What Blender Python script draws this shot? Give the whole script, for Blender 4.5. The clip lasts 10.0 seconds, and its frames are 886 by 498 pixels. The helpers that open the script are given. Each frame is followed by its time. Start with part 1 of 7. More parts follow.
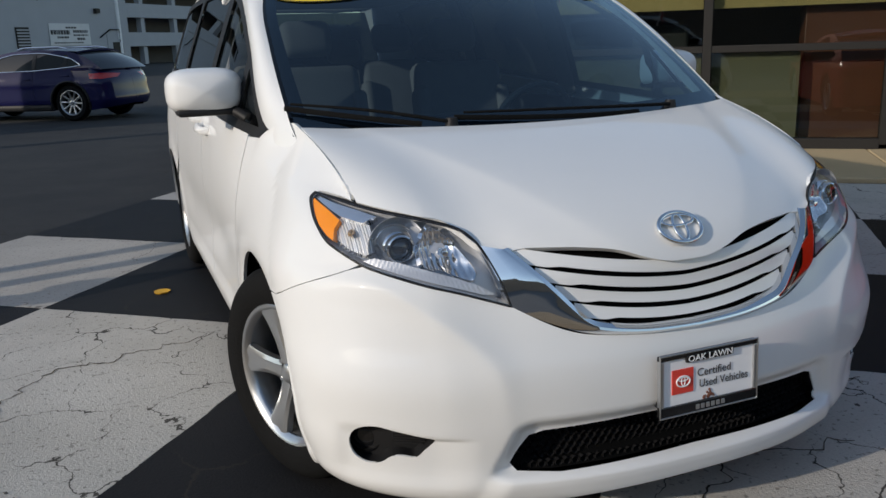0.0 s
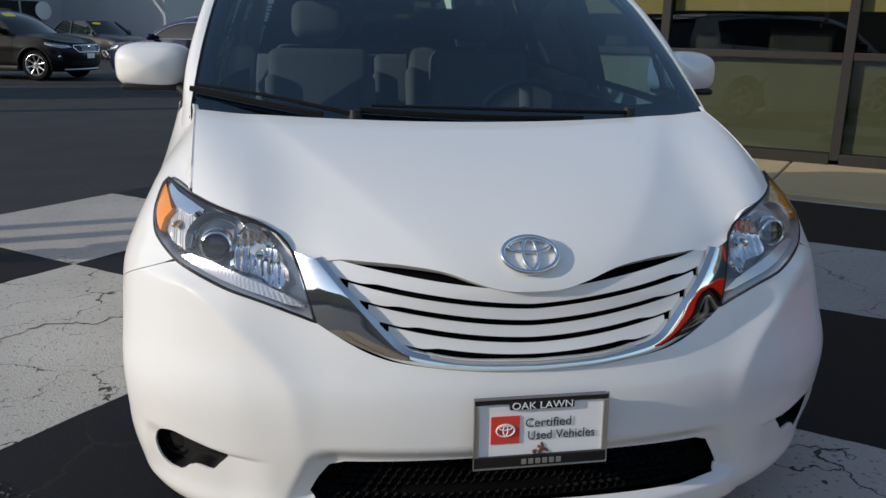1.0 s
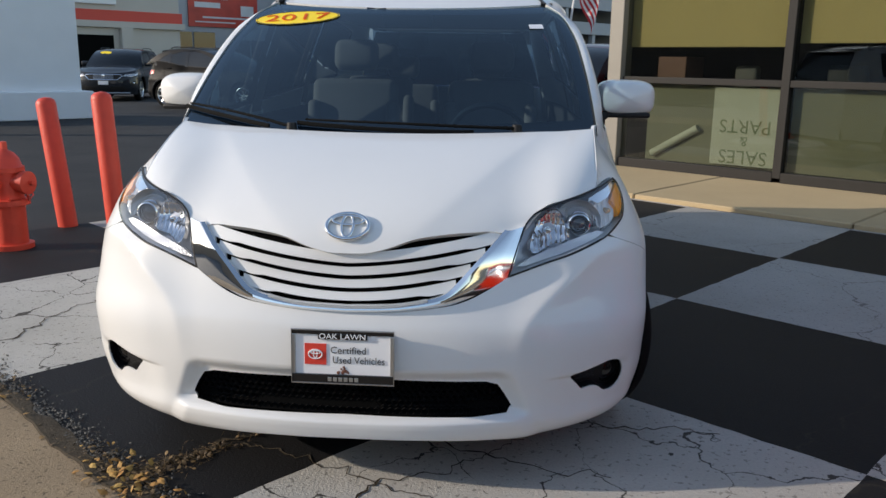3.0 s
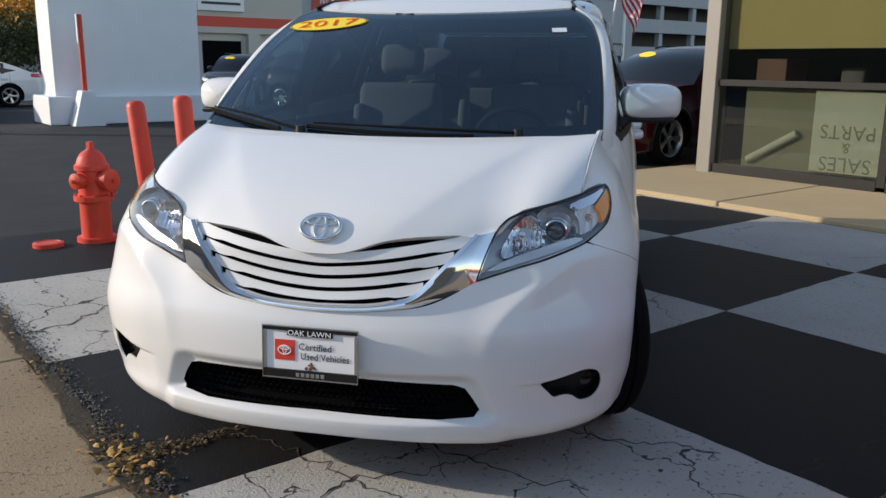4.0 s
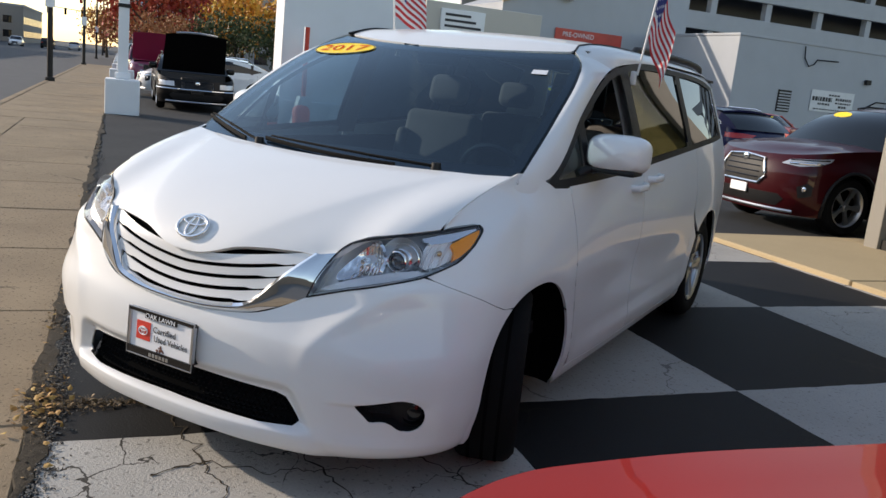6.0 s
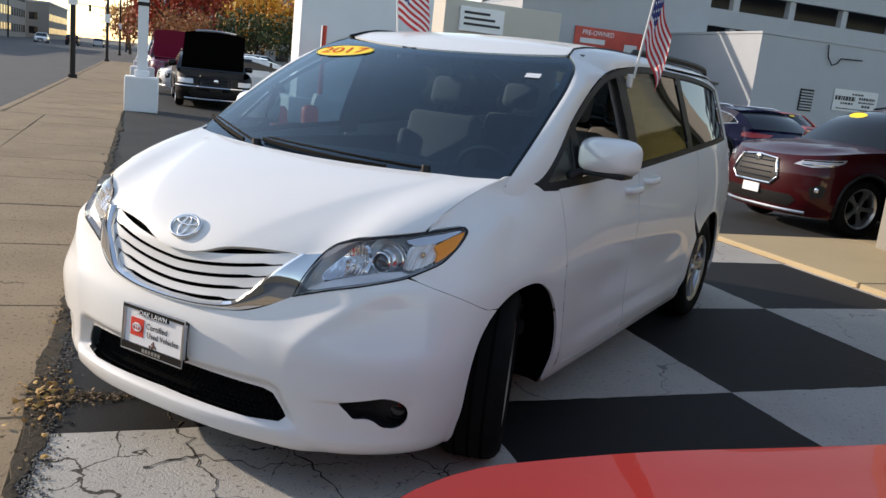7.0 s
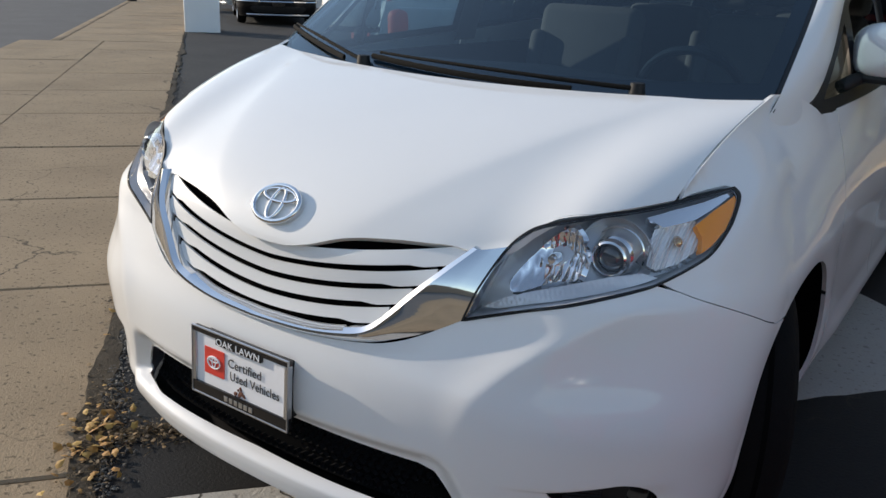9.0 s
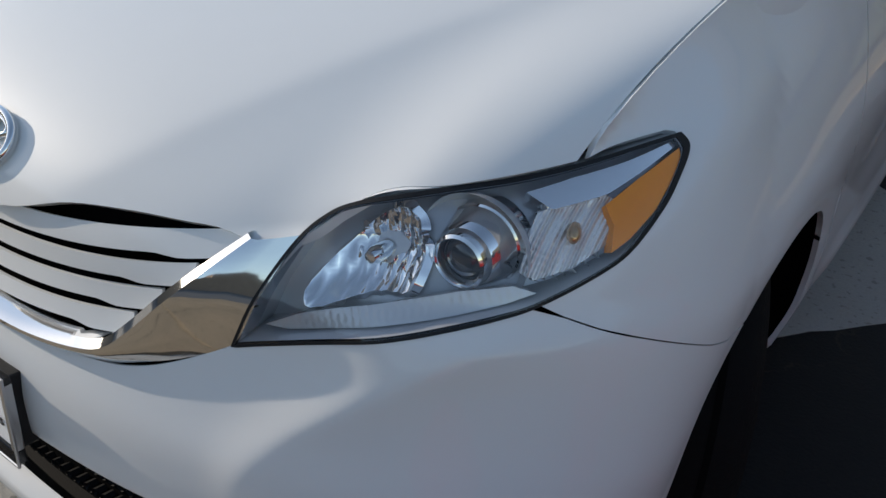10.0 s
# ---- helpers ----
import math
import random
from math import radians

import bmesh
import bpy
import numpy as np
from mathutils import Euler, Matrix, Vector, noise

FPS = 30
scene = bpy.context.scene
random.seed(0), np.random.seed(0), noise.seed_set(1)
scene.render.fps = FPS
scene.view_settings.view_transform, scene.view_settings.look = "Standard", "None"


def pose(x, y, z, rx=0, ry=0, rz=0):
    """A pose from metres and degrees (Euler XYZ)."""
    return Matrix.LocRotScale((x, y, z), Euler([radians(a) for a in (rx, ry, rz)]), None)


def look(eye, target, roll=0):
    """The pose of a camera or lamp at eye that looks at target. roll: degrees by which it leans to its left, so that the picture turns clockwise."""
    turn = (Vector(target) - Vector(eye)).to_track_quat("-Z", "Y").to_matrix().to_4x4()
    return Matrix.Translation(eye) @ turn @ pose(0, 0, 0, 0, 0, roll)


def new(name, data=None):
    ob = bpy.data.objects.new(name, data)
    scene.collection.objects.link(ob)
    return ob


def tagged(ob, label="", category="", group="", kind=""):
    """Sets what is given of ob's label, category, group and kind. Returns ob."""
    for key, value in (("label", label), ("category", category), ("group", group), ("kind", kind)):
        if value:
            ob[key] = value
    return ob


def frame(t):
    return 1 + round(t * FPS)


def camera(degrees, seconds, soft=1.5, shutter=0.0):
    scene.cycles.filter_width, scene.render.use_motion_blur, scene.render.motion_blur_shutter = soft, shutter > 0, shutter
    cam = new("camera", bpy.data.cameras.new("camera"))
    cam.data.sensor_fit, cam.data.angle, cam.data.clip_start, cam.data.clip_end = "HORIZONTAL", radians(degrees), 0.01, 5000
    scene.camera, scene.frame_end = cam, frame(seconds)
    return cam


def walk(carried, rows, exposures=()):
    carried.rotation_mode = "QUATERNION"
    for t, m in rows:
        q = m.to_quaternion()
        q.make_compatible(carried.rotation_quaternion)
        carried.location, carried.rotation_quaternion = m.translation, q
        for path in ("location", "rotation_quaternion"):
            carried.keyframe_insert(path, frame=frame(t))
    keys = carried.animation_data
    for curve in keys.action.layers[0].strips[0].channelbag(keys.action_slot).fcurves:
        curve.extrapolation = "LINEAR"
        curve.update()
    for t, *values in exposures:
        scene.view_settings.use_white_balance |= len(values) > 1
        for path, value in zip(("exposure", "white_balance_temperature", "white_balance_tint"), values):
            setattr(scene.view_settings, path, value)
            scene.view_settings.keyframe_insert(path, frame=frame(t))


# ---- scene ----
cam = camera(56.5, 10.0)
PATH = [
    (0, (-1.36, -1.636, 1.382), (-0.671, 0.178, 0.896), -1.9),
    (0.5, (-0.911, -1.66, 1.393), (-0.42, 0.216, 0.903), 1.5),
    (1, (-0.506, -1.65, 1.383), (-0.194, 0.258, 0.87), 1.2),
    (1.5, (-0.117, -1.773, 1.391), (0.006, 0.156, 0.877), 0.9),
    (2, (0.12, -2.032, 1.402), (0.067, -0.091, 0.92), 0.6),
    (2.5, (0.305, -2.277, 1.417), (0.204, -0.334, 0.955), 0.8),
    (2.7, (0.39, -2.335, 1.387), (0.274, -0.388, 0.947), 0.9),
    (3.8, (0.858, -2.345, 1.386), (0.459, -0.439, 0.931), 0.5),
    (4, (0.976, -2.284, 1.396), (0.521, -0.386, 0.958), 0.6),
    (4.5, (1.347, -2.175, 1.411), (0.637, -0.353, 0.992), 1.8),
    (5, (1.686, -2.051, 1.432), (0.862, -0.27, 1.044), 4.2),
    (5.5, (1.967, -1.933, 1.452), (1.067, -0.191, 1.061), 5.4),
    (6, (2.158, -1.892, 1.474), (1.192, -0.187, 1.074), 6.0),
    (7.5, (2.293, -1.855, 1.518), (1.269, -0.188, 1.104), 6.3),
    (8, (2.031, -1.73, 1.458), (0.963, -0.095, 1.03), 5.9),
    (8.5, (1.617, -1.498, 1.424), (0.525, 0.093, 0.899), 3.1),
    (9, (1.35, -1.111, 1.397), (0.252, 0.435, 0.763), 2.6),
    (9.5, (1.213, -0.693, 1.359), (0.146, 0.797, 0.558), 2.6),
    (10, (1.202, -0.368, 1.406), (0.21, 1.031, 0.377), 3.6),
]
EXPOSURES = [(0, -0.20, 6950, 11.0), (1, -0.08, 6950, 11.0), (2, 0.20, 7180, 12.0), (2.7, 0.30, 7200, 12.5), (4, 0.30, 7200, 13.0), (5.5, 0.42, 7450, 14.0), (7.5, 0.57, 7650, 14.5), (9, 0.37, 7350, 12.0), (10, 0.06, 7200, 10.5)]
walk(cam, [(t, look(eye, target, roll)) for t, eye, target, roll in PATH], EXPOSURES)

# ---- light ----
SUN_TO = Vector((-0.927, -0.218, 0.320)).normalized()      # towards the sun
sun_data = bpy.data.lights.new("sun", "SUN")
sun_data.energy, sun_data.angle, sun_data.color = 3.1, radians(0.6), (1.0, 0.94, 0.86)
sun = new("sun", sun_data)
sun.matrix_world = look((-20, -4, 12), Vector((-20, -4, 12)) - SUN_TO)
world = bpy.data.worlds.new("sky")
scene.world = world
world.use_nodes = True
wt = world.node_tree
sky = wt.nodes.new("ShaderNodeTexSky")
sky.sky_type, sky.sun_disc = "NISHITA", False
sky.sun_elevation = math.asin(SUN_TO.z)
sky.sun_rotation = math.atan2(SUN_TO.x, SUN_TO.y)
sky.air_density, sky.dust_density, sky.ozone_density = 1.0, 0.4, 1.2
wt.links.new(sky.outputs[0], wt.nodes["Background"].inputs[0])
wt.nodes["Background"].inputs[1].default_value = 0.205


# ---- materials ----
def material(name):
    m = bpy.data.materials.new(name)
    m.use_nodes = True
    return m, m.node_tree.nodes, m.node_tree.links, m.node_tree.nodes["Principled BSDF"]


def plain(name, color, rough=0.5, metal=0.0, coat=0.0, vary=0.08, scale=14.0, bump=0.0, bump_scale=60.0, spec=0.5):
    """A surface of one colour with soft mottling and a fine relief."""
    m, n, k, b = material(name)
    co = n.new("ShaderNodeTexCoord")
    tex = n.new("ShaderNodeTexNoise")
    tex.inputs["Scale"].default_value, tex.inputs["Detail"].default_value = scale, 6
    k.new(co.outputs["Object"], tex.inputs["Vector"])
    ramp = n.new("ShaderNodeMix")
    ramp.data_type = "RGBA"
    ramp.inputs[6].default_value = [c * (1 - vary) for c in color] + [1]
    ramp.inputs[7].default_value = [min(1, c * (1 + vary)) for c in color] + [1]
    k.new(tex.outputs["Fac"], ramp.inputs[0])
    k.new(ramp.outputs[2], b.inputs["Base Color"])
    b.inputs["Roughness"].default_value, b.inputs["Metallic"].default_value = rough, metal
    b.inputs["Coat Weight"].default_value, b.inputs["Coat Roughness"].default_value = coat, 0.03
    b.inputs["Specular IOR Level"].default_value = spec
    if bump:
        t2 = n.new("ShaderNodeTexNoise")
        t2.inputs["Scale"].default_value, t2.inputs["Detail"].default_value = bump_scale, 4
        k.new(co.outputs["Object"], t2.inputs["Vector"])
        bp = n.new("ShaderNodeBump")
        bp.inputs["Strength"].default_value, bp.inputs["Distance"].default_value = bump, 0.01
        k.new(t2.outputs["Fac"], bp.inputs["Height"])
        k.new(bp.outputs[0], b.inputs["Normal"])
    return m


def glass(name, tint, clear, rough=0.0, thin=False, ior=1.5, face=0.05, shine=(0.95, 0.97, 1)):
    """A thin pane: tinted see-through with a mirror gloss by Fresnel. clear: how much light passes."""
    m, n, k, b = material(name)
    n.remove(b)
    tr, gl, fr, mx = (n.new("ShaderNode" + s) for s in ("BsdfTransparent", "BsdfGlossy", "Fresnel", "MixShader"))
    tr.inputs[0].default_value = [c * clear for c in tint] + [1]
    gl.inputs["Roughness"].default_value = rough
    gl.inputs[0].default_value = (*shine, 1)
    fr.inputs[0].default_value = ior
    if thin:
        lw, pw, lift = n.new("ShaderNodeLayerWeight"), n.new("ShaderNodeMath"), n.new("ShaderNodeMath")
        pw.operation, lift.operation = "POWER", "MULTIPLY_ADD"
        pw.inputs[1].default_value, lift.inputs[1].default_value, lift.inputs[2].default_value = 5.0, 1 - face, face
        lw.inputs[0].default_value = 0.5
        k.new(lw.outputs["Facing"], pw.inputs[0])
        k.new(pw.outputs[0], lift.inputs[0])
        k.new(lift.outputs[0], mx.inputs[0])
    else:
        k.new(fr.outputs[0], mx.inputs[0])
    k.new(tr.outputs[0], mx.inputs[1])
    k.new(gl.outputs[0], mx.inputs[2])
    k.new(mx.outputs[0], n["Material Output"].inputs[0])
    return m


def ground_mat(name, base, dark, grain, crack=0.0, crack_scale=1.3, stain=0.25, rough=0.85, bump=0.4, fleck=0.0, world_space=True):
    """Paint, concrete or asphalt on the ground: grain, stains, chips and hairline cracks."""
    m, n, k, b = material(name)
    co = n.new("ShaderNodeNewGeometry") if world_space else n.new("ShaderNodeTexCoord")
    pos = co.outputs["Position"] if world_space else co.outputs["Object"]

    def noise_tex(scale, detail=6, rough_=0.6):
        t = n.new("ShaderNodeTexNoise")
        t.inputs["Scale"].default_value, t.inputs["Detail"].default_value, t.inputs["Roughness"].default_value = scale, detail, rough_
        k.new(pos, t.inputs["Vector"])
        return t.outputs["Fac"]

    def ramp(src, lo, hi, a=0.0, z=1.0):
        r = n.new("ShaderNodeMapRange")
        for i, x in enumerate((lo, hi, a, z)):
            r.inputs[i + 1].default_value = x
        k.new(src, r.inputs[0])
        return r.outputs[0]

    def mix(fac, one, two):
        x = n.new("ShaderNodeMix")
        x.data_type = "RGBA"
        for socket, value in ((0, fac), (6, one), (7, two)):
            if isinstance(value, (tuple, list)):
                x.inputs[socket].default_value = (*value, 1)
            else:
                k.new(value, x.inputs[socket])
        return x.outputs[2]

    big, fine = noise_tex(1.1, 5), noise_tex(grain, 3, 0.7)
    col = mix(ramp(big, 0.35, 0.7, 0, stain), base, dark)
    col = mix(ramp(fine, 0.35, 0.75, 0, 0.45), col, tuple(c * 0.62 for c in base))
    if fleck:
        col = mix(ramp(noise_tex(grain * 0.45, 2, 0.5), 0.61, 0.68, 0, fleck), col, tuple(c * 0.35 for c in dark))
    height = fine
    if crack:
        warp = n.new("ShaderNodeTexNoise")
        warp.inputs["Scale"].default_value, warp.inputs["Detail"].default_value = 4.0, 10
        k.new(pos, warp.inputs["Vector"])
        add = n.new("ShaderNodeVectorMath")
        add.operation = "MULTIPLY_ADD"
        k.new(warp.outputs["Color"], add.inputs[0])
        add.inputs[1].default_value = (0.42, 0.42, 0.0)
        k.new(pos, add.inputs[2])
        vor = n.new("ShaderNodeTexVoronoi")
        vor.voronoi_dimensions, vor.feature = "2D", "DISTANCE_TO_EDGE"
        vor.inputs["Scale"].default_value = crack_scale
        k.new(add.outputs[0], vor.inputs["Vector"])
        width = ramp(noise_tex(2.0, 4), 0.42, 0.72, 0.0, 0.013 * crack_scale)
        gap = n.new("ShaderNodeMath")
        gap.operation = "SUBTRACT"
        k.new(width, gap.inputs[0])
        k.new(vor.outputs["Distance"], gap.inputs[1])
        line = ramp(gap.outputs[0], -0.002, 0.002, 0, crack)
        col = mix(line, col, (0.025, 0.022, 0.018))
    k.new(col, b.inputs["Base Color"])
    b.inputs["Roughness"].default_value, b.inputs["Specular IOR Level"].default_value = rough, 0.22
    bp = n.new("ShaderNodeBump")
    bp.inputs["Strength"].default_value, bp.inputs["Distance"].default_value = bump, 0.006
    k.new(height, bp.inputs["Height"])
    k.new(bp.outputs[0], b.inputs["Normal"])
    return m


def pearl(name, color, coat=1.0, rough=0.35, spec=0.5):
    m, n, k, b = material(name)
    co = n.new("ShaderNodeTexCoord")
    t = n.new("ShaderNodeTexNoise")
    t.inputs["Scale"].default_value = 900
    k.new(co.outputs["Object"], t.inputs["Vector"])
    bp = n.new("ShaderNodeBump")
    bp.inputs["Strength"].default_value, bp.inputs["Distance"].default_value = 0.02, 0.001
    k.new(t.outputs["Fac"], bp.inputs["Height"])
    k.new(bp.outputs[0], b.inputs["Normal"])
    dirt = n.new("ShaderNodeTexNoise")
    dirt.inputs["Scale"].default_value, dirt.inputs["Detail"].default_value = 3.0, 8
    k.new(co.outputs["Object"], dirt.inputs["Vector"])
    mx = n.new("ShaderNodeMix")
    mx.data_type = "RGBA"
    mx.inputs[6].default_value = (*color, 1)
    mx.inputs[7].default_value = (*[c * 0.93 for c in color], 1)
    k.new(dirt.outputs["Fac"], mx.inputs[0])
    k.new(mx.outputs[2], b.inputs["Base Color"])
    b.inputs["Roughness"].default_value, b.inputs["Coat Weight"].default_value, b.inputs["Coat Roughness"].default_value = rough, coat, 0.02
    b.inputs["Specular IOR Level"].default_value = spec
    return m


def emit(name, color, strength):
    m, n, k, b = material(name)
    b.inputs["Base Color"].default_value = (*color, 1)
    b.inputs["Emission Color"].default_value, b.inputs["Emission Strength"].default_value = (*color, 1), strength
    return m


M_PAINT = pearl("white_pearl_paint", (0.80, 0.80, 0.79), 0.7, 0.5, 0.2)
M_CHROME = plain("chrome", (0.78, 0.79, 0.80), 0.06, 1.0, vary=0.02)
M_SILVER = plain("silver_alloy", (0.55, 0.56, 0.57), 0.28, 0.9, vary=0.04)
M_BLACK = plain("black_plastic", (0.014, 0.014, 0.015), 0.5, vary=0.15, spec=0.25, bump=0.1, bump_scale=300)
M_GLOSSBLACK = plain("gloss_black", (0.012, 0.012, 0.013), 0.12, vary=0.1)
M_RUBBER = plain("rubber", (0.006, 0.006, 0.006), 0.85, spec=0.15, vary=0.25, bump=0.25, bump_scale=150)
# near-black without gloss: the shade of wells, gaps and openings is in the colour
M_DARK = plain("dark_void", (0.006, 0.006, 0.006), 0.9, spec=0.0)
# shine tinted blue, face raised: the sky's reflection is put into the glass
M_WINDSHIELD = glass("windshield_glass", (0.55, 0.82, 0.98), 0.50, thin=True, face=0.105, shine=(0.78, 0.92, 1.0))
M_SIDEGLASS = glass("front_door_glass", (0.80, 0.90, 0.88), 0.62, thin=True)
M_PRIVACY = glass("privacy_glass", (0.7, 0.78, 0.75), 0.06, thin=True, face=0.045)
M_LENS = glass("lamp_lens", (0.99, 0.99, 1.0), 0.98, thin=True)
M_AMBER = plain("amber_reflector", (0.97, 0.29, 0.004), 0.3, spec=0.25, vary=0.12, scale=120)
M_BEIGE = plain("grey_beige_fabric", (0.16, 0.152, 0.145), 0.9, vary=0.1, bump=0.2, bump_scale=400)
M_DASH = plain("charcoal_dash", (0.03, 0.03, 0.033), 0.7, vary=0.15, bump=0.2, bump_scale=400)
M_RED_PAINT = pearl("bright_red_paint", (0.34, 0.014, 0.004), 0.3, 0.4, 0.1)
M_MAROON = pearl("maroon_paint", (0.045, 0.0014, 0.0035), 0.55, 0.4, 0.15)
M_NAVY = pearl("navy_paint", (0.006, 0.007, 0.055), 0.6, 0.5, 0.1)
M_CARBLACK = pearl("black_car_paint", (0.004, 0.004, 0.005), 0.25, 0.5, 0.1)
M_CARGREY = pearl("dark_grey_paint", (0.018, 0.021, 0.027), 0.6, 0.5, 0.1)
M_CARGLASS = plain("car_glass", (0.008, 0.011, 0.014), 0.03, vary=0.1)
M_WHITE_OLD = ground_mat("cracked_white_floor_paint", (0.54, 0.52, 0.48), (0.38, 0.36, 0.32), 90, crack=0.9, crack_scale=2.1, stain=0.8, fleck=0.6, bump=0.7)
M_WHITE_SQ = ground_mat("worn_white_floor_paint", (0.46, 0.44, 0.41), (0.34, 0.32, 0.29), 90, crack=0.55, crack_scale=0.8, stain=0.8, fleck=0.45)
M_BLACK_SQ = ground_mat("worn_black_floor_paint", (0.0095, 0.0095, 0.011), (0.019, 0.018, 0.0175), 90, crack=0.9, crack_scale=0.9, stain=0.6, rough=0.7)
M_ASPHALT = ground_mat("asphalt", (0.033, 0.034, 0.036), (0.058, 0.057, 0.055), 140, crack=0.8, crack_scale=0.45, stain=0.7, rough=0.85)
M_ROAD = ground_mat("grey_road", (0.115, 0.115, 0.117), (0.085, 0.085, 0.087), 60, stain=0.6, rough=0.9)
M_WALK = ground_mat("tan_concrete", (0.35, 0.262, 0.168), (0.23, 0.172, 0.112), 110, crack=0.7, crack_scale=0.55, stain=0.8, fleck=0.75, bump=0.7)
M_APRON = ground_mat("tan_painted_concrete", (0.52, 0.40, 0.24), (0.42, 0.32, 0.19), 80, stain=0.4, bump=0.3)
M_REDPOST = plain("red_bollard_paint", (0.70, 0.06, 0.03), 0.5, vary=0.15, scale=9, bump=0.2, bump_scale=40)
M_WHITE = plain("white_wall_paint", (0.78, 0.79, 0.80), 0.8, vary=0.05, scale=2, bump=0.2, bump_scale=60)
M_GREY_WALL = plain("grey_wall_paint", (0.36, 0.38, 0.41), 0.85, vary=0.08, scale=0.8, bump=0.3, bump_scale=25)
M_TAN_METAL = plain("taupe_metal", (0.24, 0.22, 0.185), 0.5, vary=0.06, scale=4)
M_DARK_METAL = plain("dark_bronze_metal", (0.022, 0.020, 0.018), 0.6, vary=0.1, spec=0.25)
M_TAN_PANEL = plain("ochre_blind", (0.56, 0.42, 0.18), 0.85, vary=0.06, scale=3)


# ---- building blocks ----
def link_mesh(name, bm, mat, parent=None, label="", smooth=True, angle=None):
    me = bpy.data.meshes.new(name)
    bm.to_mesh(me)
    bm.free()
    for p in me.polygons:
        p.use_smooth = smooth
    if smooth:
        me.set_sharp_from_angle(angle=radians(angle or 40))
        flat = [p for p in me.polygons if max(abs(c) for c in p.normal) > 0.9999]
        if len(flat) == 6 < len(me.polygons) and sum(p.area for p in flat) > 0.6 * sum(p.area for p in me.polygons):
            # a bevelled box: its six faces stay flat
            edges = {tuple(sorted(k)) for p in flat for k in p.edge_keys}
            for e in me.edges:
                if tuple(sorted(e.vertices)) in edges:
                    e.use_edge_sharp = True
    for one in (mat if isinstance(mat, (list, tuple)) else [mat]):
        me.materials.append(one)
    ob = new(name, me)
    if parent:
        ob.parent = parent
    if label:
        ob["label"] = label
    return ob


def part(name, bm, mat, parent, label="", smooth=True, angle=None):
    return link_mesh(name, bm, mat, parent, label, smooth, angle)


def thing(name, label, category, at=None, group="", kind=""):
    ob = new(name)
    ob.empty_display_size = 0.1
    if at is not None:
        ob.matrix_basis = at
    return tagged(ob, label, category, group, kind)


def box(x0, y0, z0, x1, y1, z1, bevel=0.0, bm=None, segments=2):
    bm = bm or bmesh.new()
    made = bmesh.ops.create_cube(bm, size=1)["verts"]
    for v in made:
        v.co = Vector(((x0 + x1) / 2 + v.co.x * (x1 - x0), (y0 + y1) / 2 + v.co.y * (y1 - y0), (z0 + z1) / 2 + v.co.z * (z1 - z0)))
    if bevel:
        edges = {e for v in made for e in v.link_edges}
        bmesh.ops.bevel(bm, geom=list(edges), offset=bevel, segments=segments, profile=0.5, affect="EDGES")
    return bm


def tube(points, radius, sides=10, bm=None, closed=False, cap=True, squash=1.0):
    """A tube along points; radius is a number or one for each point."""
    bm = bm or bmesh.new()
    pts = [Vector(p) for p in points]
    n = len(pts)
    rings = []
    up = Vector((0, 0, 1))
    for i, p in enumerate(pts):
        a, b = pts[(i - 1) % n if closed else max(i - 1, 0)], pts[(i + 1) % n if closed else min(i + 1, n - 1)]
        d = (b - a).normalized()
        s = d.cross(up)
        if s.length < 1e-3:
            s = d.cross(Vector((0, 1, 0)))
        s.normalize()
        w = s.cross(d)
        r = float(radius[i] if isinstance(radius, (list, tuple)) else radius)
        rings.append([bm.verts.new(p + r * (math.cos(2 * math.pi * j / sides) * s + squash * math.sin(2 * math.pi * j / sides) * w)) for j in range(sides)])
    for i in range(n if closed else n - 1):
        a, b = rings[i], rings[(i + 1) % n]
        for j in range(sides):
            bm.faces.new((a[j], a[(j + 1) % sides], b[(j + 1) % sides], b[j]))
    if cap and not closed:
        bm.faces.new(list(reversed(rings[0])))
        bm.faces.new(rings[-1])
    return bm


def lathe(profile, m=None, sides=40, bm=None):
    """Turns (radius, height) pairs about z, then moves the lot by m."""
    bm = bm or bmesh.new()
    m = m or Matrix()
    rings = []
    for r, h in profile:
        if r < 1e-5:
            rings.append([bm.verts.new(m @ Vector((0, 0, h)))])
        else:
            rings.append([bm.verts.new(m @ Vector((r * math.cos(2 * math.pi * j / sides), r * math.sin(2 * math.pi * j / sides), h))) for j in range(sides)])
    for a, b in zip(rings, rings[1:]):
        for j in range(sides):
            q = (a[j % len(a)], a[(j + 1) % len(a)], b[(j + 1) % len(b)], b[j % len(b)])
            q = list(dict.fromkeys(q))
            if len(q) > 2:
                bm.faces.new(q)
    return bm


def prism(outline, depth, bm=None, m=None):
    """A flat outline in x, y pushed up by depth in z."""
    bm = bm or bmesh.new()
    m = m or Matrix()
    lo = [bm.verts.new(m @ Vector((x, y, 0))) for x, y in outline]
    hi = [bm.verts.new(m @ Vector((x, y, depth))) for x, y in outline]
    n = len(lo)
    for i in range(n):
        bm.faces.new((lo[i], lo[(i + 1) % n], hi[(i + 1) % n], hi[i]))
    bm.faces.new(hi)
    bm.faces.new(list(reversed(lo)))
    bmesh.ops.recalc_face_normals(bm, faces=bm.faces)
    return bm


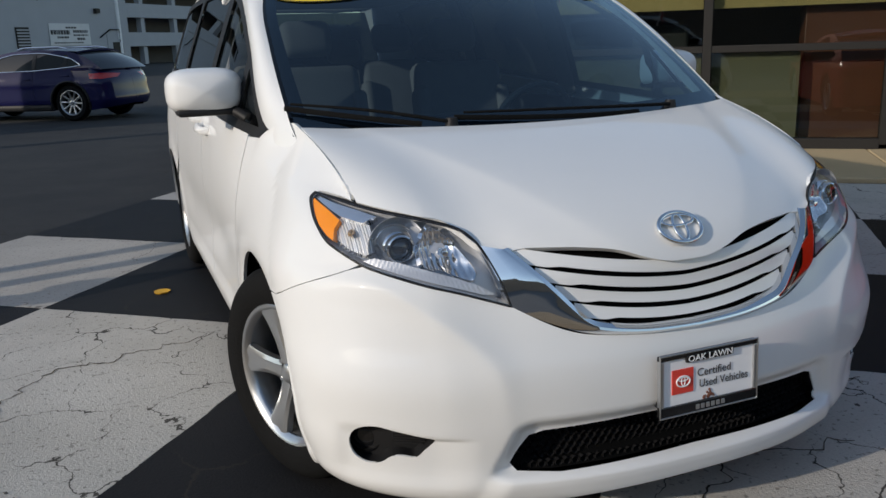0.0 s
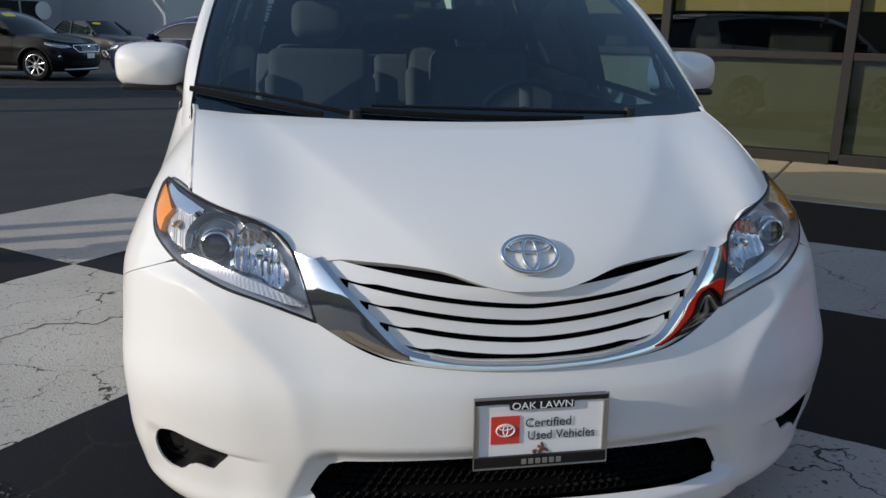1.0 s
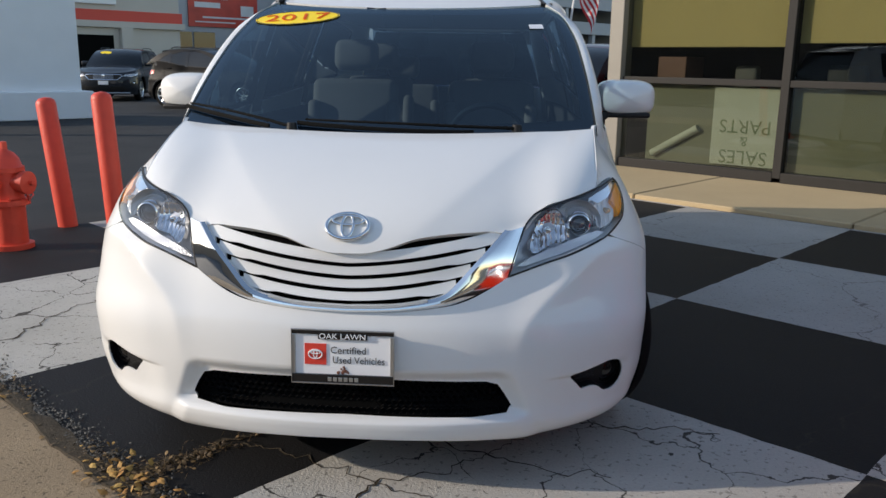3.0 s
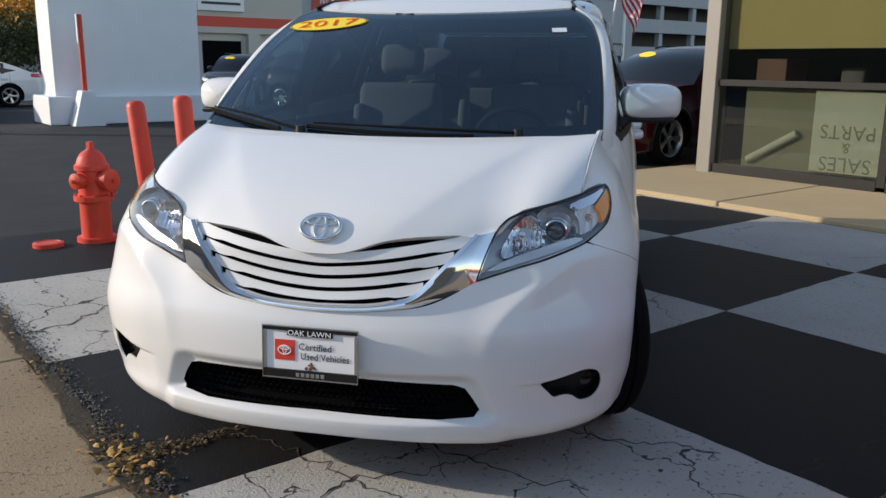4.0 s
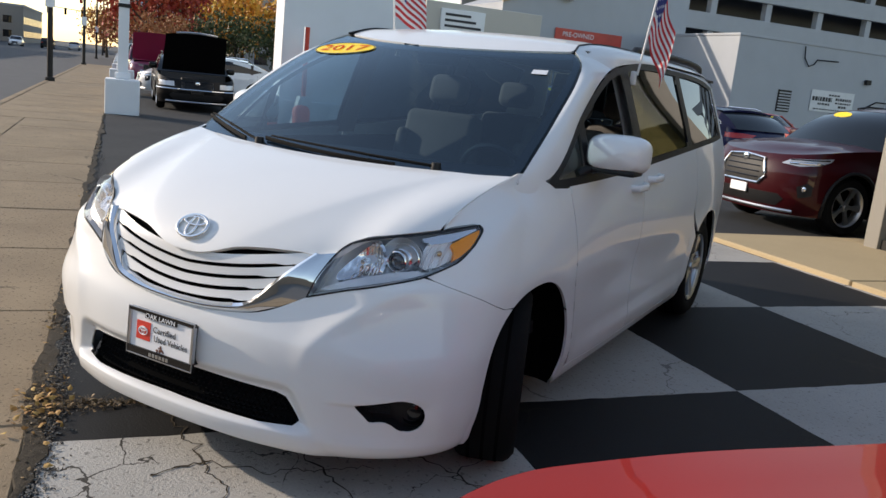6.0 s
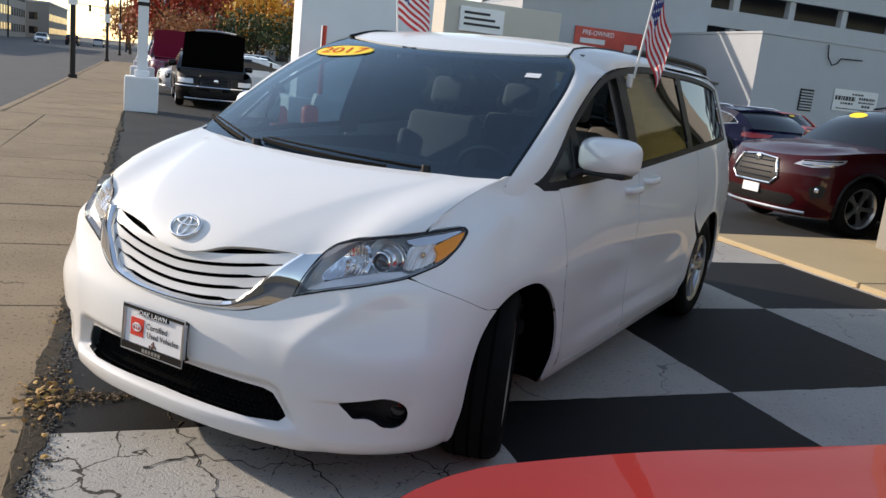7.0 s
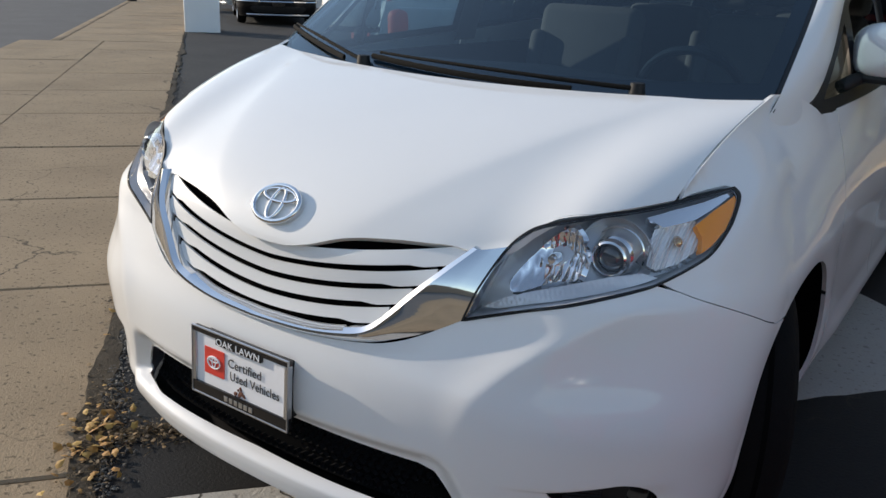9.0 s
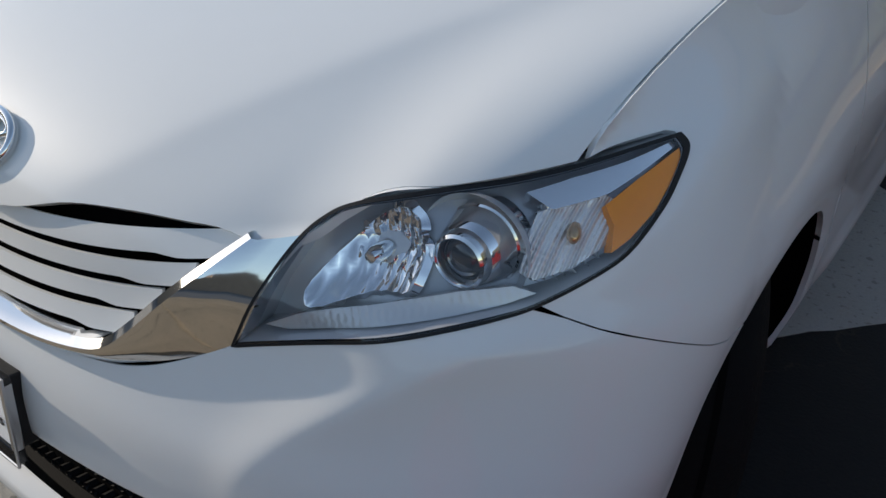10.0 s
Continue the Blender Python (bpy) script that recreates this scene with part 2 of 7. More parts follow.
def spline(points, n=8, closed=False):
    """Points of a smooth curve through the given points (any dimension)."""
    p = [np.array(q, float) for q in points]
    c = len(p)
    out = []
    for i in range(c if closed else c - 1):
        get = (lambda j: p[j % c]) if closed else (lambda j: p[min(max(j, 0), c - 1)])
        a, b, d, e = get(i - 1), get(i), get(i + 1), get(i + 2)
        for s in np.arange(n) / n:
            out.append(0.5 * (2 * b + (d - a) * s + (2 * a - 5 * b + 4 * d - e) * s * s + (3 * b - a - 3 * d + e) * s ** 3))
    if not closed:
        out.append(p[-1])
    return [tuple(float(v) for v in q) for q in out]


def table(xs, ys):
    """A smooth monotone-ish curve through (x, y) pairs, as a function."""
    xs, ys = np.array(xs, float), np.array(ys, float)
    d = np.gradient(ys, xs)

    def f(x):
        x = min(max(x, xs[0]), xs[-1])
        i = min(max(int(np.searchsorted(xs, x)) - 1, 0), len(xs) - 2)
        h = xs[i + 1] - xs[i]
        s = (x - xs[i]) / h
        return float((2 * s ** 3 - 3 * s * s + 1) * ys[i] + (s ** 3 - 2 * s * s + s) * h * d[i] + (3 * s * s - 2 * s ** 3) * ys[i + 1] + (s ** 3 - s * s) * h * d[i + 1])
    return f


def smooth(x, a, b):
    s = min(max((x - a) / (b - a), 0.0), 1.0)
    return s * s * (3 - 2 * s)


def strip(curves, bm=None):
    """A sheet through a row of curves, all with the same number of points."""
    bm = bm or bmesh.new()
    rows = [[bm.verts.new(Vector(p)) for p in c] for c in curves]
    for a, b in zip(rows, rows[1:]):
        for i in range(len(a) - 1):
            bm.faces.new((a[i], a[i + 1], b[i + 1], b[i]))
    return bm


# ---- street frame: U runs from the street to the building, V along the street ----
STREET = Matrix(((0.6203, -0.7844, 0, 1.511), (0.7844, 0.6203, 0, 2.615), (0, 0, 1, 0), (0, 0, 0, 1)))
SIDE = 1.56


def at(u, v, z=0.0, turn=0.0):
    """The pose of a thing at (u, v) in the street frame."""
    return STREET @ pose(u, v, z, 0, 0, turn)


# ---- the ground ----
ground = link_mesh("ground", box(-900, -900, -0.6, 900, 900, -0.15), M_ROAD)
tagged(ground, "grey asphalt street and land out to the horizon", "ground", kind="structure")

lot = link_mesh("parking_lot", box(-3.42, -30, -0.14, 90, 80, -0.004), M_ASPHALT)
lot.matrix_basis = STREET.copy()
tagged(lot, "worn dark asphalt car park of a dealership", "car park", kind="structure")

walkway = thing("sidewalk", "tan concrete sidewalk with scored joints and leaves", "sidewalk", STREET.copy(), kind="structure")


def slab(u0, v0, u1, v1, top, deep=0.12):
    return box(u0 + 0.006, v0 + 0.006, top - deep, u1 - 0.006, v1 - 0.006, top, 0.008, segments=1)


rng = random.Random(4)
for i in range(-12, 40):
    v = 0.02 + 1.53 * i
    lift = rng.uniform(-0.004, 0.004)
    if 9 <= i:
        part("slab", slab(-5.45, v, -3.43, v + 1.53, 0.006 + lift), M_WALK, walkway, smooth=False)
    else:
        part("slab", slab(-4.75, v, -3.43, v + 1.53, 0.006 + lift), M_WALK, walkway, smooth=False)
        part("slab", slab(-6.1, v, -4.75, v + 1.53, 0.002 - lift), M_WALK, walkway, smooth=False)
part("joint_bed", box(-6.08, -18.3, -0.14, -3.44, 13.75, -0.012), M_DARK, walkway)
part("joint_bed", box(-5.5, 13.76, -0.14, -3.44, 61.2, -0.012), M_DARK, walkway)
bm = bmesh.new()
for i in range(9, 40):
    box(-5.62, 0.02 + 1.53 * i + 0.004, -0.14, -5.455, 1.53 * (i + 1) + 0.016, 0.012, 0.02, bm)
kerb = link_mesh("kerb", bm, M_WALK)
kerb.matrix_basis = STREET.copy()
tagged(kerb, "worn concrete kerb along the street", "kerb", kind="structure")

# the painted checkerboard
checker = thing("checkered_pavement", "pavement painted in large black and white squares, cracked and worn", "pavement", STREET.copy(), kind="structure")


def painted(u0, v0, u1, v1, seed):
    """One painted square with slightly ragged edges."""
    r = random.Random(seed)
    pts = []
    for (a, b), (c, d) in (((u0, v0), (u1, v0)), ((u1, v0), (u1, v1)), ((u1, v1), (u0, v1)), ((u0, v1), (u0, v0))):
        n = max(2, int(math.hypot(c - a, d - b) / 0.09))
        for j in range(n):
            s = j / n
            w = 0 if j == 0 else 0.005
            pts.append((a + (c - a) * s + r.uniform(-w, w), b + (d - b) * s + r.uniform(-w, w)))
    return prism(pts, 0.004)


for i in range(-3, 3):
    for j in range(-6, 3):
        u0, u1, v0, v1 = i * SIDE, (i + 1) * SIDE, j * SIDE, (j + 1) * SIDE
        if i == -3:
            continue
        if i == -2:
            u0 = -3.37
            v0, v1 = (v - 0.14 if abs(v - 0.78) < 0.9 else v for v in (v0, v1))
        if i == 1:
            u1 = 3.16
        ob = part("painted_square", painted(u0, v0, u1, v1, i * 31 + j), (M_WHITE_OLD if i == -2 or j < -1 else M_WHITE_SQ) if (i + j) % 2 else M_BLACK_SQ, checker, smooth=False)
        ob.location.z = -0.004 + (0.0006 if (i + j) % 2 else 0.0)

# the concrete apron round the showroom
apron = thing("showroom_apron", "tan concrete walk in front of the showroom", "walkway", STREET.copy(), kind="structure")
part("slab", box(5.32, 3.92, -0.1, 13.0, 4.39, 0.048, 0.012, segments=1), M_APRON, apron, smooth=False)
for i in range(-14, 2):
    part("slab", box(3.18, i * 2.2 + 0.008, -0.1, 5.3, i * 2.2 + 2.192, 0.05 + 0.002 * (i % 2), 0.012, segments=1), M_APRON, apron, smooth=False)

# crumbled edge of dirt and broken asphalt along the sidewalk
M_SOIL = ground_mat("dark_soil_edge", (0.050, 0.041, 0.030), (0.095, 0.075, 0.052), 60, stain=0.8, fleck=0.7, rough=0.95, bump=1.0)
r = random.Random(21)
n = 420
left, right = [], []
a = b = 0.0
for i in range(n):
    a, b = a * 0.86 + r.gauss(0, 0.008), b * 0.86 + r.gauss(0, 0.012)
    v = -9.0 + 25.0 * i / n
    wide = 0.5 + 0.5 * smooth(abs(v - 0.9), 3.5, 0.6)
    left.append((-3.43 + a - 0.008 * wide, v, 0.0105 + 0.003 * r.random()))
    right.append((-3.395 + b + 0.02 * wide, v, 0.0065 + 0.003 * r.random()))
edge = tagged(link_mesh("soil_edge", strip([[(p[0] - 0.01, p[1], -0.01) for p in left], left, [((p[0] + q[0]) / 2, p[1], 0.008 + 0.008 * r.random()) for p, q in zip(left, right)], right, [(p[0] + 0.01, p[1], -0.01) for p in right]]), M_SOIL), "crumbled dirt and broken asphalt along the sidewalk", "dirt", kind="structure")
edge.matrix_basis = STREET.copy()

# open cracks before the van
for k, (start, goal, wide) in enumerate((((-3.40, 0.24), (-2.55, 0.10), 0.022), ((-2.95, 0.18), (-2.7, -0.75), 0.007), ((-2.62, 0.05), (-2.25, -0.95), 0.008), ((-3.0, -0.45), (-2.2, -0.55), 0.006), ((-2.3, -0.2), (-1.7, -1.1), 0.008), ((-3.35, 1.95), (-2.4, 2.35), 0.008), ((-2.4, 2.35), (-1.7, 1.9), 0.006))):
    r = random.Random(60 + k)
    line, w = [], []
    off = 0.0
    for i in range(40):
        s = i / 39
        off = off * 0.9 + r.gauss(0, 0.016)
        side_way = Vector((-(goal[1] - start[1]), goal[0] - start[0])).normalized()
        p = Vector(start).lerp(Vector(goal), s) + side_way * off
        line.append(p)
        w.append(wide * (0.35 + r.random()) * (1 - 0.8 * s))
    crack = link_mesh("pavement_crack", strip([[(p.x + side_way.x * d * g, p.y + side_way.y * d * g, 0.0035 if d else 0.002) for p, g in zip(line, w)] for d in (-1, 0, 1)]), M_SOIL)
    crack.matrix_basis = STREET.copy()
    crack.parent = checker
    crack.matrix_basis = Matrix()

# ---- the glass-fronted showroom ----
M_SHOWGLASS = glass("showroom_glass", (0.92, 0.96, 0.92), 0.79, thin=True)
M_OLIVE = plain("olive_film_panel", (0.20, 0.185, 0.115), 0.6, vary=0.12, scale=1.5)
M_BROWN = plain("brown_cabinet", (0.16, 0.055, 0.03), 0.5, vary=0.15, scale=3)
M_SHEET = plain("cream_paper_sheet", (0.55, 0.53, 0.42), 0.8, vary=0.06, scale=4)
showroom = thing("showroom", "glass-fronted dealership showroom with taupe metal corner and ochre blinds", "building", STREET.copy(), kind="structure")
WU, WV = 5.3, 3.9
part("corner_post", box(WU - 0.10, WV - 0.20, 0.03, WU + 0.16, WV, 4.2, 0.01), M_TAN_METAL, showroom)
for k in range(9):
    v1 = WV - 0.42 - k * 1.95
    v0 = v1 - 1.95
    if k == 0:
        v1 = WV - 0.16
    part("mullion", box(WU - 0.06, v0 - 0.05, 0.1, WU + 0.08, v0 + 0.05, 3.6, 0.006), M_DARK_METAL, showroom)
    part("transom", box(WU - 0.05, v0 + 0.05, 1.16, WU + 0.07, v1 - 0.05, 1.24, 0.006), M_DARK_METAL, showroom)
    part("sill", box(WU - 0.06, v0 + 0.05, 0.05, WU + 0.08, v1 - 0.05, 0.17, 0.006), M_DARK_METAL, showroom)
    part("lower_pane", box(WU, v0 + 0.05, 0.17, WU + 0.01, v1 - 0.05, 1.16), M_SHOWGLASS, showroom)
    part("upper_pane", box(WU, v0 + 0.05, 1.24, WU + 0.01, v1 - 0.05, 3.6), M_SHOWGLASS, showroom)
    part("blind", box(WU + 0.10, v0 + 0.06, 1.66 if k % 3 else 1.62, WU + 0.11, v1 - 0.06, 3.5), M_TAN_PANEL, showroom)
    if k != 3:
        part("film_panel", box(WU + 0.09, -1.45 if k == 2 else v0 + 0.06, 0.17, WU + 0.10, v1 - (0.06 if k else 0.38), 1.15), M_OLIVE, showroom)
part("fascia", box(WU - 0.1, -14, 3.6, WU + 8, WV + 0.02, 4.4), M_TAN_METAL, showroom)
part("side_wall", box(WU + 0.16, WV - 0.2, 0.0, WU + 8, WV - 0.06, 3.6), M_CARGLASS, showroom, "dark glazed side wall")
for k in range(4):
    part("side_mullion", box(WU + 2.2 + 1.9 * k, WV - 0.10, 0.05, WU + 2.3 + 1.9 * k, WV - 0.02, 3.6, 0.006), M_DARK_METAL, showroom)
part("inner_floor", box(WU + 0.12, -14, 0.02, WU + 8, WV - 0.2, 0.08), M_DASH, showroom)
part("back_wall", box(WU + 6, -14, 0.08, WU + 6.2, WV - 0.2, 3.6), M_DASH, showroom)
part("end_wall", box(WU + 0.1, -14.2, 0.0, WU + 8, -14, 3.6), M_TAN_METAL, showroom)
cabinet = link_mesh("cabinet", box(5.55, 2.95, 0.08, 6.05, 3.35, 1.50, 0.01), M_BROWN)
cabinet.matrix_basis = STREET.copy()
tagged(cabinet, "brown wooden cabinet behind the showroom glass", "cabinet")
cabinet2 = link_mesh("display_case", box(5.6, -2.6, 0.08, 6.2, -1.5, 1.66, 0.01), M_BROWN)
cabinet2.matrix_basis = STREET.copy()
tagged(cabinet2, "reddish-brown wooden display case in the showroom", "cabinet")
for v0, v1, z1, mat in ((0.9, 1.35, 1.42, M_DASH), (-0.2, 0.5, 1.50, M_DASH), (2.2, 2.5, 1.40, M_BEIGE), (-4.2, -3.3, 1.4, M_BEIGE)):
    ob = link_mesh("office_chair", box(6.0, v0, 0.9, 6.15, v1, z1, 0.05, segments=3), mat)
    ob.matrix_basis = STREET.copy()
    tagged(ob, "dark office chair back seen through the glass", "chair", "chairs in the showroom")
sheet = link_mesh("paper_sign", box(WU + 0.03, 1.60, 0.20, WU + 0.036, 2.42, 1.14), M_SHEET)
sheet.matrix_basis = STREET.copy()
tagged(sheet, "cream paper sign in the window, printed side to the room", "sign")
tilted = link_mesh("paper_roll", tube([(WU + 0.06, 3.25, 0.25), (WU + 0.06, 2.62, 0.62)], 0.05, 10), M_SHEET)
tilted.matrix_basis = STREET.copy()
tagged(tilted, "rolled paper leaning inside the window", "paper roll")

# unseen plain blocks across the street, added behind the camera to close off reflections
M_BACKDROP = plain("backdrop_brown", (0.20, 0.15, 0.12), 0.85, vary=0.2, scale=0.4, bump=0.3, bump_scale=12)
front = tagged(new("backdrop"), "unseen plain brown blocks across the street, added to fill reflections", "backdrop", kind="structure")
front.matrix_basis = STREET.copy()
for v0, v1, h in ((-95, -58, 9.5), (-58, -30, 11.0), (-30, -6, 9.0), (-6, 12, 10.0), (12, 38, 9.0), (38, 58, 7.5)):
    part("shopfront", box(-48, v0, -0.2, -36, v1 - 0.02, h), M_BACKDROP, front, smooth=False)


# ---- the white minivan ----
from mathutils.geometry import delaunay_2d_cdt


def inside(poly, pts):
    poly, pts = np.array(poly), np.array(pts)
    x, y = pts[:, 0], pts[:, 1]
    hit = np.zeros(len(pts), bool)
    for (x0, y0), (x1, y1) in zip(poly, np.roll(poly, -1, 0)):
        if y0 != y1:
            hit ^= ((y0 > y) != (y1 > y)) & (x < (x1 - x0) * (y - y0) / (y1 - y0) + x0)
    return hit


def resample(poly, step):
    out = []
    for (x0, y0), (x1, y1) in zip(poly, poly[1:] + poly[:1]):
        n = max(1, int(math.ceil(math.hypot(x1 - x0, y1 - y0) / step)))
        out += [(x0 + (x1 - x0) * i / n, y0 + (y1 - y0) * i / n) for i in range(n)]
    return out


def panel(name, outline, lift, mat, parent, holes=(), step=0.03, flange=0.014, label="", core=(0, 1.9, 0.65)):
    """A curved sheet: the outline in two parameters, holes cut out, each point lifted to space by lift(); its rims turn in by flange."""
    loops = [resample([tuple(p) for p in loop], step) for loop in (outline, *holes)]
    every = np.array(outline)
    (x0, y0), (x1, y1) = every.min(0), every.max(0)
    grid = [(x, y) for x in np.arange(x0 + step * 0.37, x1, step) for y in np.arange(y0 + step * 0.41, y1, step)]
    rim = np.array([p for loop in loops for p in loop])
    if grid:
        g = np.array(grid)
        ok = inside(loops[0], g)
        for h in loops[1:]:
            ok &= ~inside(h, g)
        g = g[ok]
        far = np.ones(len(g), bool)
        for i in range(0, len(g), 400):
            far[i:i + 400] = (((g[i:i + 400, None] - rim[None]) ** 2).sum(2).min(1) > (0.45 * step) ** 2)
        g = g[far]
    else:
        g = np.zeros((0, 2))
    verts = [Vector(p) for p in rim] + [Vector(p) for p in g]
    edges, base = [], 0
    for loop in loops:
        edges += [(base + i, base + (i + 1) % len(loop)) for i in range(len(loop))]
        base += len(loop)
    co, _, tris, *_ = delaunay_2d_cdt(verts, edges, [], 0, 1e-6)
    mid = np.array([[sum(co[i].x for i in t) / 3, sum(co[i].y for i in t) / 3] for t in tris])
    keep = inside(loops[0], mid)
    for h in loops[1:]:
        keep &= ~inside(h, mid)
    core = Vector(core)
    eps = 0.002
    pos, nor = [], []
    for p in co:
        a = lift(p.x, p.y)
        n = (lift(p.x + eps, p.y) - lift(p.x - eps, p.y)).cross(lift(p.x, p.y + eps) - lift(p.x, p.y - eps))
        n = n.normalized() if n.length > 1e-12 else Vector((0, 0, 1))
        if n.dot(a - core) < 0:
            n = -n
        pos.append(a)
        nor.append(n)
    faces = []
    for t, good in zip(tris, keep):
        if good:
            a, b, c = t
            if (pos[b] - pos[a]).cross(pos[c] - pos[a]).dot(nor[a] + nor[b] + nor[c]) < 0:
                b, c = c, b
            faces.append((a, b, c))
    if flange:
        count = {}
        for f in faces:
            for i in range(3):
                e = (f[i], f[(i + 1) % 3])
                count[e] = count.get(e, 0) + 1
        rims = [e for e in count if (e[1], e[0]) not in count]
        dup = {}
        for a, b in rims:
            out = (pos[b] - pos[a]).cross(nor[a]).normalized()
            for i in (a, b):
                if i not in dup:
                    dup[i] = (len(pos), len(pos) + 1)
                    pos.append(pos[i].copy())
                    nor.append(out)
                    pos.append(pos[i] - nor[i] * flange)
                    nor.append(out)
            (a0, a1), (b0, b1) = dup[a], dup[b]
            faces += [(b0, a0, a1), (b0, a1, b1)]
    me = bpy.data.meshes.new(name)
    me.from_pydata([tuple(p) for p in pos], [], faces)
    me.polygons.foreach_set("use_smooth", [True] * len(faces))
    me.normals_split_custom_set_from_vertices([tuple(n) for n in nor])
    me.materials.append(mat)
    ob = new(name, me)
    ob.parent = parent
    if label:
        ob["label"] = label
    return ob


def mirrored(lift):
    def f(a, b):
        p = lift(a, b)
        return Vector((-p.x, p.y, p.z))
    return f


AXLE, REAR_AXLE, HUB, ARCH = 0.975, 4.01, 0.355, 0.395
y_nose = table([0.16, 0.20, 0.25, 0.32, 0.45, 0.58, 0.65, 0.73, 0.815, 0.88, 0.94, 0.985, 1.05], [0.13, 0.07, 0.045, 0.045, 0.035, 0.045, 0.070, 0.092, 0.108, 0.145, 0.195, 0.265, 0.36])
y_wrap = table([0.16, 0.45, 0.70, 0.86, 1.05], [0.48, 0.50, 0.58, 0.66, 0.68])
x_side = table([0.16, 0.22, 0.30, 0.45, 0.62, 0.80, 0.95, 1.10, 1.70], [0.885, 0.945, 0.970, 0.985, 0.990, 0.997, 0.990, 0.966, 0.761])
z_belt = table([1.0, 1.18, 2.2, 3.3, 4.7], [1.095, 1.105, 1.155, 1.215, 1.295])
z_head = table([1.0, 1.18, 1.55, 1.95, 2.4, 3.3, 4.2, 4.75], [1.09, 1.115, 1.375, 1.565, 1.645, 1.672, 1.645, 1.58])


def side(y, z):
    """Half width of the body at length y and height z."""
    x = x_side(z)
    x -= 0.2 * (max(0.0, 2.0 - y) / 1.35) ** 2 * smooth(z, 0.75, 1.2)
    x -= 0.05 * smooth(y, 4.0, 5.0) + 0.13 * max(0.0, (y - 4.4) / 0.66) ** 2.6
    # sculpted flanks: the swollen arches and the crease above the sill
    for c in (AXLE, REAR_AXLE):
        d = math.hypot(y - c, z - HUB)
        x += 0.008 * math.exp(-((d - 0.44) / 0.07) ** 2) * smooth(z, 0.25, 0.4)
    if 1.5 < y < 3.6:
        x += 0.014 * (smooth(z, 0.42, 0.34) - smooth(z, 0.30, 0.24)) * smooth(y, 1.5, 1.8) * smooth(y, 3.6, 3.3)
        x -= 0.012 * math.exp(-((z - 0.60) / 0.12) ** 2) * smooth(y, 1.4, 2.0) * smooth(y, 3.6, 3.0)
    return x


fold_x = table([0.45, 0.53, 0.598, 0.655, 0.71, 0.76, 0.80, 0.90], [0.545, 0.550, 0.570, 0.618, 0.685, 0.752, 0.81, 0.95])


def nose(u, z):
    """The front wrap: u about metres round the nose from the middle, z height."""
    s = abs(u) / 1.2
    sign = 1 if u >= 0 else -1
    y1 = y_nose(z) + y_wrap(z)
    w = side(max(y1, 0.6), z) - 0.012 * smooth(z, 0.40, 0.18)
    if s <= 1:
        q = math.sin(s * math.pi / 2)
        g = 1 - max(0.0, 1 - q ** 2.4) ** 0.6
        full = (0.62 * smooth(z, 0.14, 0.26) + 0.38 * smooth(z, 0.41, 0.56)) * smooth(q, 0.48, 0.70)
        g += full * (1 - max(0.0, 1 - q ** 2.2) ** (0.42 - 0.07 * smooth(z, 0.78, 0.92)) - g)
        x, y = w * q, y_nose(z) + y_wrap(z) * g
        # the flared recess round the intake, with the lip below it
        edge = 0.515 + max(0.0, 0.435 - z) * 0.42
        inner = smooth(x, edge + 0.018, edge - 0.056) * smooth(z, 0.456, 0.406)
        y += inner * (0.028 * smooth(z, 0.280, 0.305) - 0.018 * smooth(z, 0.302, 0.274))
        # scooped corner panels beside it
        y += 0.016 * smooth(x, 0.60, 0.72) * smooth(x, 0.94, 0.89) * smooth(z, 0.414 + 0.03 * smooth(x, 0.70, 0.84), 0.396) * smooth(z, 0.20, 0.30)
        # the fold that runs from below the lamp down to the chin
        d = x - fold_x(z)
        y -= 0.025 * math.exp(-0.72 * (math.sqrt(d * d + 0.0004) - 0.02) / 0.080) * smooth(z, 0.30, 0.66) * smooth(z, 0.83, 0.785)
        return Vector((sign * x, y, z))
    y = y1 + (s - 1) * 1.2
    return Vector((sign * side(y, z), y, z))


def around(x, z):
    """The u of nose() for a half width x at height z."""
    w = side(max(y_nose(z) + y_wrap(z), 0.6), z) - 0.012 * smooth(z, 0.40, 0.18)
    return 1.2 * math.asin(min(1.0, abs(x) / w)) / (math.pi / 2) * (1 if x >= 0 else -1)


def u_of_y(y, z):
    """The u of nose() where the wrap reaches length y at height z."""
    lo, hi = 0.3, 1.7
    for _ in range(40):
        m = (lo + hi) / 2
        lo, hi = (m, hi) if nose(m, z).y < y else (lo, m)
    return lo


van = thing("minivan", "white minivan with chrome grille surround, parked on checkered pavement", "minivan", pose(0, 0, 0, 0, 0, 1.2))

# lamp outline in half width and height, from the inner tip up, outwards and back below
LAMP_TOP = spline([(0.500, 0.732), (0.519, 0.800), (0.546, 0.875), (0.572, 0.909), (0.598, 0.925), (0.634, 0.937), (0.690, 0.950), (0.745, 0.960), (0.790, 0.970), (0.841, 0.984), (0.868, 0.990)], 6)
LAMP_LOW = spline([(0.868, 0.990), (0.883, 0.975), (0.892, 0.950), (0.896, 0.922), (0.889, 0.888), (0.872, 0.868), (0.828, 0.837), (0.797, 0.824), (0.745, 0.808), (0.695, 0.793), (0.630, 0.775), (0.560, 0.752), (0.500, 0.732)], 6)
# the chrome surround's outer edge, from the lamp's tip to the middle
CHROME_LOW = spline([(0.500, 0.732), (0.430, 0.692), (0.370, 0.665), (0.300, 0.648), (0.150, 0.632), (0.0, 0.628)], 6)


def uz(pts, sign=1):
    return [(sign * around(x, z), z) for x, z in pts]


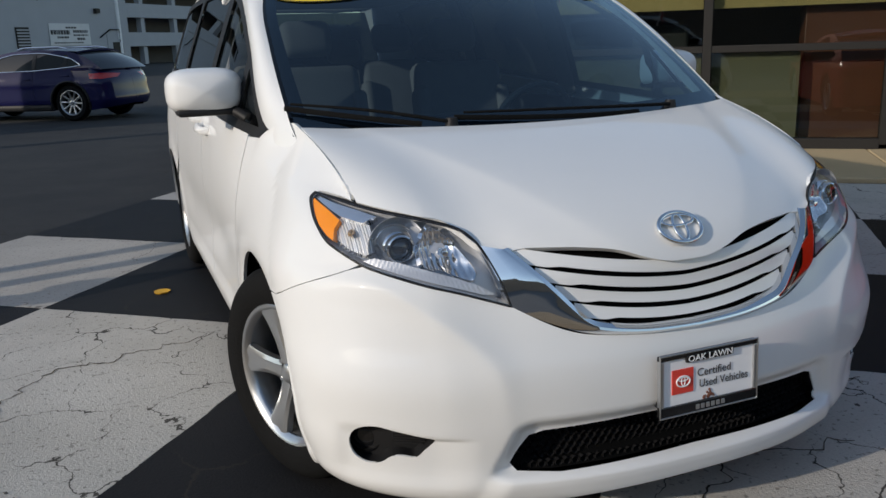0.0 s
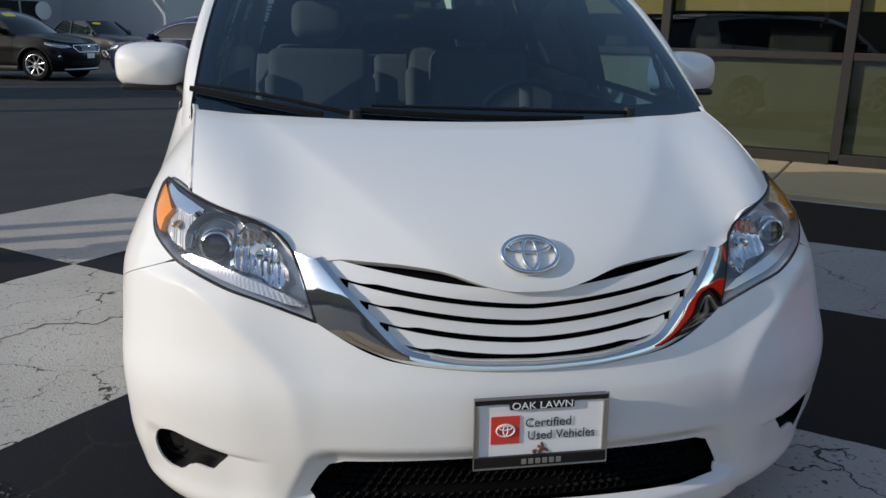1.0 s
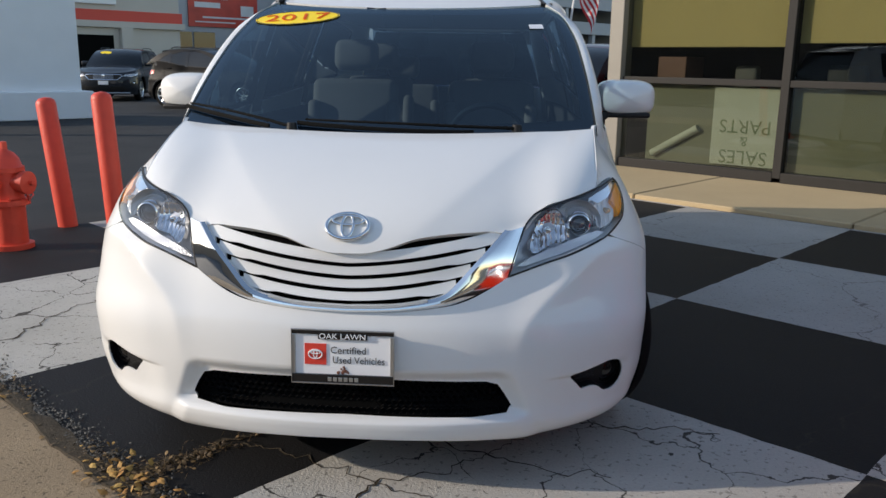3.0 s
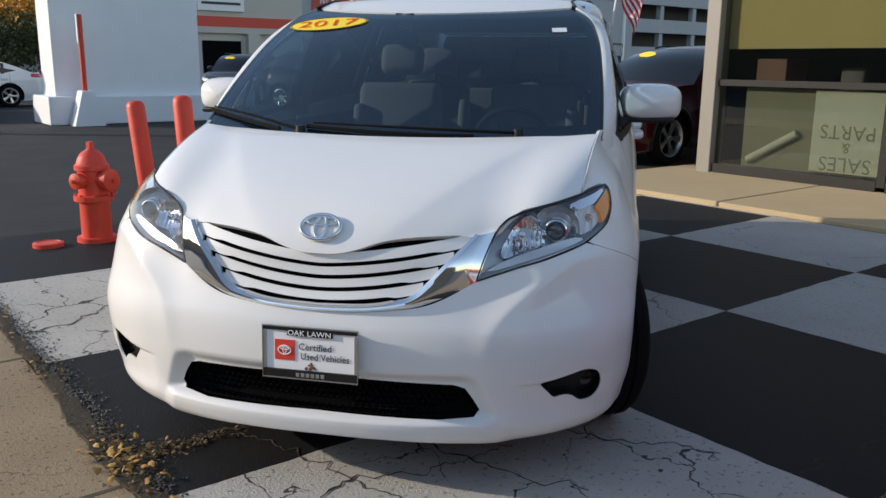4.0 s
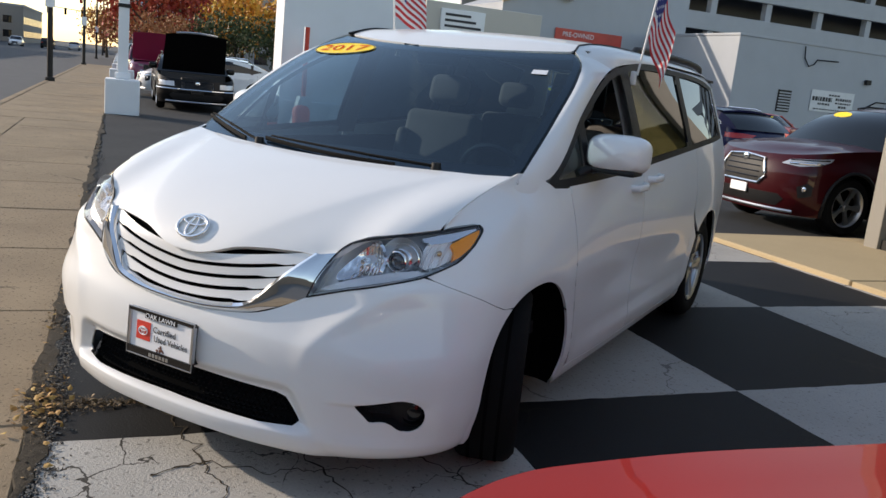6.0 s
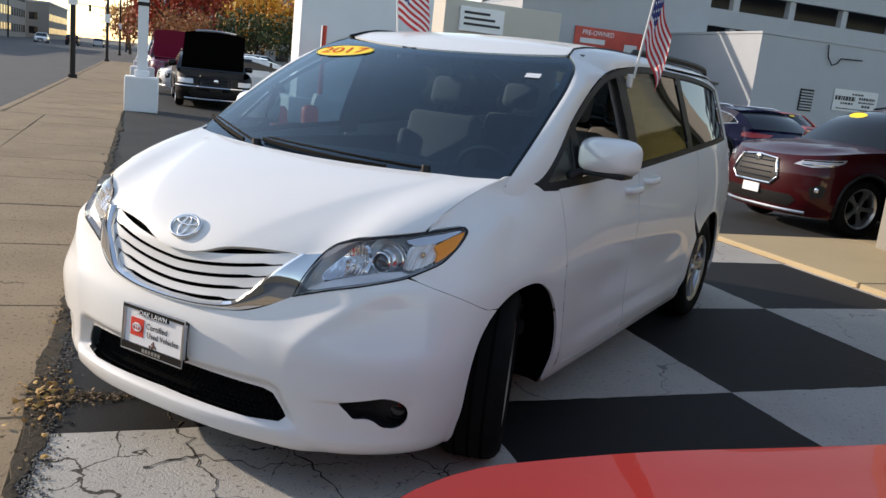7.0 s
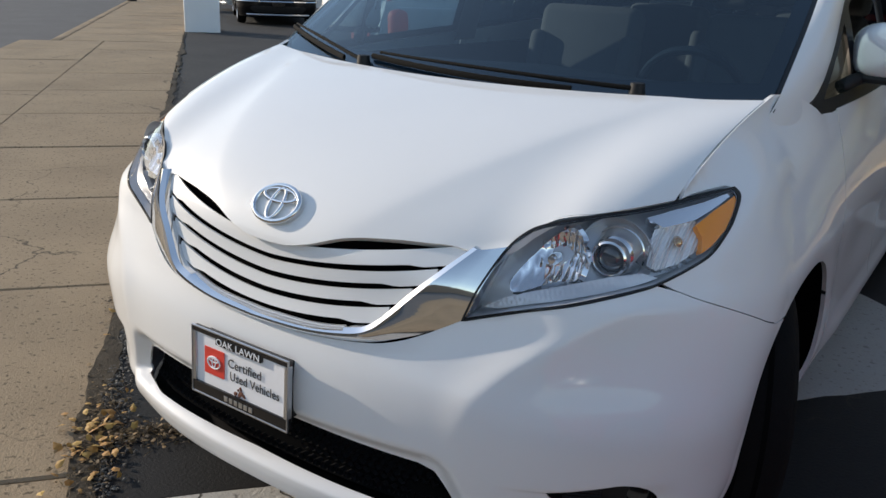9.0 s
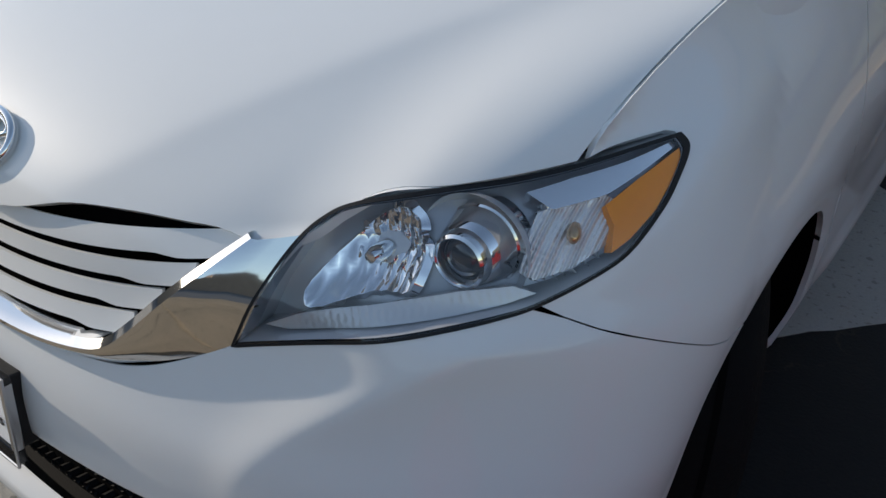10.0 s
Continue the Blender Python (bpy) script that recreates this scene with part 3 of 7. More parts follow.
def arch_y(z, front=True, c=AXLE, r=ARCH):
    d = math.sqrt(max(0.0, r * r - (z - HUB) ** 2))
    if front and c == AXLE:
        d = 0.43 * max(0.0, 1 - abs((z - HUB) / ARCH) ** 2.6) ** (1 / 2.6)
    return c - d if front else c + d


# front bumper
half = [(x, z) for x, z in reversed(CHROME_LOW)]
top = uz(half) + uz(list(reversed(LAMP_LOW))[1:])
cut = [p for p in top if not (p[1] > 0.835 and p[0] > around(0.76, 0.80))]
SEAM = [(0.378, 0.822), (0.406, 0.806), (0.451, 0.786), (0.510, 0.760), (0.574, 0.731), (0.635, 0.709), (0.705, 0.698)]
right = cut + [(u_of_y(*p), p[1]) for p in SEAM]
right += [(u_of_y(arch_y(z), z), z) for z in np.linspace(0.695, 0.24, 16)]
bottom = [(u_of_y(arch_y(0.24), 0.24) - 0.03, 0.205), (1.0, 0.18), (0.80, 0.172), (0.62, 0.185), (0.40, 0.205), (0.20, 0.217), (0.0, 0.220)]
right += bottom
outline = right + [(-u, z) for u, z in reversed(right)][1:-1]
intake = [(-0.522, 0.316), (-0.50, 0.36), (-0.476, 0.394), (-0.44, 0.404), (-0.15, 0.411), (0.15, 0.411), (0.44, 0.402), (0.476, 0.390), (0.50, 0.352), (0.522, 0.312), (0.507, 0.294), (0.40, 0.290), (0.0, 0.294), (-0.40, 0.290), (-0.507, 0.296)]
fog = spline([(0.710, 0.404), (0.760, 0.418), (0.805, 0.429), (0.845, 0.438), (0.880, 0.425), (0.897, 0.384), (0.888, 0.342), (0.862, 0.320), (0.830, 0.324), (0.806, 0.346), (0.780, 0.351), (0.752, 0.348), (0.733, 0.370)], 3, True)
panel("front_bumper", outline, nose, M_PAINT, van, holes=[uz(intake), uz(fog), uz(fog, -1)], step=0.0095, flange=0.005, label="glossy white front bumper", core=(0, 1.4, 0.5))


# hood
lip_z = table([0.0, 0.06, 0.12, 0.20, 0.30, 0.42, 0.548, 0.60, 0.69, 0.793], [0.806, 0.808, 0.822, 0.848, 0.862, 0.868, 0.878, 0.929, 0.954, 0.976])


def hood(s, r):
    """s across from -1 to 1, r from below the front edge to the windscreen."""
    a = abs(s)
    x0 = 0.793 * a
    z0 = 0.795 + 0.178 * a ** 2.2
    y0 = nose(around(x0, z0), z0).y - 0.004
    x1 = 0.822 * a
    y1, z1 = 0.80 + 0.16 * a * a, 1.118 + 0.02 * a * a
    xc = 0.80 * a
    yc = y0 + 0.045 + 0.12 * a * a
    zc = z0 + 0.20 - 0.10 * a * a
    k0, k1, k2 = (1 - r) ** 2, 2 * r * (1 - r), r * r
    x, y, z = k0 * x0 + k1 * xc + k2 * x1, k0 * y0 + k1 * yc + k2 * y1, k0 * z0 + k1 * zc + k2 * z1
    line = 0.16 + 0.62 * r
    d = a - line
    soft = 0.5 * (d + math.sqrt(d * d + 0.0009))
    z -= 0.016 * (1 - math.exp(-soft / 0.13)) * smooth(r, -0.05, 0.12) * (1 - smooth(a, 0.62, 1.0))
    return Vector((x if s >= 0 else -x, y, z))


def lip_r(s):
    """The r at which the hood is cut off in front."""
    lo, hi, goal = 0.0, 0.6, lip_z(0.793 * abs(s))
    for _ in range(30):
        m = (lo + hi) / 2
        lo, hi = (m, hi) if hood(s, m).z < goal else (lo, m)
    return lo


lead = [(float(s), lip_r(s)) for s in np.linspace(-1, 1, 81)]
for sign in (1, -1):
    xs = np.linspace(0.555, 0.79, 24)
    above = [hood(sign * x / 0.793, lip_r(x / 0.793)) + Vector((0, 0, -0.001)) for x in xs]
    below = [nose(around(sign * x, lip_z(x) - 0.002), lip_z(x) - 0.002) + Vector((0, 0.001, 0)) for x in xs]
    bm = strip([above, below])
    bmesh.ops.recalc_face_normals(bm, faces=bm.faces)
    part("hood_lip", bm, M_PAINT, van)
panel("hood", lead + [(1, 1), (-1, 1)], hood, M_PAINT, van, step=0.02, flange=0.02, label="glossy white hood", core=(0, 0.9, 0.6))


# fenders, doors and quarter panels: length and height
def hood_edge(y):
    """Where the hood's side edge lies, for the top of the fender: half width and height."""
    lo, hi = 0.0, 1.0
    for _ in range(24):
        m = (lo + hi) / 2
        lo, hi = (m, hi) if hood(1, m).y < y else (lo, m)
    p = hood(1, lo)
    return p.x, p.z


def flank(y, z):
    """The body's side, rolled over to meet the hood along the fender's top and joined to the nose ahead of the wheel."""
    zn = min(z, 1.0)
    if y < y_nose(zn) + y_wrap(zn):
        y1 = y_nose(zn) + y_wrap(zn)
        x = nose(u_of_y(y, zn), zn).x + side(y1, z) - side(y1, zn)
    else:
        x = side(y, z)
    if y < 1.25:
        xe, ze = hood_edge(min(max(y, 0.53), 0.955))
        if y > 0.955:
            d = y - 0.955
            xe, ze = 0.822 + 0.072 * d + 2.1 * d * d, 1.138 + 0.22 * d - 1.3 * d * d
        deep = 0.09 + 0.09 * smooth(y, 0.55, 0.95)
        t = min(max((z - (ze - deep)) / deep, 0), 1.25)
        x = x + (xe + 0.006 - x) * t ** 2.2 * (1 - smooth(y, 0.97, 1.25))
    return Vector((x, y, z))


def both(name, outline, lift, mat, step=0.03, flange=0.012, label="", holes=(), core=(0, 1.9, 0.65)):
    a = panel(name, outline, lift, mat, van, holes, step, flange, label, core)
    b = panel(name, outline, mirrored(lift), mat, van, holes, step, flange, label, core)
    return a, b


fender = [(y, hood_edge(y)[1]) for y in np.linspace(0.545, 0.955, 8)]
fender += [(1.0, 1.150), (1.05, 1.148), (1.10, 1.135), (1.16, 1.110), (1.20, 1.09), (1.33, 1.085), (1.335, 0.88), (1.36, 0.70), (1.40, 0.50), (1.435, 0.34), (1.425, 0.24)]
fender += [(arch_y(z, False), z) for z in np.linspace(0.25, 0.58, 9)]
fender += [(AXLE + ARCH * math.cos(t), HUB + ARCH * math.sin(t)) for t in np.linspace(0.6, math.pi / 2, 10)]
fender += [(arch_y(z), z) for z in np.linspace(0.7485, 0.703, 8)]
fender += [(y, z + 0.0022) for y, z in reversed(SEAM[:-1])]
lamp_back = [(float(nose(u, z).y), z) for u, z in uz([p for p in LAMP_LOW if p[1] > 0.835])]
fender += [(y + 0.004, z) for y, z in reversed(lamp_back)]
fender += [(float(nose(u, z).y), z + 0.003) for u, z in uz([p for p in reversed(LAMP_TOP) if 0.80 < p[0] < 0.867])]
both("front_fender", fender, flank, M_PAINT, 0.022, core=(0, 1.4, 0.5))


def cut_belt(y0, y1, n=10):
    return [(y, z_belt(y) - 0.02) for y in np.linspace(y0, y1, n)]


door = cut_belt(1.336, 2.285) + [(2.285, 0.8), (2.285, 0.33), (2.27, 0.285), (1.47, 0.285), (1.442, 0.34), (1.406, 0.50), (1.366, 0.70), (1.341, 0.88)]
both("front_door", door, flank, M_PAINT, 0.035)
slider = cut_belt(2.292, 3.52) + [(3.52, 0.95), (3.50, 0.80)]
slider += [(arch_y(z, True, REAR_AXLE, 0.43), z) for z in np.linspace(0.62, 0.36, 6)] + [(3.50, 0.285), (2.30, 0.285), (2.292, 0.33)]
both("sliding_door", slider, flank, M_PAINT, 0.035)
quarter = cut_belt(3.527, 4.98, 12) + [(5.04, 0.95), (5.05, 0.5), (5.0, 0.30), (4.45, 0.26)]
quarter += [(REAR_AXLE + 0.42 * math.cos(t), HUB + 0.42 * math.sin(t)) for t in np.linspace(-0.15, 2.35, 22)] + [(3.527, 0.80)]
both("rear_quarter", quarter, flank, M_PAINT, 0.035)
sill = [(1.36, 0.278), (3.53, 0.278), (3.54, 0.22), (3.3, 0.185), (1.5, 0.185), (1.36, 0.22)]
both("sill", sill, flank, M_PAINT, 0.035)


# glass and pillars
screen_edge = table([-0.15, 0.0, 0.4, 0.76, 0.93, 1.0], [0.850, 0.845, 0.822, 0.775, 0.725, 0.675])


def screen(q, r):
    """The windscreen: q across, r from the cowl to the roof."""
    b = Vector((0, 0.835 + 0.17 * q * q, 1.115 + 0.03 * q * q))
    t = Vector((0, 1.685 + 0.20 * q * q, 1.632 + 0.033 * q * q))
    p = b.lerp(t, r)
    p.x = screen_edge(r) * q
    bulge = 0.040 * math.sin(math.pi * min(max(r, 0), 1)) * (1 - 0.6 * q * q)
    return p + Vector((0, -0.5, 0.85)) * bulge


panel("windshield", [(-0.985, -0.04), (0.985, -0.04), (0.985, 0.985), (-0.985, 0.985)], screen, M_WINDSHIELD, van, step=0.06, flange=0, label="clear windshield with dark edge band")
border = [(-1.0, -0.05), (1.0, -0.05), (1.0, 1.0), (-1.0, 1.0)]
inner = [(-0.93, 0.06), (0.93, 0.06), (0.945, 0.94), (-0.945, 0.94)]
panel("windshield_band", border, lambda q, r: screen(q, r) + Vector((0, 0.006, -0.008)), M_GLOSSBLACK, van, holes=[inner], step=0.06, flange=0)


crown_z = table([1.66, 1.90, 2.2, 2.6, 3.2, 4.2, 4.6, 5.0], [1.628, 1.702, 1.748, 1.772, 1.778, 1.758, 1.725, 1.64])


def roof(q, y):
    w = side(max(y, 2.0), 1.69) - 0.035
    c = math.cos(q * math.pi / 2 * 0.97)
    crown = crown_z(y)
    x = w * math.sin(q * math.pi / 2) if abs(q) < 1 else w * (1 if q > 0 else -1)
    base = 1.69 - 0.035 * (1 - smooth(y, 1.8, 2.3)) - 0.06 * smooth(y, 4.4, 5.0)
    z = base + (crown - base) * max(0.0, c) ** 0.75
    if y < 2.3:
        # the front corners fold into the pillars
        e = screen(min(1, abs(x) / 0.675), 1.0)
        k = 1 - smooth(y, e.y, e.y + 0.30)
        z = z + (e.z + 0.3 * (y - e.y) - z) * k * (1 - smooth(abs(q), 0.75, 0.98))
    return Vector((x, y, z))


front_edge = [(q, 1.688 + 0.20 * min(1, (side(2.0, 1.69) * math.sin(q * math.pi / 2) / 0.675)) ** 2) for q in np.linspace(-0.68, 0.68, 17)]
roof_out = front_edge + [(0.70, 2.3), (0.76, 3.0), (0.985, 3.1), (0.985, 4.85), (0.5, 4.97), (-0.5, 4.97), (-0.985, 4.85), (-0.985, 3.1), (-0.76, 3.0), (-0.70, 2.3)]
panel("roof", roof_out, roof, M_PAINT, van, step=0.05, flange=0.01, core=(0, 3, 1.0))

for sign in (1, -1):
    rows = []
    for r in np.linspace(-0.14, 1.0, 26):
        e1 = screen(1.0 - 0.02 * smooth(r, 0.80, 1.0), r) + Vector((0, -0.003, 0.006)) * smooth(r, 0.80, 1.0)
        y2 = 1.10 + 0.95 * max(0, r) ** 1.05
        z2 = z_head(y2) + 0.015 + 0.7 * min(0.0, r)
        e2 = Vector((side(y2, z2), y2, z2))
        e1 += Vector((-0.10, 0.12, -0.05)) * max(0.0, -r)
        e2 += Vector((-0.12, 0, 0)) * max(0.0, -r)
        mid = (e1 + e2) / 2 + Vector((0.03, -0.03, 0.035)) * (1 - 0.75 * smooth(r, 0.7, 1.0)) * (0.15 + 0.85 * smooth(r, -0.03, 0.25))
        row = [tuple(e1 + Vector((0.0, 0.012, -0.012)))]
        for s in np.linspace(0, 1, 9):
            p = e1 * (1 - s) ** 2 + mid * 2 * s * (1 - s) + e2 * s * s
            row.append(tuple(p))
        rows.append([(sign * x, y, z) for x, y, z in row])
    bm = strip(rows)
    bmesh.ops.recalc_face_normals(bm, faces=bm.faces)
    part("a_pillar", bm, M_PAINT, van)
    # the pillar runs on as the rounded shoulder of the roof
    tail = [[Vector(p) for p in rows[-1][1:]]]
    for k in range(1, 13):
        y2 = 2.05 + 0.09 * k
        f = smooth(k, 0, 7)
        e1 = roof(0.665 + 0.10 * f, y2 - 0.165 * (1 - f))
        z2 = z_head(y2) + 0.015 - 0.010 * f
        e2 = Vector((side(y2, z2) - 0.001, y2, z2))
        mid = Vector((e2.x - 0.012, (e1.y + e2.y) / 2, e1.z - 0.006))
        row = []
        for t in np.linspace(0, 1, 9):
            p = e1 * (1 - t) ** 2 + mid * 2 * t * (1 - t) + e2 * t * t
            row.append(Vector((sign * p.x, p.y, p.z + 0.004 * (1 - t))))
        tail.append(row)
    bm = strip(tail)
    bmesh.ops.recalc_face_normals(bm, faces=bm.faces)
    part("roof_shoulder", bm, M_PAINT, van, angle=70)
    ditch = [row[0] + Vector((0, 0, 0.001)) for row in tail] + [(lambda p: Vector((sign * p.x, p.y, p.z + 0.002)))(roof(0.77, y)) for y in np.linspace(3.3, 4.6, 8)]
    part("roof_ditch", tube(ditch, 0.006, 6), M_BLACK, van)


def pane(y0, y1, top=0.0, low=0.0, n=10):
    ys = np.linspace(y0, y1, n)
    return [(y, z_head(y) - top) for y in ys] + [(y, z_belt(y) + low) for y in reversed(ys)]


def glass_skin(y, z):
    p = flank(y, z)
    return Vector((side(y, z) - 0.012, y, z))


def frame_skin(y, z):
    return Vector((side(y, z) - 0.004, y, z))


for name, y0, y1, mat in (("quarter_glass", 1.24, 1.50, M_SIDEGLASS), ("front_door_glass", 1.56, 2.20, M_SIDEGLASS), ("sliding_door_glass", 2.33, 3.34, M_PRIVACY), ("rear_quarter_glass", 3.45, 4.42, M_PRIVACY)):
    for ob in both(name, pane(y0, y1, 0.02, 0.005), glass_skin, mat, 0.08, 0):
        ob.visible_shadow = False
        if name == "front_door_glass" and ob.name == name:
            bpy.data.objects.remove(ob)   # the driver's window is down
holes = [pane(a, b, 0.028, 0.012) for a, b in ((1.26, 1.50), (1.56, 2.20), (2.33, 3.34), (3.45, 4.42))]
both("window_frame", pane(1.17, 4.50, -0.004, -0.025, 30), frame_skin, M_BLACK, 0.06, 0.0, holes=holes)
cant = [(y, z_head(y) + 0.004) for y in np.linspace(3.0, 4.50, 14)] + [(4.62, 1.62), (4.70, 1.688), (3.0, 1.692)]
cant = [(y, max(z, z_head(y) + 0.004)) for y, z in cant]
both("cant_rail", cant, lambda y, z: frame_skin(y, z) - Vector((0.045 * max(0.0, (z - z_head(y)) / max(0.02, 1.69 - z_head(y))) ** 2, 0, 0)), M_PAINT, 0.05, 0.0)
dpost = [(4.50, z_belt(4.5) - 0.025), (4.50, z_head(4.5) + 0.004), (4.62, 1.62), (4.70, 1.688), (4.85, 1.67), (4.95, 1.45), (5.02, 1.25)]
both("rear_pillar", dpost, frame_skin, M_PAINT, 0.05, 0.0)

# ---- the van's lamps, grille and trim ----
def inset(pts, d):
    """An outline moved inwards by about d."""
    p = np.array(pts, float)
    t = np.roll(p, -1, 0) - np.roll(p, 1, 0)
    nrm = np.stack([t[:, 1], -t[:, 0]], 1) / (np.linalg.norm(t, axis=1)[:, None] + 1e-9)
    area = np.sum(p[:, 0] * np.roll(p[:, 1], -1) - np.roll(p[:, 0], -1) * p[:, 1])
    return [tuple(q) for q in p - nrm * d * (1 if area > 0 else -1)]


def pushed(lift, dx=0.0, dy=0.0, dz=0.0, squeeze=1.0):
    def f(a, b):
        p = lift(a, b)
        return Vector((p.x * squeeze + (dx if p.x > 0 else -dx), p.y + dy, p.z + dz))
    return f


LAMP = LAMP_TOP[:-1] + LAMP_LOW[:-1]


def facing(x, y, z, tx=0.0, tz=0.0):
    """A pose whose z axis points out of the nose at that place, turned out by tx and up by tz degrees."""
    return look((x, y, z), Vector((x, y, z)) + Vector((math.sin(radians(tx)), -math.cos(radians(tx)), math.tan(radians(tz))))) @ pose(0, 0, 0, 180, 0, 0)


def headlamp(sign):
    ring, inner = uz(inset(LAMP, -0.002), sign), uz(inset(LAMP, 0.0022), sign)
    lamp = panel("headlamp", ring, pushed(nose, dy=-0.0015), M_BLACK, van, holes=[inner], step=0.02, flange=0.008, label="clear headlamp with amber corner and chrome projector", core=(0, 1.4, 0.6))
    lens = panel("lens", inner, pushed(nose, dy=-0.003), M_LENS, lamp, step=0.025, flange=0, core=(0, 1.4, 0.6))
    lens.visible_shadow = False
    deep = uz(inset(LAMP, 0.004), sign)
    back = pushed(nose, dx=-0.010, dy=0.075)
    panel("reflector_bowl", deep, back, M_LAMPGREY, lamp, step=0.02, flange=0, core=(0, 1.4, 0.6))
    a = [tuple(nose(*p) + Vector((0, 0.001, 0))) for p in deep]
    b = [tuple(back(*p)) for p in deep]
    part("bezel", strip([a + a[:1], b + b[:1]]), M_LAMPGREY, lamp)
    # projector: a dark lens in a bright ring on a tapered barrel
    m = facing(sign * 0.727, 0.335, 0.872, sign * 3, 1)
    part("projector_ring", lathe([(0.029, -0.010), (0.030, 0.004), (0.033, 0.008), (0.037, 0.005), (0.039, -0.004), (0.0395, -0.012)], m, 48), M_CHROME, lamp)
    part("projector_barrel", lathe([(0.0385, -0.010), (0.042, -0.014), (0.047, -0.030), (0.052, -0.046), (0.053, -0.050), (0.056, -0.052), (0.058, -0.062), (0.058, -0.085)], m, 48), M_CHROME, lamp, angle=25)
    part("projector_lens", lathe([(0.0, 0.004), (0.012, 0.003), (0.021, -0.002), (0.027, -0.008), (0.030, -0.014)], m, 32), M_PROJECTOR, lamp)
    part("shroud", lathe([(0.078, -0.030), (0.075, -0.044), (0.068, -0.056), (0.060, -0.064), (0.05, -0.068)], m, 48), M_LAMPGREY, lamp)
    # high beam: a fluted mirror bowl behind an uneven opening
    centre = Vector((0.628, 0.0, 0.856))
    ring = spline([(0.566, 0.822), (0.582, 0.797), (0.632, 0.812), (0.682, 0.828), (0.681, 0.872), (0.656, 0.917), (0.628, 0.912), (0.594, 0.880)], 4, True)

    def bowl(u, z):
        p = nose(u, z)
        d = math.hypot(abs(p.x) - centre.x, (z - centre.z) * 1.0) / 0.075
        flute = 0.0035 * abs(math.sin(abs(p.x) * math.pi / 0.016)) + 0.002 * math.sin(z * 2 * math.pi / 0.045)
        return p + Vector((0, 0.018 + 0.062 * max(0.0, 1 - d * d) + flute, 0))
    panel("high_beam", uz(ring, sign), bowl, M_CHROME, lamp, step=0.0055, flange=0.012, core=(0, 1.4, 0.6))
    m = facing(sign * 0.624, 0.285, 0.858, sign * 2, 4)
    part("bulb_cap", lathe([(0.0, 0.002), (0.008, 0.0), (0.012, -0.008), (0.012, -0.04)], m, 18), M_CHROME, lamp)
    # bright blade along the top, ribbed turn signal and the amber corner
    blade = uz([(0.765, 0.945), (0.800, 0.957), (0.840, 0.968), (0.866, 0.980), (0.874, 0.977), (0.858, 0.956), (0.842, 0.941), (0.800, 0.930)], sign)
    panel("top_blade", blade, pushed(nose, dx=-0.004, dy=0.016), M_LAMPSILVER, lamp, step=0.012, flange=0.02, core=(0, 1.4, 0.6))
    rib = uz([(0.786, 0.924), (0.838, 0.937), (0.846, 0.934), (0.864, 0.914), (0.872, 0.896), (0.842, 0.864), (0.812, 0.853), (0.795, 0.862)], sign)

    def ripple(u, z):
        p = pushed(nose, dx=-0.006, dy=0.030)(u, z)
        return p + Vector((0, 0.0022 * math.sin(abs(p.x) * 2 * math.pi / 0.008), 0.0))
    panel("turn_signal", rib, ripple, M_RIBBED, lamp, step=0.004, flange=0.02, core=(0, 1.4, 0.6))
    m = facing(sign * 0.830, 0.428, 0.905, sign * 25, 0)
    part("signal_bulb", lathe([(0.0, 0.012), (0.005, 0.010), (0.009, 0.002), (0.010, -0.01), (0.008, -0.03)], m, 16), M_BULB, lamp, "amber signal bulb")
    amber = uz([(0.846, 0.934), (0.860, 0.954), (0.877, 0.975), (0.884, 0.966), (0.890, 0.948), (0.892, 0.922), (0.884, 0.898), (0.874, 0.886), (0.864, 0.914)], sign)
    panel("amber_corner", amber, pushed(nose, dx=-0.002, dy=0.005), M_AMBER, lamp, step=0.012, flange=0.02, label="amber side reflector", core=(0, 1.4, 0.6))
    ledge = uz([(0.528, 0.758), (0.570, 0.784), (0.620, 0.804), (0.690, 0.826), (0.745, 0.842), (0.795, 0.850), (0.820, 0.842), (0.795, 0.830), (0.745, 0.814), (0.690, 0.799), (0.620, 0.779), (0.560, 0.760)], sign)

    def steps(u, z):
        p = pushed(nose, dx=-0.004, dy=0.022)(u, z)
        return p + Vector((0, 0.0005 * math.sin((abs(p.x) + 0.6 * z) * 2 * math.pi / 0.010), 0.0))
    panel("lower_ledge", ledge, steps, M_LAMPGREY, lamp, step=0.005, flange=0.02, core=(0, 1.4, 0.6))
    return lamp


M_LAMPSILVER = plain("lamp_silver", (0.86, 0.87, 0.88), 0.08, 0.9, vary=0.04)
M_BULB = plain("amber_bulb", (0.60, 0.40, 0.22), 0.12, 0.6, coat=0.6)
M_LAMPGREY = plain("lamp_grey", (0.56, 0.57, 0.59), 0.28, 0.45, vary=0.05)
M_PROJECTOR = plain("projector_glass", (0.02, 0.022, 0.026), 0.02, 0.0, coat=1.0, vary=0.1)


def ribbed(name, color, metal, rough, scale):
    m, n, k, b = material(name)
    co = n.new("ShaderNodeTexCoord")
    w = n.new("ShaderNodeTexWave")
    w.bands_direction = "X"
    w.inputs["Scale"].default_value = scale
    k.new(co.outputs["Object"], w.inputs["Vector"])
    bp = n.new("ShaderNodeBump")
    bp.inputs["Strength"].default_value, bp.inputs["Distance"].default_value = 0.8, 0.003
    k.new(w.outputs["Fac"], bp.inputs["Height"])
    k.new(bp.outputs[0], b.inputs["Normal"])
    b.inputs["Base Color"].default_value = (*color, 1)
    b.inputs["Metallic"].default_value, b.inputs["Roughness"].default_value = metal, rough
    return m


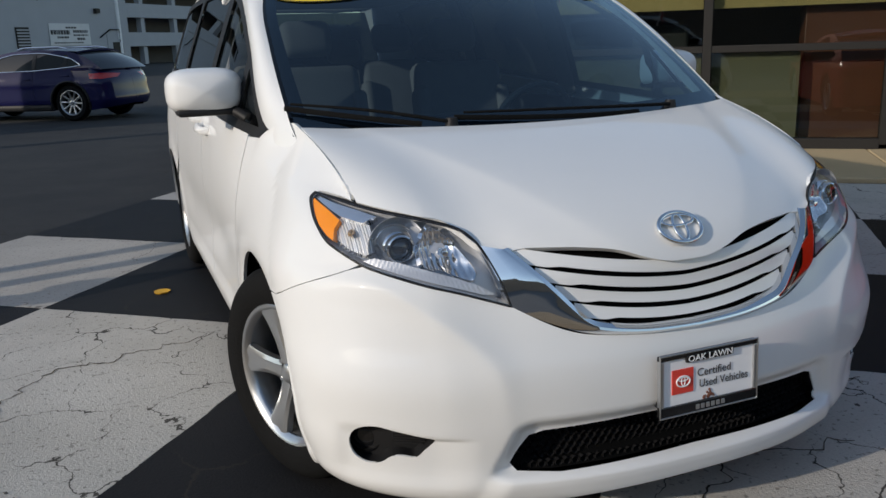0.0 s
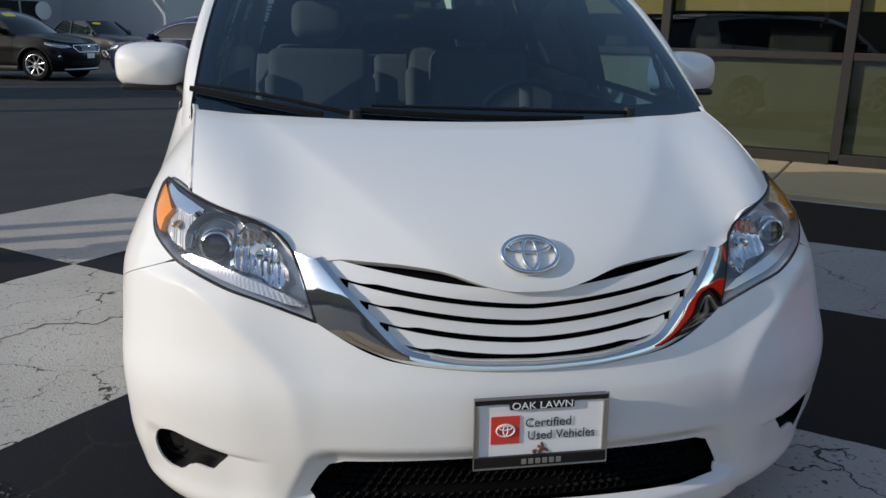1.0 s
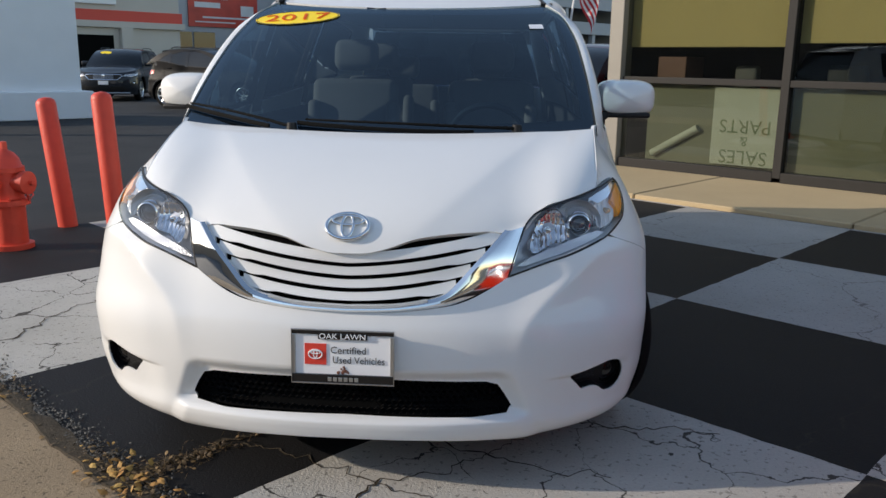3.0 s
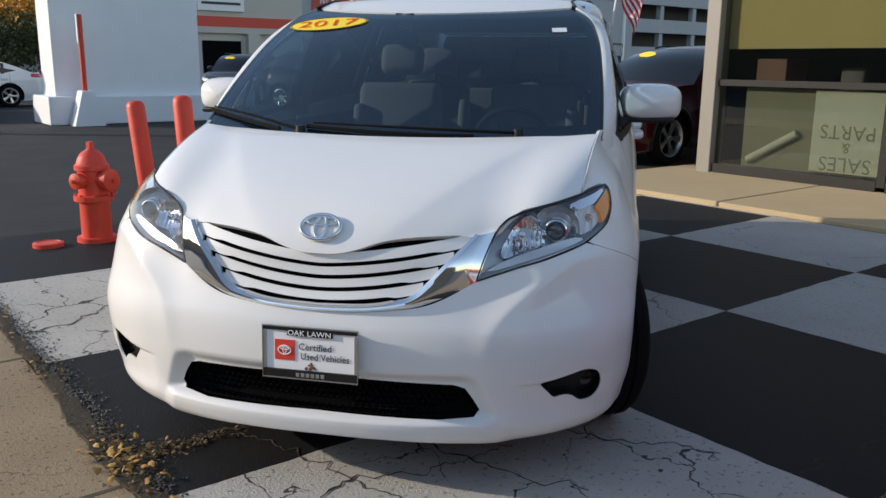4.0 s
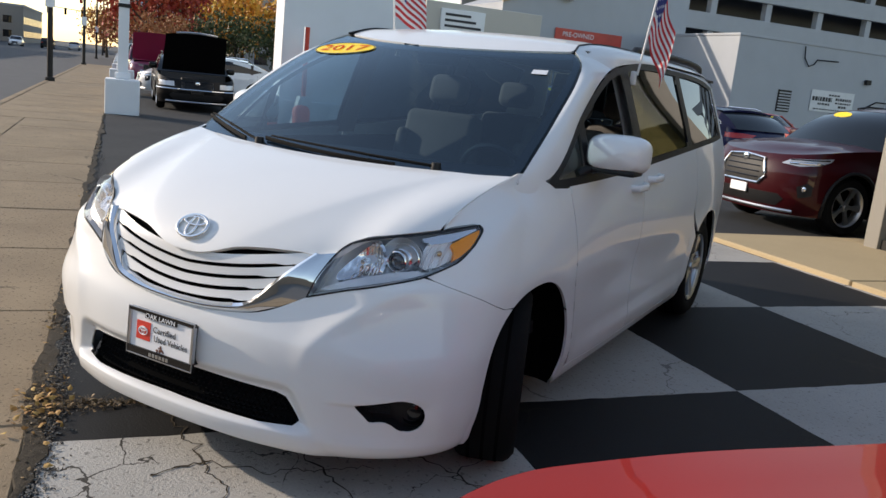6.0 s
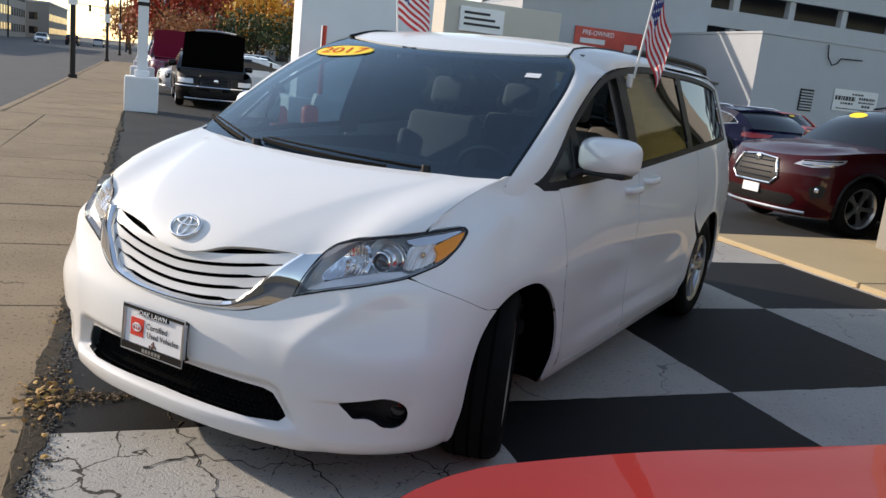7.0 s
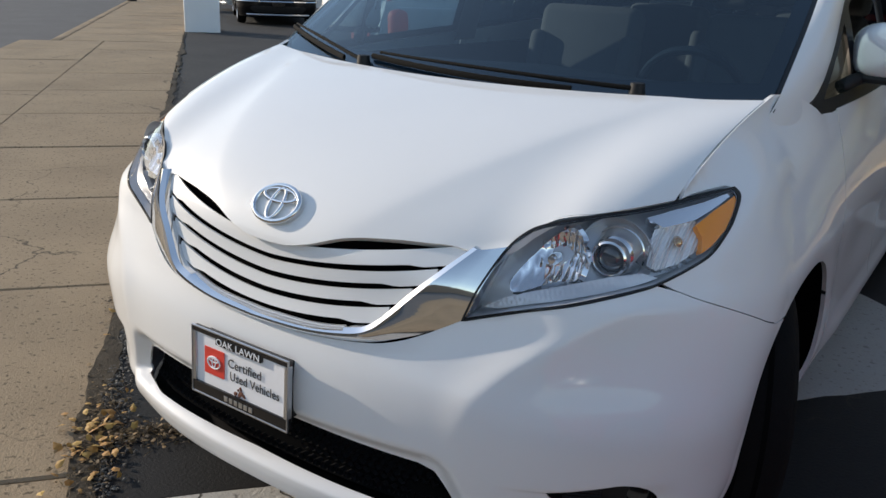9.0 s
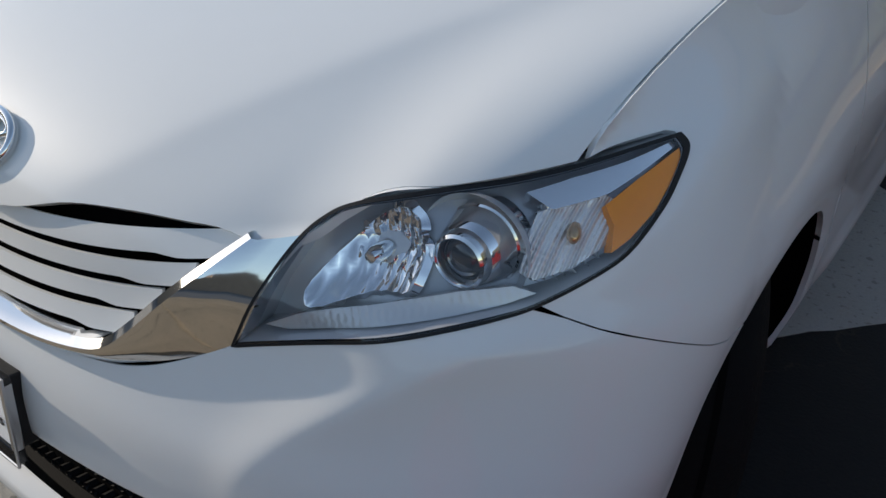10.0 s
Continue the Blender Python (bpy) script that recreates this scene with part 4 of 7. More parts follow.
M_RIBBED = ribbed("ribbed_reflector", (0.88, 0.87, 0.85), 0.45, 0.18, 55)
for sign in (1, -1):
    headlamp(sign)

# grille: chrome surround, dark recess and white slats
grille = panel("grille", uz([(-x, z) for x, z in [(0.50, 0.872), (0.44, 0.79), (0.31, 0.668), (0.15, 0.648), (0.0, 0.645)]] + [(x, z) for x, z in reversed([(0.50, 0.872), (0.44, 0.79), (0.31, 0.668), (0.15, 0.648)])] + [(0.30, 0.88), (0.0, 0.83), (-0.30, 0.88)]), pushed(nose, dy=0.055), M_DARK, van, step=0.03, flange=0, label="white-slatted grille in a chrome surround", core=(0, 1.4, 0.6))
OUT = spline([(0.546, 0.879), (0.524, 0.803), (0.498, 0.731), (0.440, 0.699), (0.380, 0.674), (0.300, 0.649), (0.150, 0.632), (0.0, 0.627)], 6)
RIDGE = spline([(0.505, 0.872), (0.456, 0.816), (0.402, 0.758), (0.360, 0.712), (0.322, 0.678), (0.270, 0.659), (0.150, 0.644), (0.0, 0.639)], 6)
INN = spline([(0.484, 0.872), (0.438, 0.824), (0.385, 0.768), (0.345, 0.724), (0.306, 0.688), (0.255, 0.672), (0.150, 0.656), (0.0, 0.650)], 6)


def rail(pts, dy):
    right_half = [nose(around(x, z), z) + Vector((0, dy, 0)) for x, z in pts]
    return [tuple(p) for p in right_half] + [(-p.x, p.y, p.z) for p in reversed(right_half[:-1])]


bm = strip([rail(OUT, 0.03), rail(OUT, 0.001), rail([((a[0] * 0.5 + b[0] * 0.5), (a[1] * 0.5 + b[1] * 0.5)) for a, b in zip(OUT, RIDGE)], -0.010), rail(RIDGE, -0.017), rail([((a[0] * 0.6 + b[0] * 0.4), (a[1] * 0.6 + b[1] * 0.4)) for a, b in zip(RIDGE, INN)], -0.017), rail(INN, -0.006), rail(INN, 0.055)])
bmesh.ops.recalc_face_normals(bm, faces=bm.faces)
part("chrome_surround", bm, M_CHROME, grille, "polished chrome surround", angle=34)

inn_x = table([z for x, z in reversed(INN)], [x for x, z in reversed(INN)])


def slat_z(x, f):
    lo, hi = 0.648 + 0.058 * (x / 0.4) ** 2, 0.806 + 0.072 * min(1, abs(x) / 0.5) ** 1.4
    return lo + f * (hi - lo)


for f0, f1 in ((0.075, 0.235), (0.315, 0.475), (0.555, 0.715), (0.795, 0.985)):
    fm = (f0 + f1) / 2
    xm = 0.1
    while xm < 0.52 and inn_x(slat_z(xm, fm)) > xm:
        xm += 0.004
    xs = np.linspace(-xm, xm, 61)
    up = [(x, slat_z(x, f1)) for x in xs]
    dn = [(x, slat_z(x, f0 - 0.045 * smooth(abs(x), xm - 0.12, xm - 0.07))) for x in reversed(xs)]
    panel("slat", uz(up + dn), lambda u, z, f0=f0, f1=f1: nose(u, z) + Vector((0, 0.012, 0)), M_PAINT, grille, step=0.012, flange=0.006, core=(0, 1.4, 0.6))

# emblem of plain chrome ovals on the hood


def oval(a, b, cx, cy, r, m, n=40, flat=0.7):
    rows = []
    for t in np.linspace(0, 2 * math.pi, n + 1):
        out = Vector((math.cos(t) / a, math.sin(t) / b, 0)).normalized()
        c = Vector((cx + a * math.cos(t), cy + b * math.sin(t), 0))
        rows.append([tuple(m @ (c + out * r * math.cos(w) + Vector((0, 0, r * math.sin(w))))) for w in np.linspace(0, 2 * math.pi, 11)])
    bm = strip(rows)
    bmesh.ops.remove_doubles(bm, verts=bm.verts, dist=1e-6)
    bmesh.ops.recalc_face_normals(bm, faces=bm.faces)
    return bm


hp = [hood(0, r) for r in np.linspace(0, 0.6, 60)]
hp = min(hp, key=lambda p: abs(p.z - 0.880)) + Vector((-0.005, -0.004, 0))
hn = (hood(0, 0.24) - hood(0, 0.16)).normalized()
hn = Vector((0, -hn.z, hn.y))
emblem_at = look(hp + hn * 0.006, hp + hn * 1.0) @ pose(0, 0, 0, 180, 0, 0)
badge = part("emblem", oval(0.066, 0.046, 0, 0, 0.0065, emblem_at), M_CHROME, van, "chrome oval emblem on the hood")
part("backing", lathe([(0.068, 0.0), (0.074, 0.002), (0.0, 0.004)], emblem_at @ pose(0, 0, -0.008) @ Matrix.Diagonal((1, 0.70, 1, 1))), M_PAINT, badge)
part("inner_oval", oval(0.049, 0.0165, 0, -0.021, 0.005, emblem_at), M_CHROME, badge)
part("inner_oval", oval(0.0185, 0.040, 0, 0.0, 0.005, emblem_at), M_CHROME, badge)

# lower intake: dark well with a honeycomb of small cells
well = panel("lower_intake", uz([(x * 1.02, z + (0.01 if z > 0.35 else -0.01)) for x, z in intake]), pushed(nose, dy=0.06), M_DARK, van, step=0.04, flange=0, label="black mesh lower intake", core=(0, 1.4, 0.5))
bm = bmesh.new()
for row in range(7):
    for col in range(-24, 25):
        x, z = col * 0.0225 + (0.011 if row % 2 else 0), 0.292 + row * 0.0185
        if abs(x) > 0.515 - 0.45 * max(0, z - 0.31):
            continue
        p = nose(around(x, z), z) + Vector((0, 0.040, 0))
        ring = [p + Vector((0.0118 * math.cos(t), 0, 0.0108 * math.sin(t))) for t in np.linspace(0, 2 * math.pi, 7)[:-1] + 0.52]
        ring2 = [p + Vector((0.0085 * math.cos(t), 0.018, 0.0075 * math.sin(t))) for t in np.linspace(0, 2 * math.pi, 7)[:-1] + 0.52]
        va, vb = [bm.verts.new(q) for q in ring], [bm.verts.new(q) for q in ring2]
        for i in range(6):
            bm.faces.new((va[i], va[(i + 1) % 6], vb[(i + 1) % 6], vb[i]))
part("honeycomb", bm, M_BLACK, well, smooth=False)["kind"] = "stuff"

# fog lamp pockets
for sign in (1, -1):
    rim = uz(fog, sign)
    pocket = panel("fog_lamp", rim, pushed(nose, dx=-0.01, dy=0.05), M_BLACK, van, step=0.02, flange=0, label="round fog lamp in a black pocket", core=(0, 1.4, 0.5))
    a = [tuple(nose(*p) + Vector((0, 0.002, 0))) for p in rim]
    b = [tuple(pushed(nose, dx=-0.01, dy=0.05)(*p)) for p in rim]
    part("pocket_wall", strip([a + a[:1], b + b[:1]]), M_BLACK, pocket)
    m = facing(sign * 0.846, 0.335, 0.380, sign * 25, 0)
    part("lamp_glass", lathe([(0.0, 0.008), (0.02, 0.006), (0.034, 0.0), (0.039, -0.010), (0.042, 0.006), (0.049, 0.002), (0.051, -0.03)], m, 36), M_GLOSSBLACK, pocket)
    bm = bmesh.new()
    for i in range(5):
        z0 = 0.377 + i * 0.008
        p, q = nose(around(sign * (0.715 + 0.004 * abs(i - 3)), z0), z0), nose(around(sign * 0.795, z0), z0)
        tube([p + Vector((0, 0.03, 0)), q + Vector((0, 0.03, 0))], 0.0022, 5, bm)
    part("louvre", bm, M_BLACK, pocket)

# ---- licence plate holder ----
def lettering(text, size, m, mat, name, parent, squash=1.0, bend=None, bold=0.0):
    cu = bpy.data.curves.new("lettering", "FONT")
    cu.body, cu.size, cu.extrude, cu.align_x, cu.align_y = text, size, 0.0004, "CENTER", "CENTER"
    cu.resolution_u, cu.offset = 3, bold
    tmp = bpy.data.objects.new("lettering", cu)
    scene.collection.objects.link(tmp)
    bpy.context.view_layer.update()
    me = bpy.data.meshes.new_from_object(tmp.evaluated_get(bpy.context.evaluated_depsgraph_get()))
    bpy.data.objects.remove(tmp)
    bpy.data.curves.remove(cu)
    for v in me.vertices:
        c = Vector((v.co.x * squash, v.co.y, v.co.z))
        v.co = bend(c) if bend else m @ c
    me.materials.clear()
    me.materials.append(mat)
    me.name = name
    ob = new(name, me)
    ob.parent = parent
    return ob


M_INK = plain("dark_ink", (0.03, 0.032, 0.036), 0.5)
M_PLATE = plain("plate_white", (0.85, 0.85, 0.86), 0.5, vary=0.03)
M_PLATERED = plain("plate_red", (0.75, 0.06, 0.04), 0.4, vary=0.05)
M_RUST = plain("rust_brown", (0.16, 0.06, 0.035), 0.8, vary=0.4, scale=120)
PL = Matrix(((1, 0, 0, 0.001), (0, 0.05, -1, 0.004), (0, 1, 0.05, 0.503), (0, 0, 0, 1)))
plate = part("licence_plate", box(-0.152, -0.078, -0.012, 0.152, 0.078, -0.004, 0.004), M_PLATE, van, "white dealer plate in a dark frame")
plate.data.transform(PL)


def plate_part(name, bm, mat, label=""):
    ob = part(name, bm, mat, plate, label)
    ob.data.transform(PL)
    return ob


for name, x0, y0, x1, y1 in (("frame_top", -0.157, 0.070, 0.157, 0.083), ("frame_bottom", -0.157, -0.083, 0.157, -0.056), ("frame_side", -0.157, -0.056, -0.146, 0.070), ("frame_side", 0.146, -0.056, 0.157, 0.070)):
    plate_part(name, box(x0, y0, -0.014, x1, y1, 0.002, 0.002), M_GLOSSBLACK if "side" not in name else M_SILVER)
plate_part("name_bar", box(-0.076, 0.055, -0.006, 0.076, 0.075, 0.0035, 0.003), M_GLOSSBLACK)
plate_part("bracket", box(-0.14, -0.07, -0.05, 0.14, 0.07, -0.012, 0.004), M_BLACK)
plate_part("chrome_lip", tube([(-0.158, -0.084, 0.001), (0.158, -0.084, 0.001), (0.158, 0.084, 0.001), (-0.158, 0.084, 0.001)], 0.003, 6, closed=True), M_SILVER)
plate_part("red_patch", box(-0.118, -0.026, -0.004, -0.051, 0.040, -0.0015), M_PLATERED)
plate_part("white_oval", oval(0.021, 0.0145, -0.0845, 0.007, 0.0018, Matrix()), M_PLATE)
plate_part("white_oval", oval(0.015, 0.005, -0.0845, 0.013, 0.0015, Matrix()), M_PLATE)
plate_part("white_oval", oval(0.0055, 0.012, -0.0845, 0.007, 0.0015, Matrix()), M_PLATE)
lettering("Certified", 0.031, PL @ Matrix.Translation((0.017, 0.020, -0.002)), M_INK, "lettering", plate)
lettering("Used Vehicles", 0.031, PL @ Matrix.Translation((0.049, -0.011, -0.002)), M_INK, "lettering", plate, 0.92)
lettering("OAK LAWN", 0.024, PL @ Matrix.Translation((0, 0.065, 0.0045)), M_PLATE, "lettering", plate, 1.12)
for i in range(6):
    plate_part("raised_bar", box(-0.046 + i * 0.0165, -0.077, 0.002, -0.034 + i * 0.0165, -0.064, 0.0035, 0.001), M_SILVER)
for x in (-0.10, 0.10):
    plate_part("raised_oval", oval(0.011, 0.007, x, -0.069, 0.0015, Matrix(), 20), M_SILVER)
bm = bmesh.new()
r = random.Random(3)
for i in range(14):
    x, y, w = r.gauss(0, 0.009), -0.052 + abs(r.gauss(0, 0.006)), r.uniform(0.002, 0.006)
    lathe([(w, -0.004), (w * 0.8, -0.002), (0, -0.001)], pose(x, y, 0), 8, bm)
plate_part("rust_spot", bm, M_RUST)

# ---- wheels ----
def wheel(m):
    R, W = 0.357, 0.118
    tyre = part("wheel", lathe([(0.232, -W + 0.012), (0.255, -W), (0.315, -W - 0.004), (0.340, -W + 0.014), (0.354, -W + 0.034), (R, -0.03), (R, 0.03), (0.354, W - 0.034), (0.340, W - 0.014), (0.315, W + 0.004), (0.255, W), (0.232, W - 0.012)], None, 64), M_RUBBER, van, "black tyre on a five-spoke alloy wheel")
    bm = bmesh.new()
    for g in (-0.052, 0.0, 0.052):
        lathe([(R + 0.0005, g - 0.006), (R + 0.0006, g + 0.006)], None, 64, bm)
    part("tread_groove", bm, M_DARK, tyre)
    part("rim", lathe([(0.236, -W + 0.012), (0.222, -0.06), (0.218, 0.0), (0.216, 0.075), (0.226, 0.092), (0.236, 0.104), (0.240, 0.108), (0.236, 0.112), (0.224, 0.108), (0.212, 0.092)], None, 64), M_SILVER, tyre)
    for i in range(5):
        a = 2 * math.pi * i / 5 + 0.3
        bm = bmesh.new()
        rows = []
        for rad, wide, h in ((0.035, 0.034, 0.086), (0.075, 0.030, 0.088), (0.12, 0.031, 0.092), (0.17, 0.038, 0.098), (0.205, 0.047, 0.102), (0.226, 0.056, 0.104)):
            ring = []
            for s, dh in ((-1, -0.030), (-1, -0.006), (-0.55, 0.0), (0, -0.004), (0.55, 0.0), (1, -0.006), (1, -0.030)):
                ring.append((rad * math.cos(a) - s * wide * math.sin(a), rad * math.sin(a) + s * wide * math.cos(a), h + dh))
            rows.append(ring)
        part("spoke", strip(rows, bm), M_SILVER, tyre, angle=30)
    part("hub_cap", lathe([(0.0, 0.098), (0.02, 0.098), (0.029, 0.094), (0.033, 0.082), (0.062, 0.078), (0.068, 0.060)], None, 32), M_SILVER, tyre)
    for i in range(5):
        a = 2 * math.pi * i / 5 + 0.3 + math.pi / 5
        part("wheel_nut", lathe([(0.0, 0.088), (0.008, 0.086), (0.010, 0.07)], pose(0.052 * math.cos(a), 0.052 * math.sin(a), 0), 8), M_CHROME, tyre)
    part("brake_disc", lathe([(0.07, -0.005), (0.155, -0.005), (0.155, 0.012), (0.07, 0.012)], None, 40), plain("worn_steel", (0.10, 0.095, 0.09), 0.5, 0.8), tyre)
    part("drum", lathe([(0.0, -0.08), (0.215, -0.08), (0.215, -0.02)], None, 32), M_DARK, tyre)
    tyre.matrix_basis = m
    return tyre


STEER = 22
for x, y, turn in ((0.835, AXLE, STEER), (-0.855, AXLE - 0.035, STEER), (0.845, REAR_AXLE, 0), (-0.845, REAR_AXLE, 0)):
    flip = 90 if x > 0 else -90
    wheel(pose(x, y, HUB, 0, 0, turn) @ pose(0, 0, 0, 0, flip, 0))
# wheel wells: near-black sheets hold the shade inside the arches
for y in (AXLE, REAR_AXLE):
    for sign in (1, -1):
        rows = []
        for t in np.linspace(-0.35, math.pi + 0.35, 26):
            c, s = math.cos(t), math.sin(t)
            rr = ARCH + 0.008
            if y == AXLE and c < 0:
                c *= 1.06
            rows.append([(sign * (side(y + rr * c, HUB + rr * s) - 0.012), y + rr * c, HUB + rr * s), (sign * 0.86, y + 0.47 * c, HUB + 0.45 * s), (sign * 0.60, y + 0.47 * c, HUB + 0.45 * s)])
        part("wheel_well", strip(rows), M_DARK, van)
# hidden near-black blocks: shade below floor and hood in their colour, no sun leaks
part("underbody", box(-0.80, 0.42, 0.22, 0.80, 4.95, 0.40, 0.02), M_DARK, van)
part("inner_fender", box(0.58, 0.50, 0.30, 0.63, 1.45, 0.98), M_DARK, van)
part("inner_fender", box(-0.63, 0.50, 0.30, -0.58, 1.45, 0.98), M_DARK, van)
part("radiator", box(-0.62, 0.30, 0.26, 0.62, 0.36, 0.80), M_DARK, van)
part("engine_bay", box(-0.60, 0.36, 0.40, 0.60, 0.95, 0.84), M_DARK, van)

rows = [[], []]
for u in np.linspace(-1.25, 1.25, 41):
    zb = 0.222 - 0.05 * smooth(abs(u), 0.2, 0.8) + 0.03 * smooth(abs(u), 0.9, 1.25)
    p = nose(float(u), zb)
    rows[0].append((p.x * 0.995, p.y + 0.004, p.z + 0.004))
    rows[1].append((p.x * 0.92, max(p.y + 0.12, 0.50), 0.25))
part("under_tray", strip(rows), M_BLACK, van)

# ---- cowl, wipers, mirrors, handles, rails ----
panel("cowl", [(-0.985, -0.10), (0.985, -0.10), (0.985, 0.03), (-0.985, 0.03)], lambda q, r: screen(q, r) + Vector((0, 0.012, -0.012)), M_BLACK, van, step=0.06, flange=0.02, label="black cowl panel")


def wiper(q0, r0, q1, r1, name):
    up = Vector((0, -0.5, 0.85)).normalized()
    pts = [screen(q0 + (q1 - q0) * s, r0 + (r1 - r0) * s) + up * (0.022 + 0.012 * math.sin(math.pi * s)) for s in np.linspace(0, 1, 14)]
    w = part("wiper", tube(pts, [0.0065 - 0.0025 * s for s in np.linspace(0, 1, 14)], 8), M_RUBBER, van, "black wiper arm and blade")
    mid = q0 + (q1 - q0) * 0.62, r0 + (r1 - r0) * 0.62
    d = (q1 - q0) * 0.42, (r1 - r0) * 0.42 
    pts = [screen(mid[0] + d[0] * s, mid[1] + d[1] * s - 0.012) + up * 0.012 for s in np.linspace(-1, 1, 14)]
    part("blade", tube(pts, 0.006, 6, squash=1.6), M_RUBBER, w)
    part("pivot", lathe([(0.0, 0.03), (0.018, 0.028), (0.022, 0.0)], Matrix.Translation(screen(q0, r0) + up * 0.005), 16), M_BLACK, w)


wiper(0.62, -0.01, -0.36, 0.035, "driver")
wiper(-0.42, -0.01, -0.985, 0.075, "passenger")

for sign in (1, -1):
    bm = bmesh.new()
    rows = []
    for i, y in enumerate(np.linspace(0, 1, 9)):
        k = math.sin(math.acos(1 - y) if y < 1 else math.pi / 2)
        k = max(0.003, k)
        ring = []
        for t in np.linspace(0, 2 * math.pi, 33)[:-1]:
            c, s = math.cos(t), math.sin(t)
            ex = abs(c) ** 0.6 * (1 if c > 0 else -1)
            ez = abs(s) ** 0.6 * (1 if s > 0 else -1)
            wx, wz = 0.138 * k ** 0.5, 0.084 * k ** 0.5
            x = 1.030 + ex * wx + 0.012 * (1 - y)
            z = 1.240 + ez * wz - 0.004
            ring.append((sign * x, 1.48 + 0.135 * y + 0.02 * ex * k, z))
        rows.append(ring + ring[:1])
    strip(rows, bm)
    bmesh.ops.contextual_create(bm, geom=[e for e in bm.edges if e.is_boundary])
    bmesh.ops.remove_doubles(bm, verts=bm.verts, dist=0.0004)
    bmesh.ops.recalc_face_normals(bm, faces=bm.faces)
    cap = part("side_mirror", bm, M_PAINT, van, "white side mirror on a black base", angle=60)
    part("lower_trim", box(min(sign * 0.92, sign * 1.14), 1.50, 1.150, max(sign * 0.92, sign * 1.14), 1.635, 1.176, 0.011), M_BLACK, cap)
    part("mirror_glass", box(min(sign * 0.93, sign * 1.14), 1.636, 1.19, max(sign * 0.93, sign * 1.14), 1.640, 1.295, 0.0), M_CHROME, cap)
    part("base", tube([(sign * 0.90, 1.47, 1.135), (sign * 0.925, 1.50, 1.155), (sign * 0.97, 1.56, 1.178)], [0.022, 0.02, 0.018], 10), M_BLACK, cap)

for sign in (1, -1):
    for y, z in ((2.17, 1.045), (2.47, 1.075)):
        x = side(y, z)
        h = part("door_handle", tube([(sign * (x - 0.005), y - 0.10, z), (sign * (x + 0.026), y - 0.085, z + 0.001), (sign * (x + 0.034), y - 0.03, z + 0.002), (sign * (x + 0.034), y + 0.05, z + 0.003), (sign * (x + 0.024), y + 0.095, z + 0.004), (sign * (x - 0.005), y + 0.105, z + 0.004)], 0.014, 10, squash=1.3), M_PAINT, van)
    rail_pts = [(sign * (side(y, 1.69) - 0.09), y, 1.735 + 0.030 * math.sin((y - 2.75) / 1.85 * math.pi) ** 0.3 if 2.75 < y < 4.60 else 1.705) for y in np.linspace(2.72, 4.63, 28)]
    part("roof_rail", tube(rail_pts, 0.021, 10), M_BLACK, van, "black roof rail")

# rear end
bm = bmesh.new()
prof = [(5.05, 0.28), (5.07, 0.45), (5.06, 0.75), (5.04, 1.0), (5.02, 1.18)]
strip([[(s * (side(4.98, z) - 0.01), y, z) for s in np.linspace(-1, 1, 9)] for y, z in prof], bm)
part("tailgate", bm, M_PAINT, van)
bm = strip([[(s * (side(4.97, z) - 0.02), y, z) for s in np.linspace(-1, 1, 9)] for y, z in ((5.02, 1.19), (4.96, 1.40), (4.88, 1.63))])
part("rear_glass", bm, M_PRIVACY, van).visible_shadow = False

# ---- inside the van ----
def seat(x, y, z, wide, high=0.62, rest=True):
    s = part("seat", box(x - wide / 2, y, z, x + wide / 2, y + 0.50, z + 0.16, 0.05, segments=4), M_BEIGE, van, "grey-beige fabric seat")
    b = box(x - wide / 2 + 0.01, -0.06, 0, x + wide / 2 - 0.01, 0.08, high, 0.05, segments=4)
    ob = part("backrest", b, M_BEIGE, s)
    ob.matrix_basis = pose(0, y + 0.48, z + 0.10, -14, 0, 0)
    for d in (-1, 1):
        w = part("bolster", box(x + d * (wide / 2 - 0.03) - 0.035, -0.10, 0.05, x + d * (wide / 2 - 0.03) + 0.035, 0.04, high - 0.14, 0.03, segments=3), M_BEIGE, s)
        w.matrix_basis = pose(0, y + 0.48, z + 0.10, -14, 0, 0)
    if rest:
        h = part("headrest", box(x - 0.13, -0.06, high + 0.05, x + 0.13, 0.05, high + 0.23, 0.05, segments=4), M_BEIGE, s)
        h.matrix_basis = pose(0, y + 0.48, z + 0.10, -14, 0, 0)


for x in (0.40, -0.40):
    seat(x, 1.95, 0.58, 0.52)
    seat(x, 2.95, 0.58, 0.48)
seat(-0.35, 3.95, 0.60, 0.6, 0.52)
seat(0.35, 3.95, 0.60, 0.6, 0.52)
rows = []
for s in np.linspace(-1, 1, 15):
    a = abs(s)
    rows.append([(0.80 * s, 0.98 + 0.16 * s * s, 1.08), (0.80 * s, 1.20 + 0.08 * s * s, 1.125 - 0.02 * a), (0.80 * s, 1.40, 1.12 - 0.03 * a), (0.80 * s, 1.52, 1.06), (0.80 * s, 1.55, 0.90), (0.80 * s, 1.45, 0.60), (0.80 * s, 1.30, 0.40)])
bm = strip(rows)
bmesh.ops.recalc_face_normals(bm, faces=bm.faces)
part("dashboard", bm, M_DASH, van, "charcoal dashboard", angle=70)
part("floor_pan", box(-0.80, 1.3, 0.40, 0.80, 4.95, 0.46), M_DASH, van)
part("firewall", box(-0.80, 1.0, 0.40, 0.80, 1.06, 1.06), M_DARK, van)
bm = tube([(0.40 + 0.185 * math.cos(t), 1.70 - 0.07 * math.sin(t), 1.02 + 0.17 * math.sin(t)) for t in np.linspace(0, 2 * math.pi, 36, endpoint=False)], 0.015, 8, closed=True)
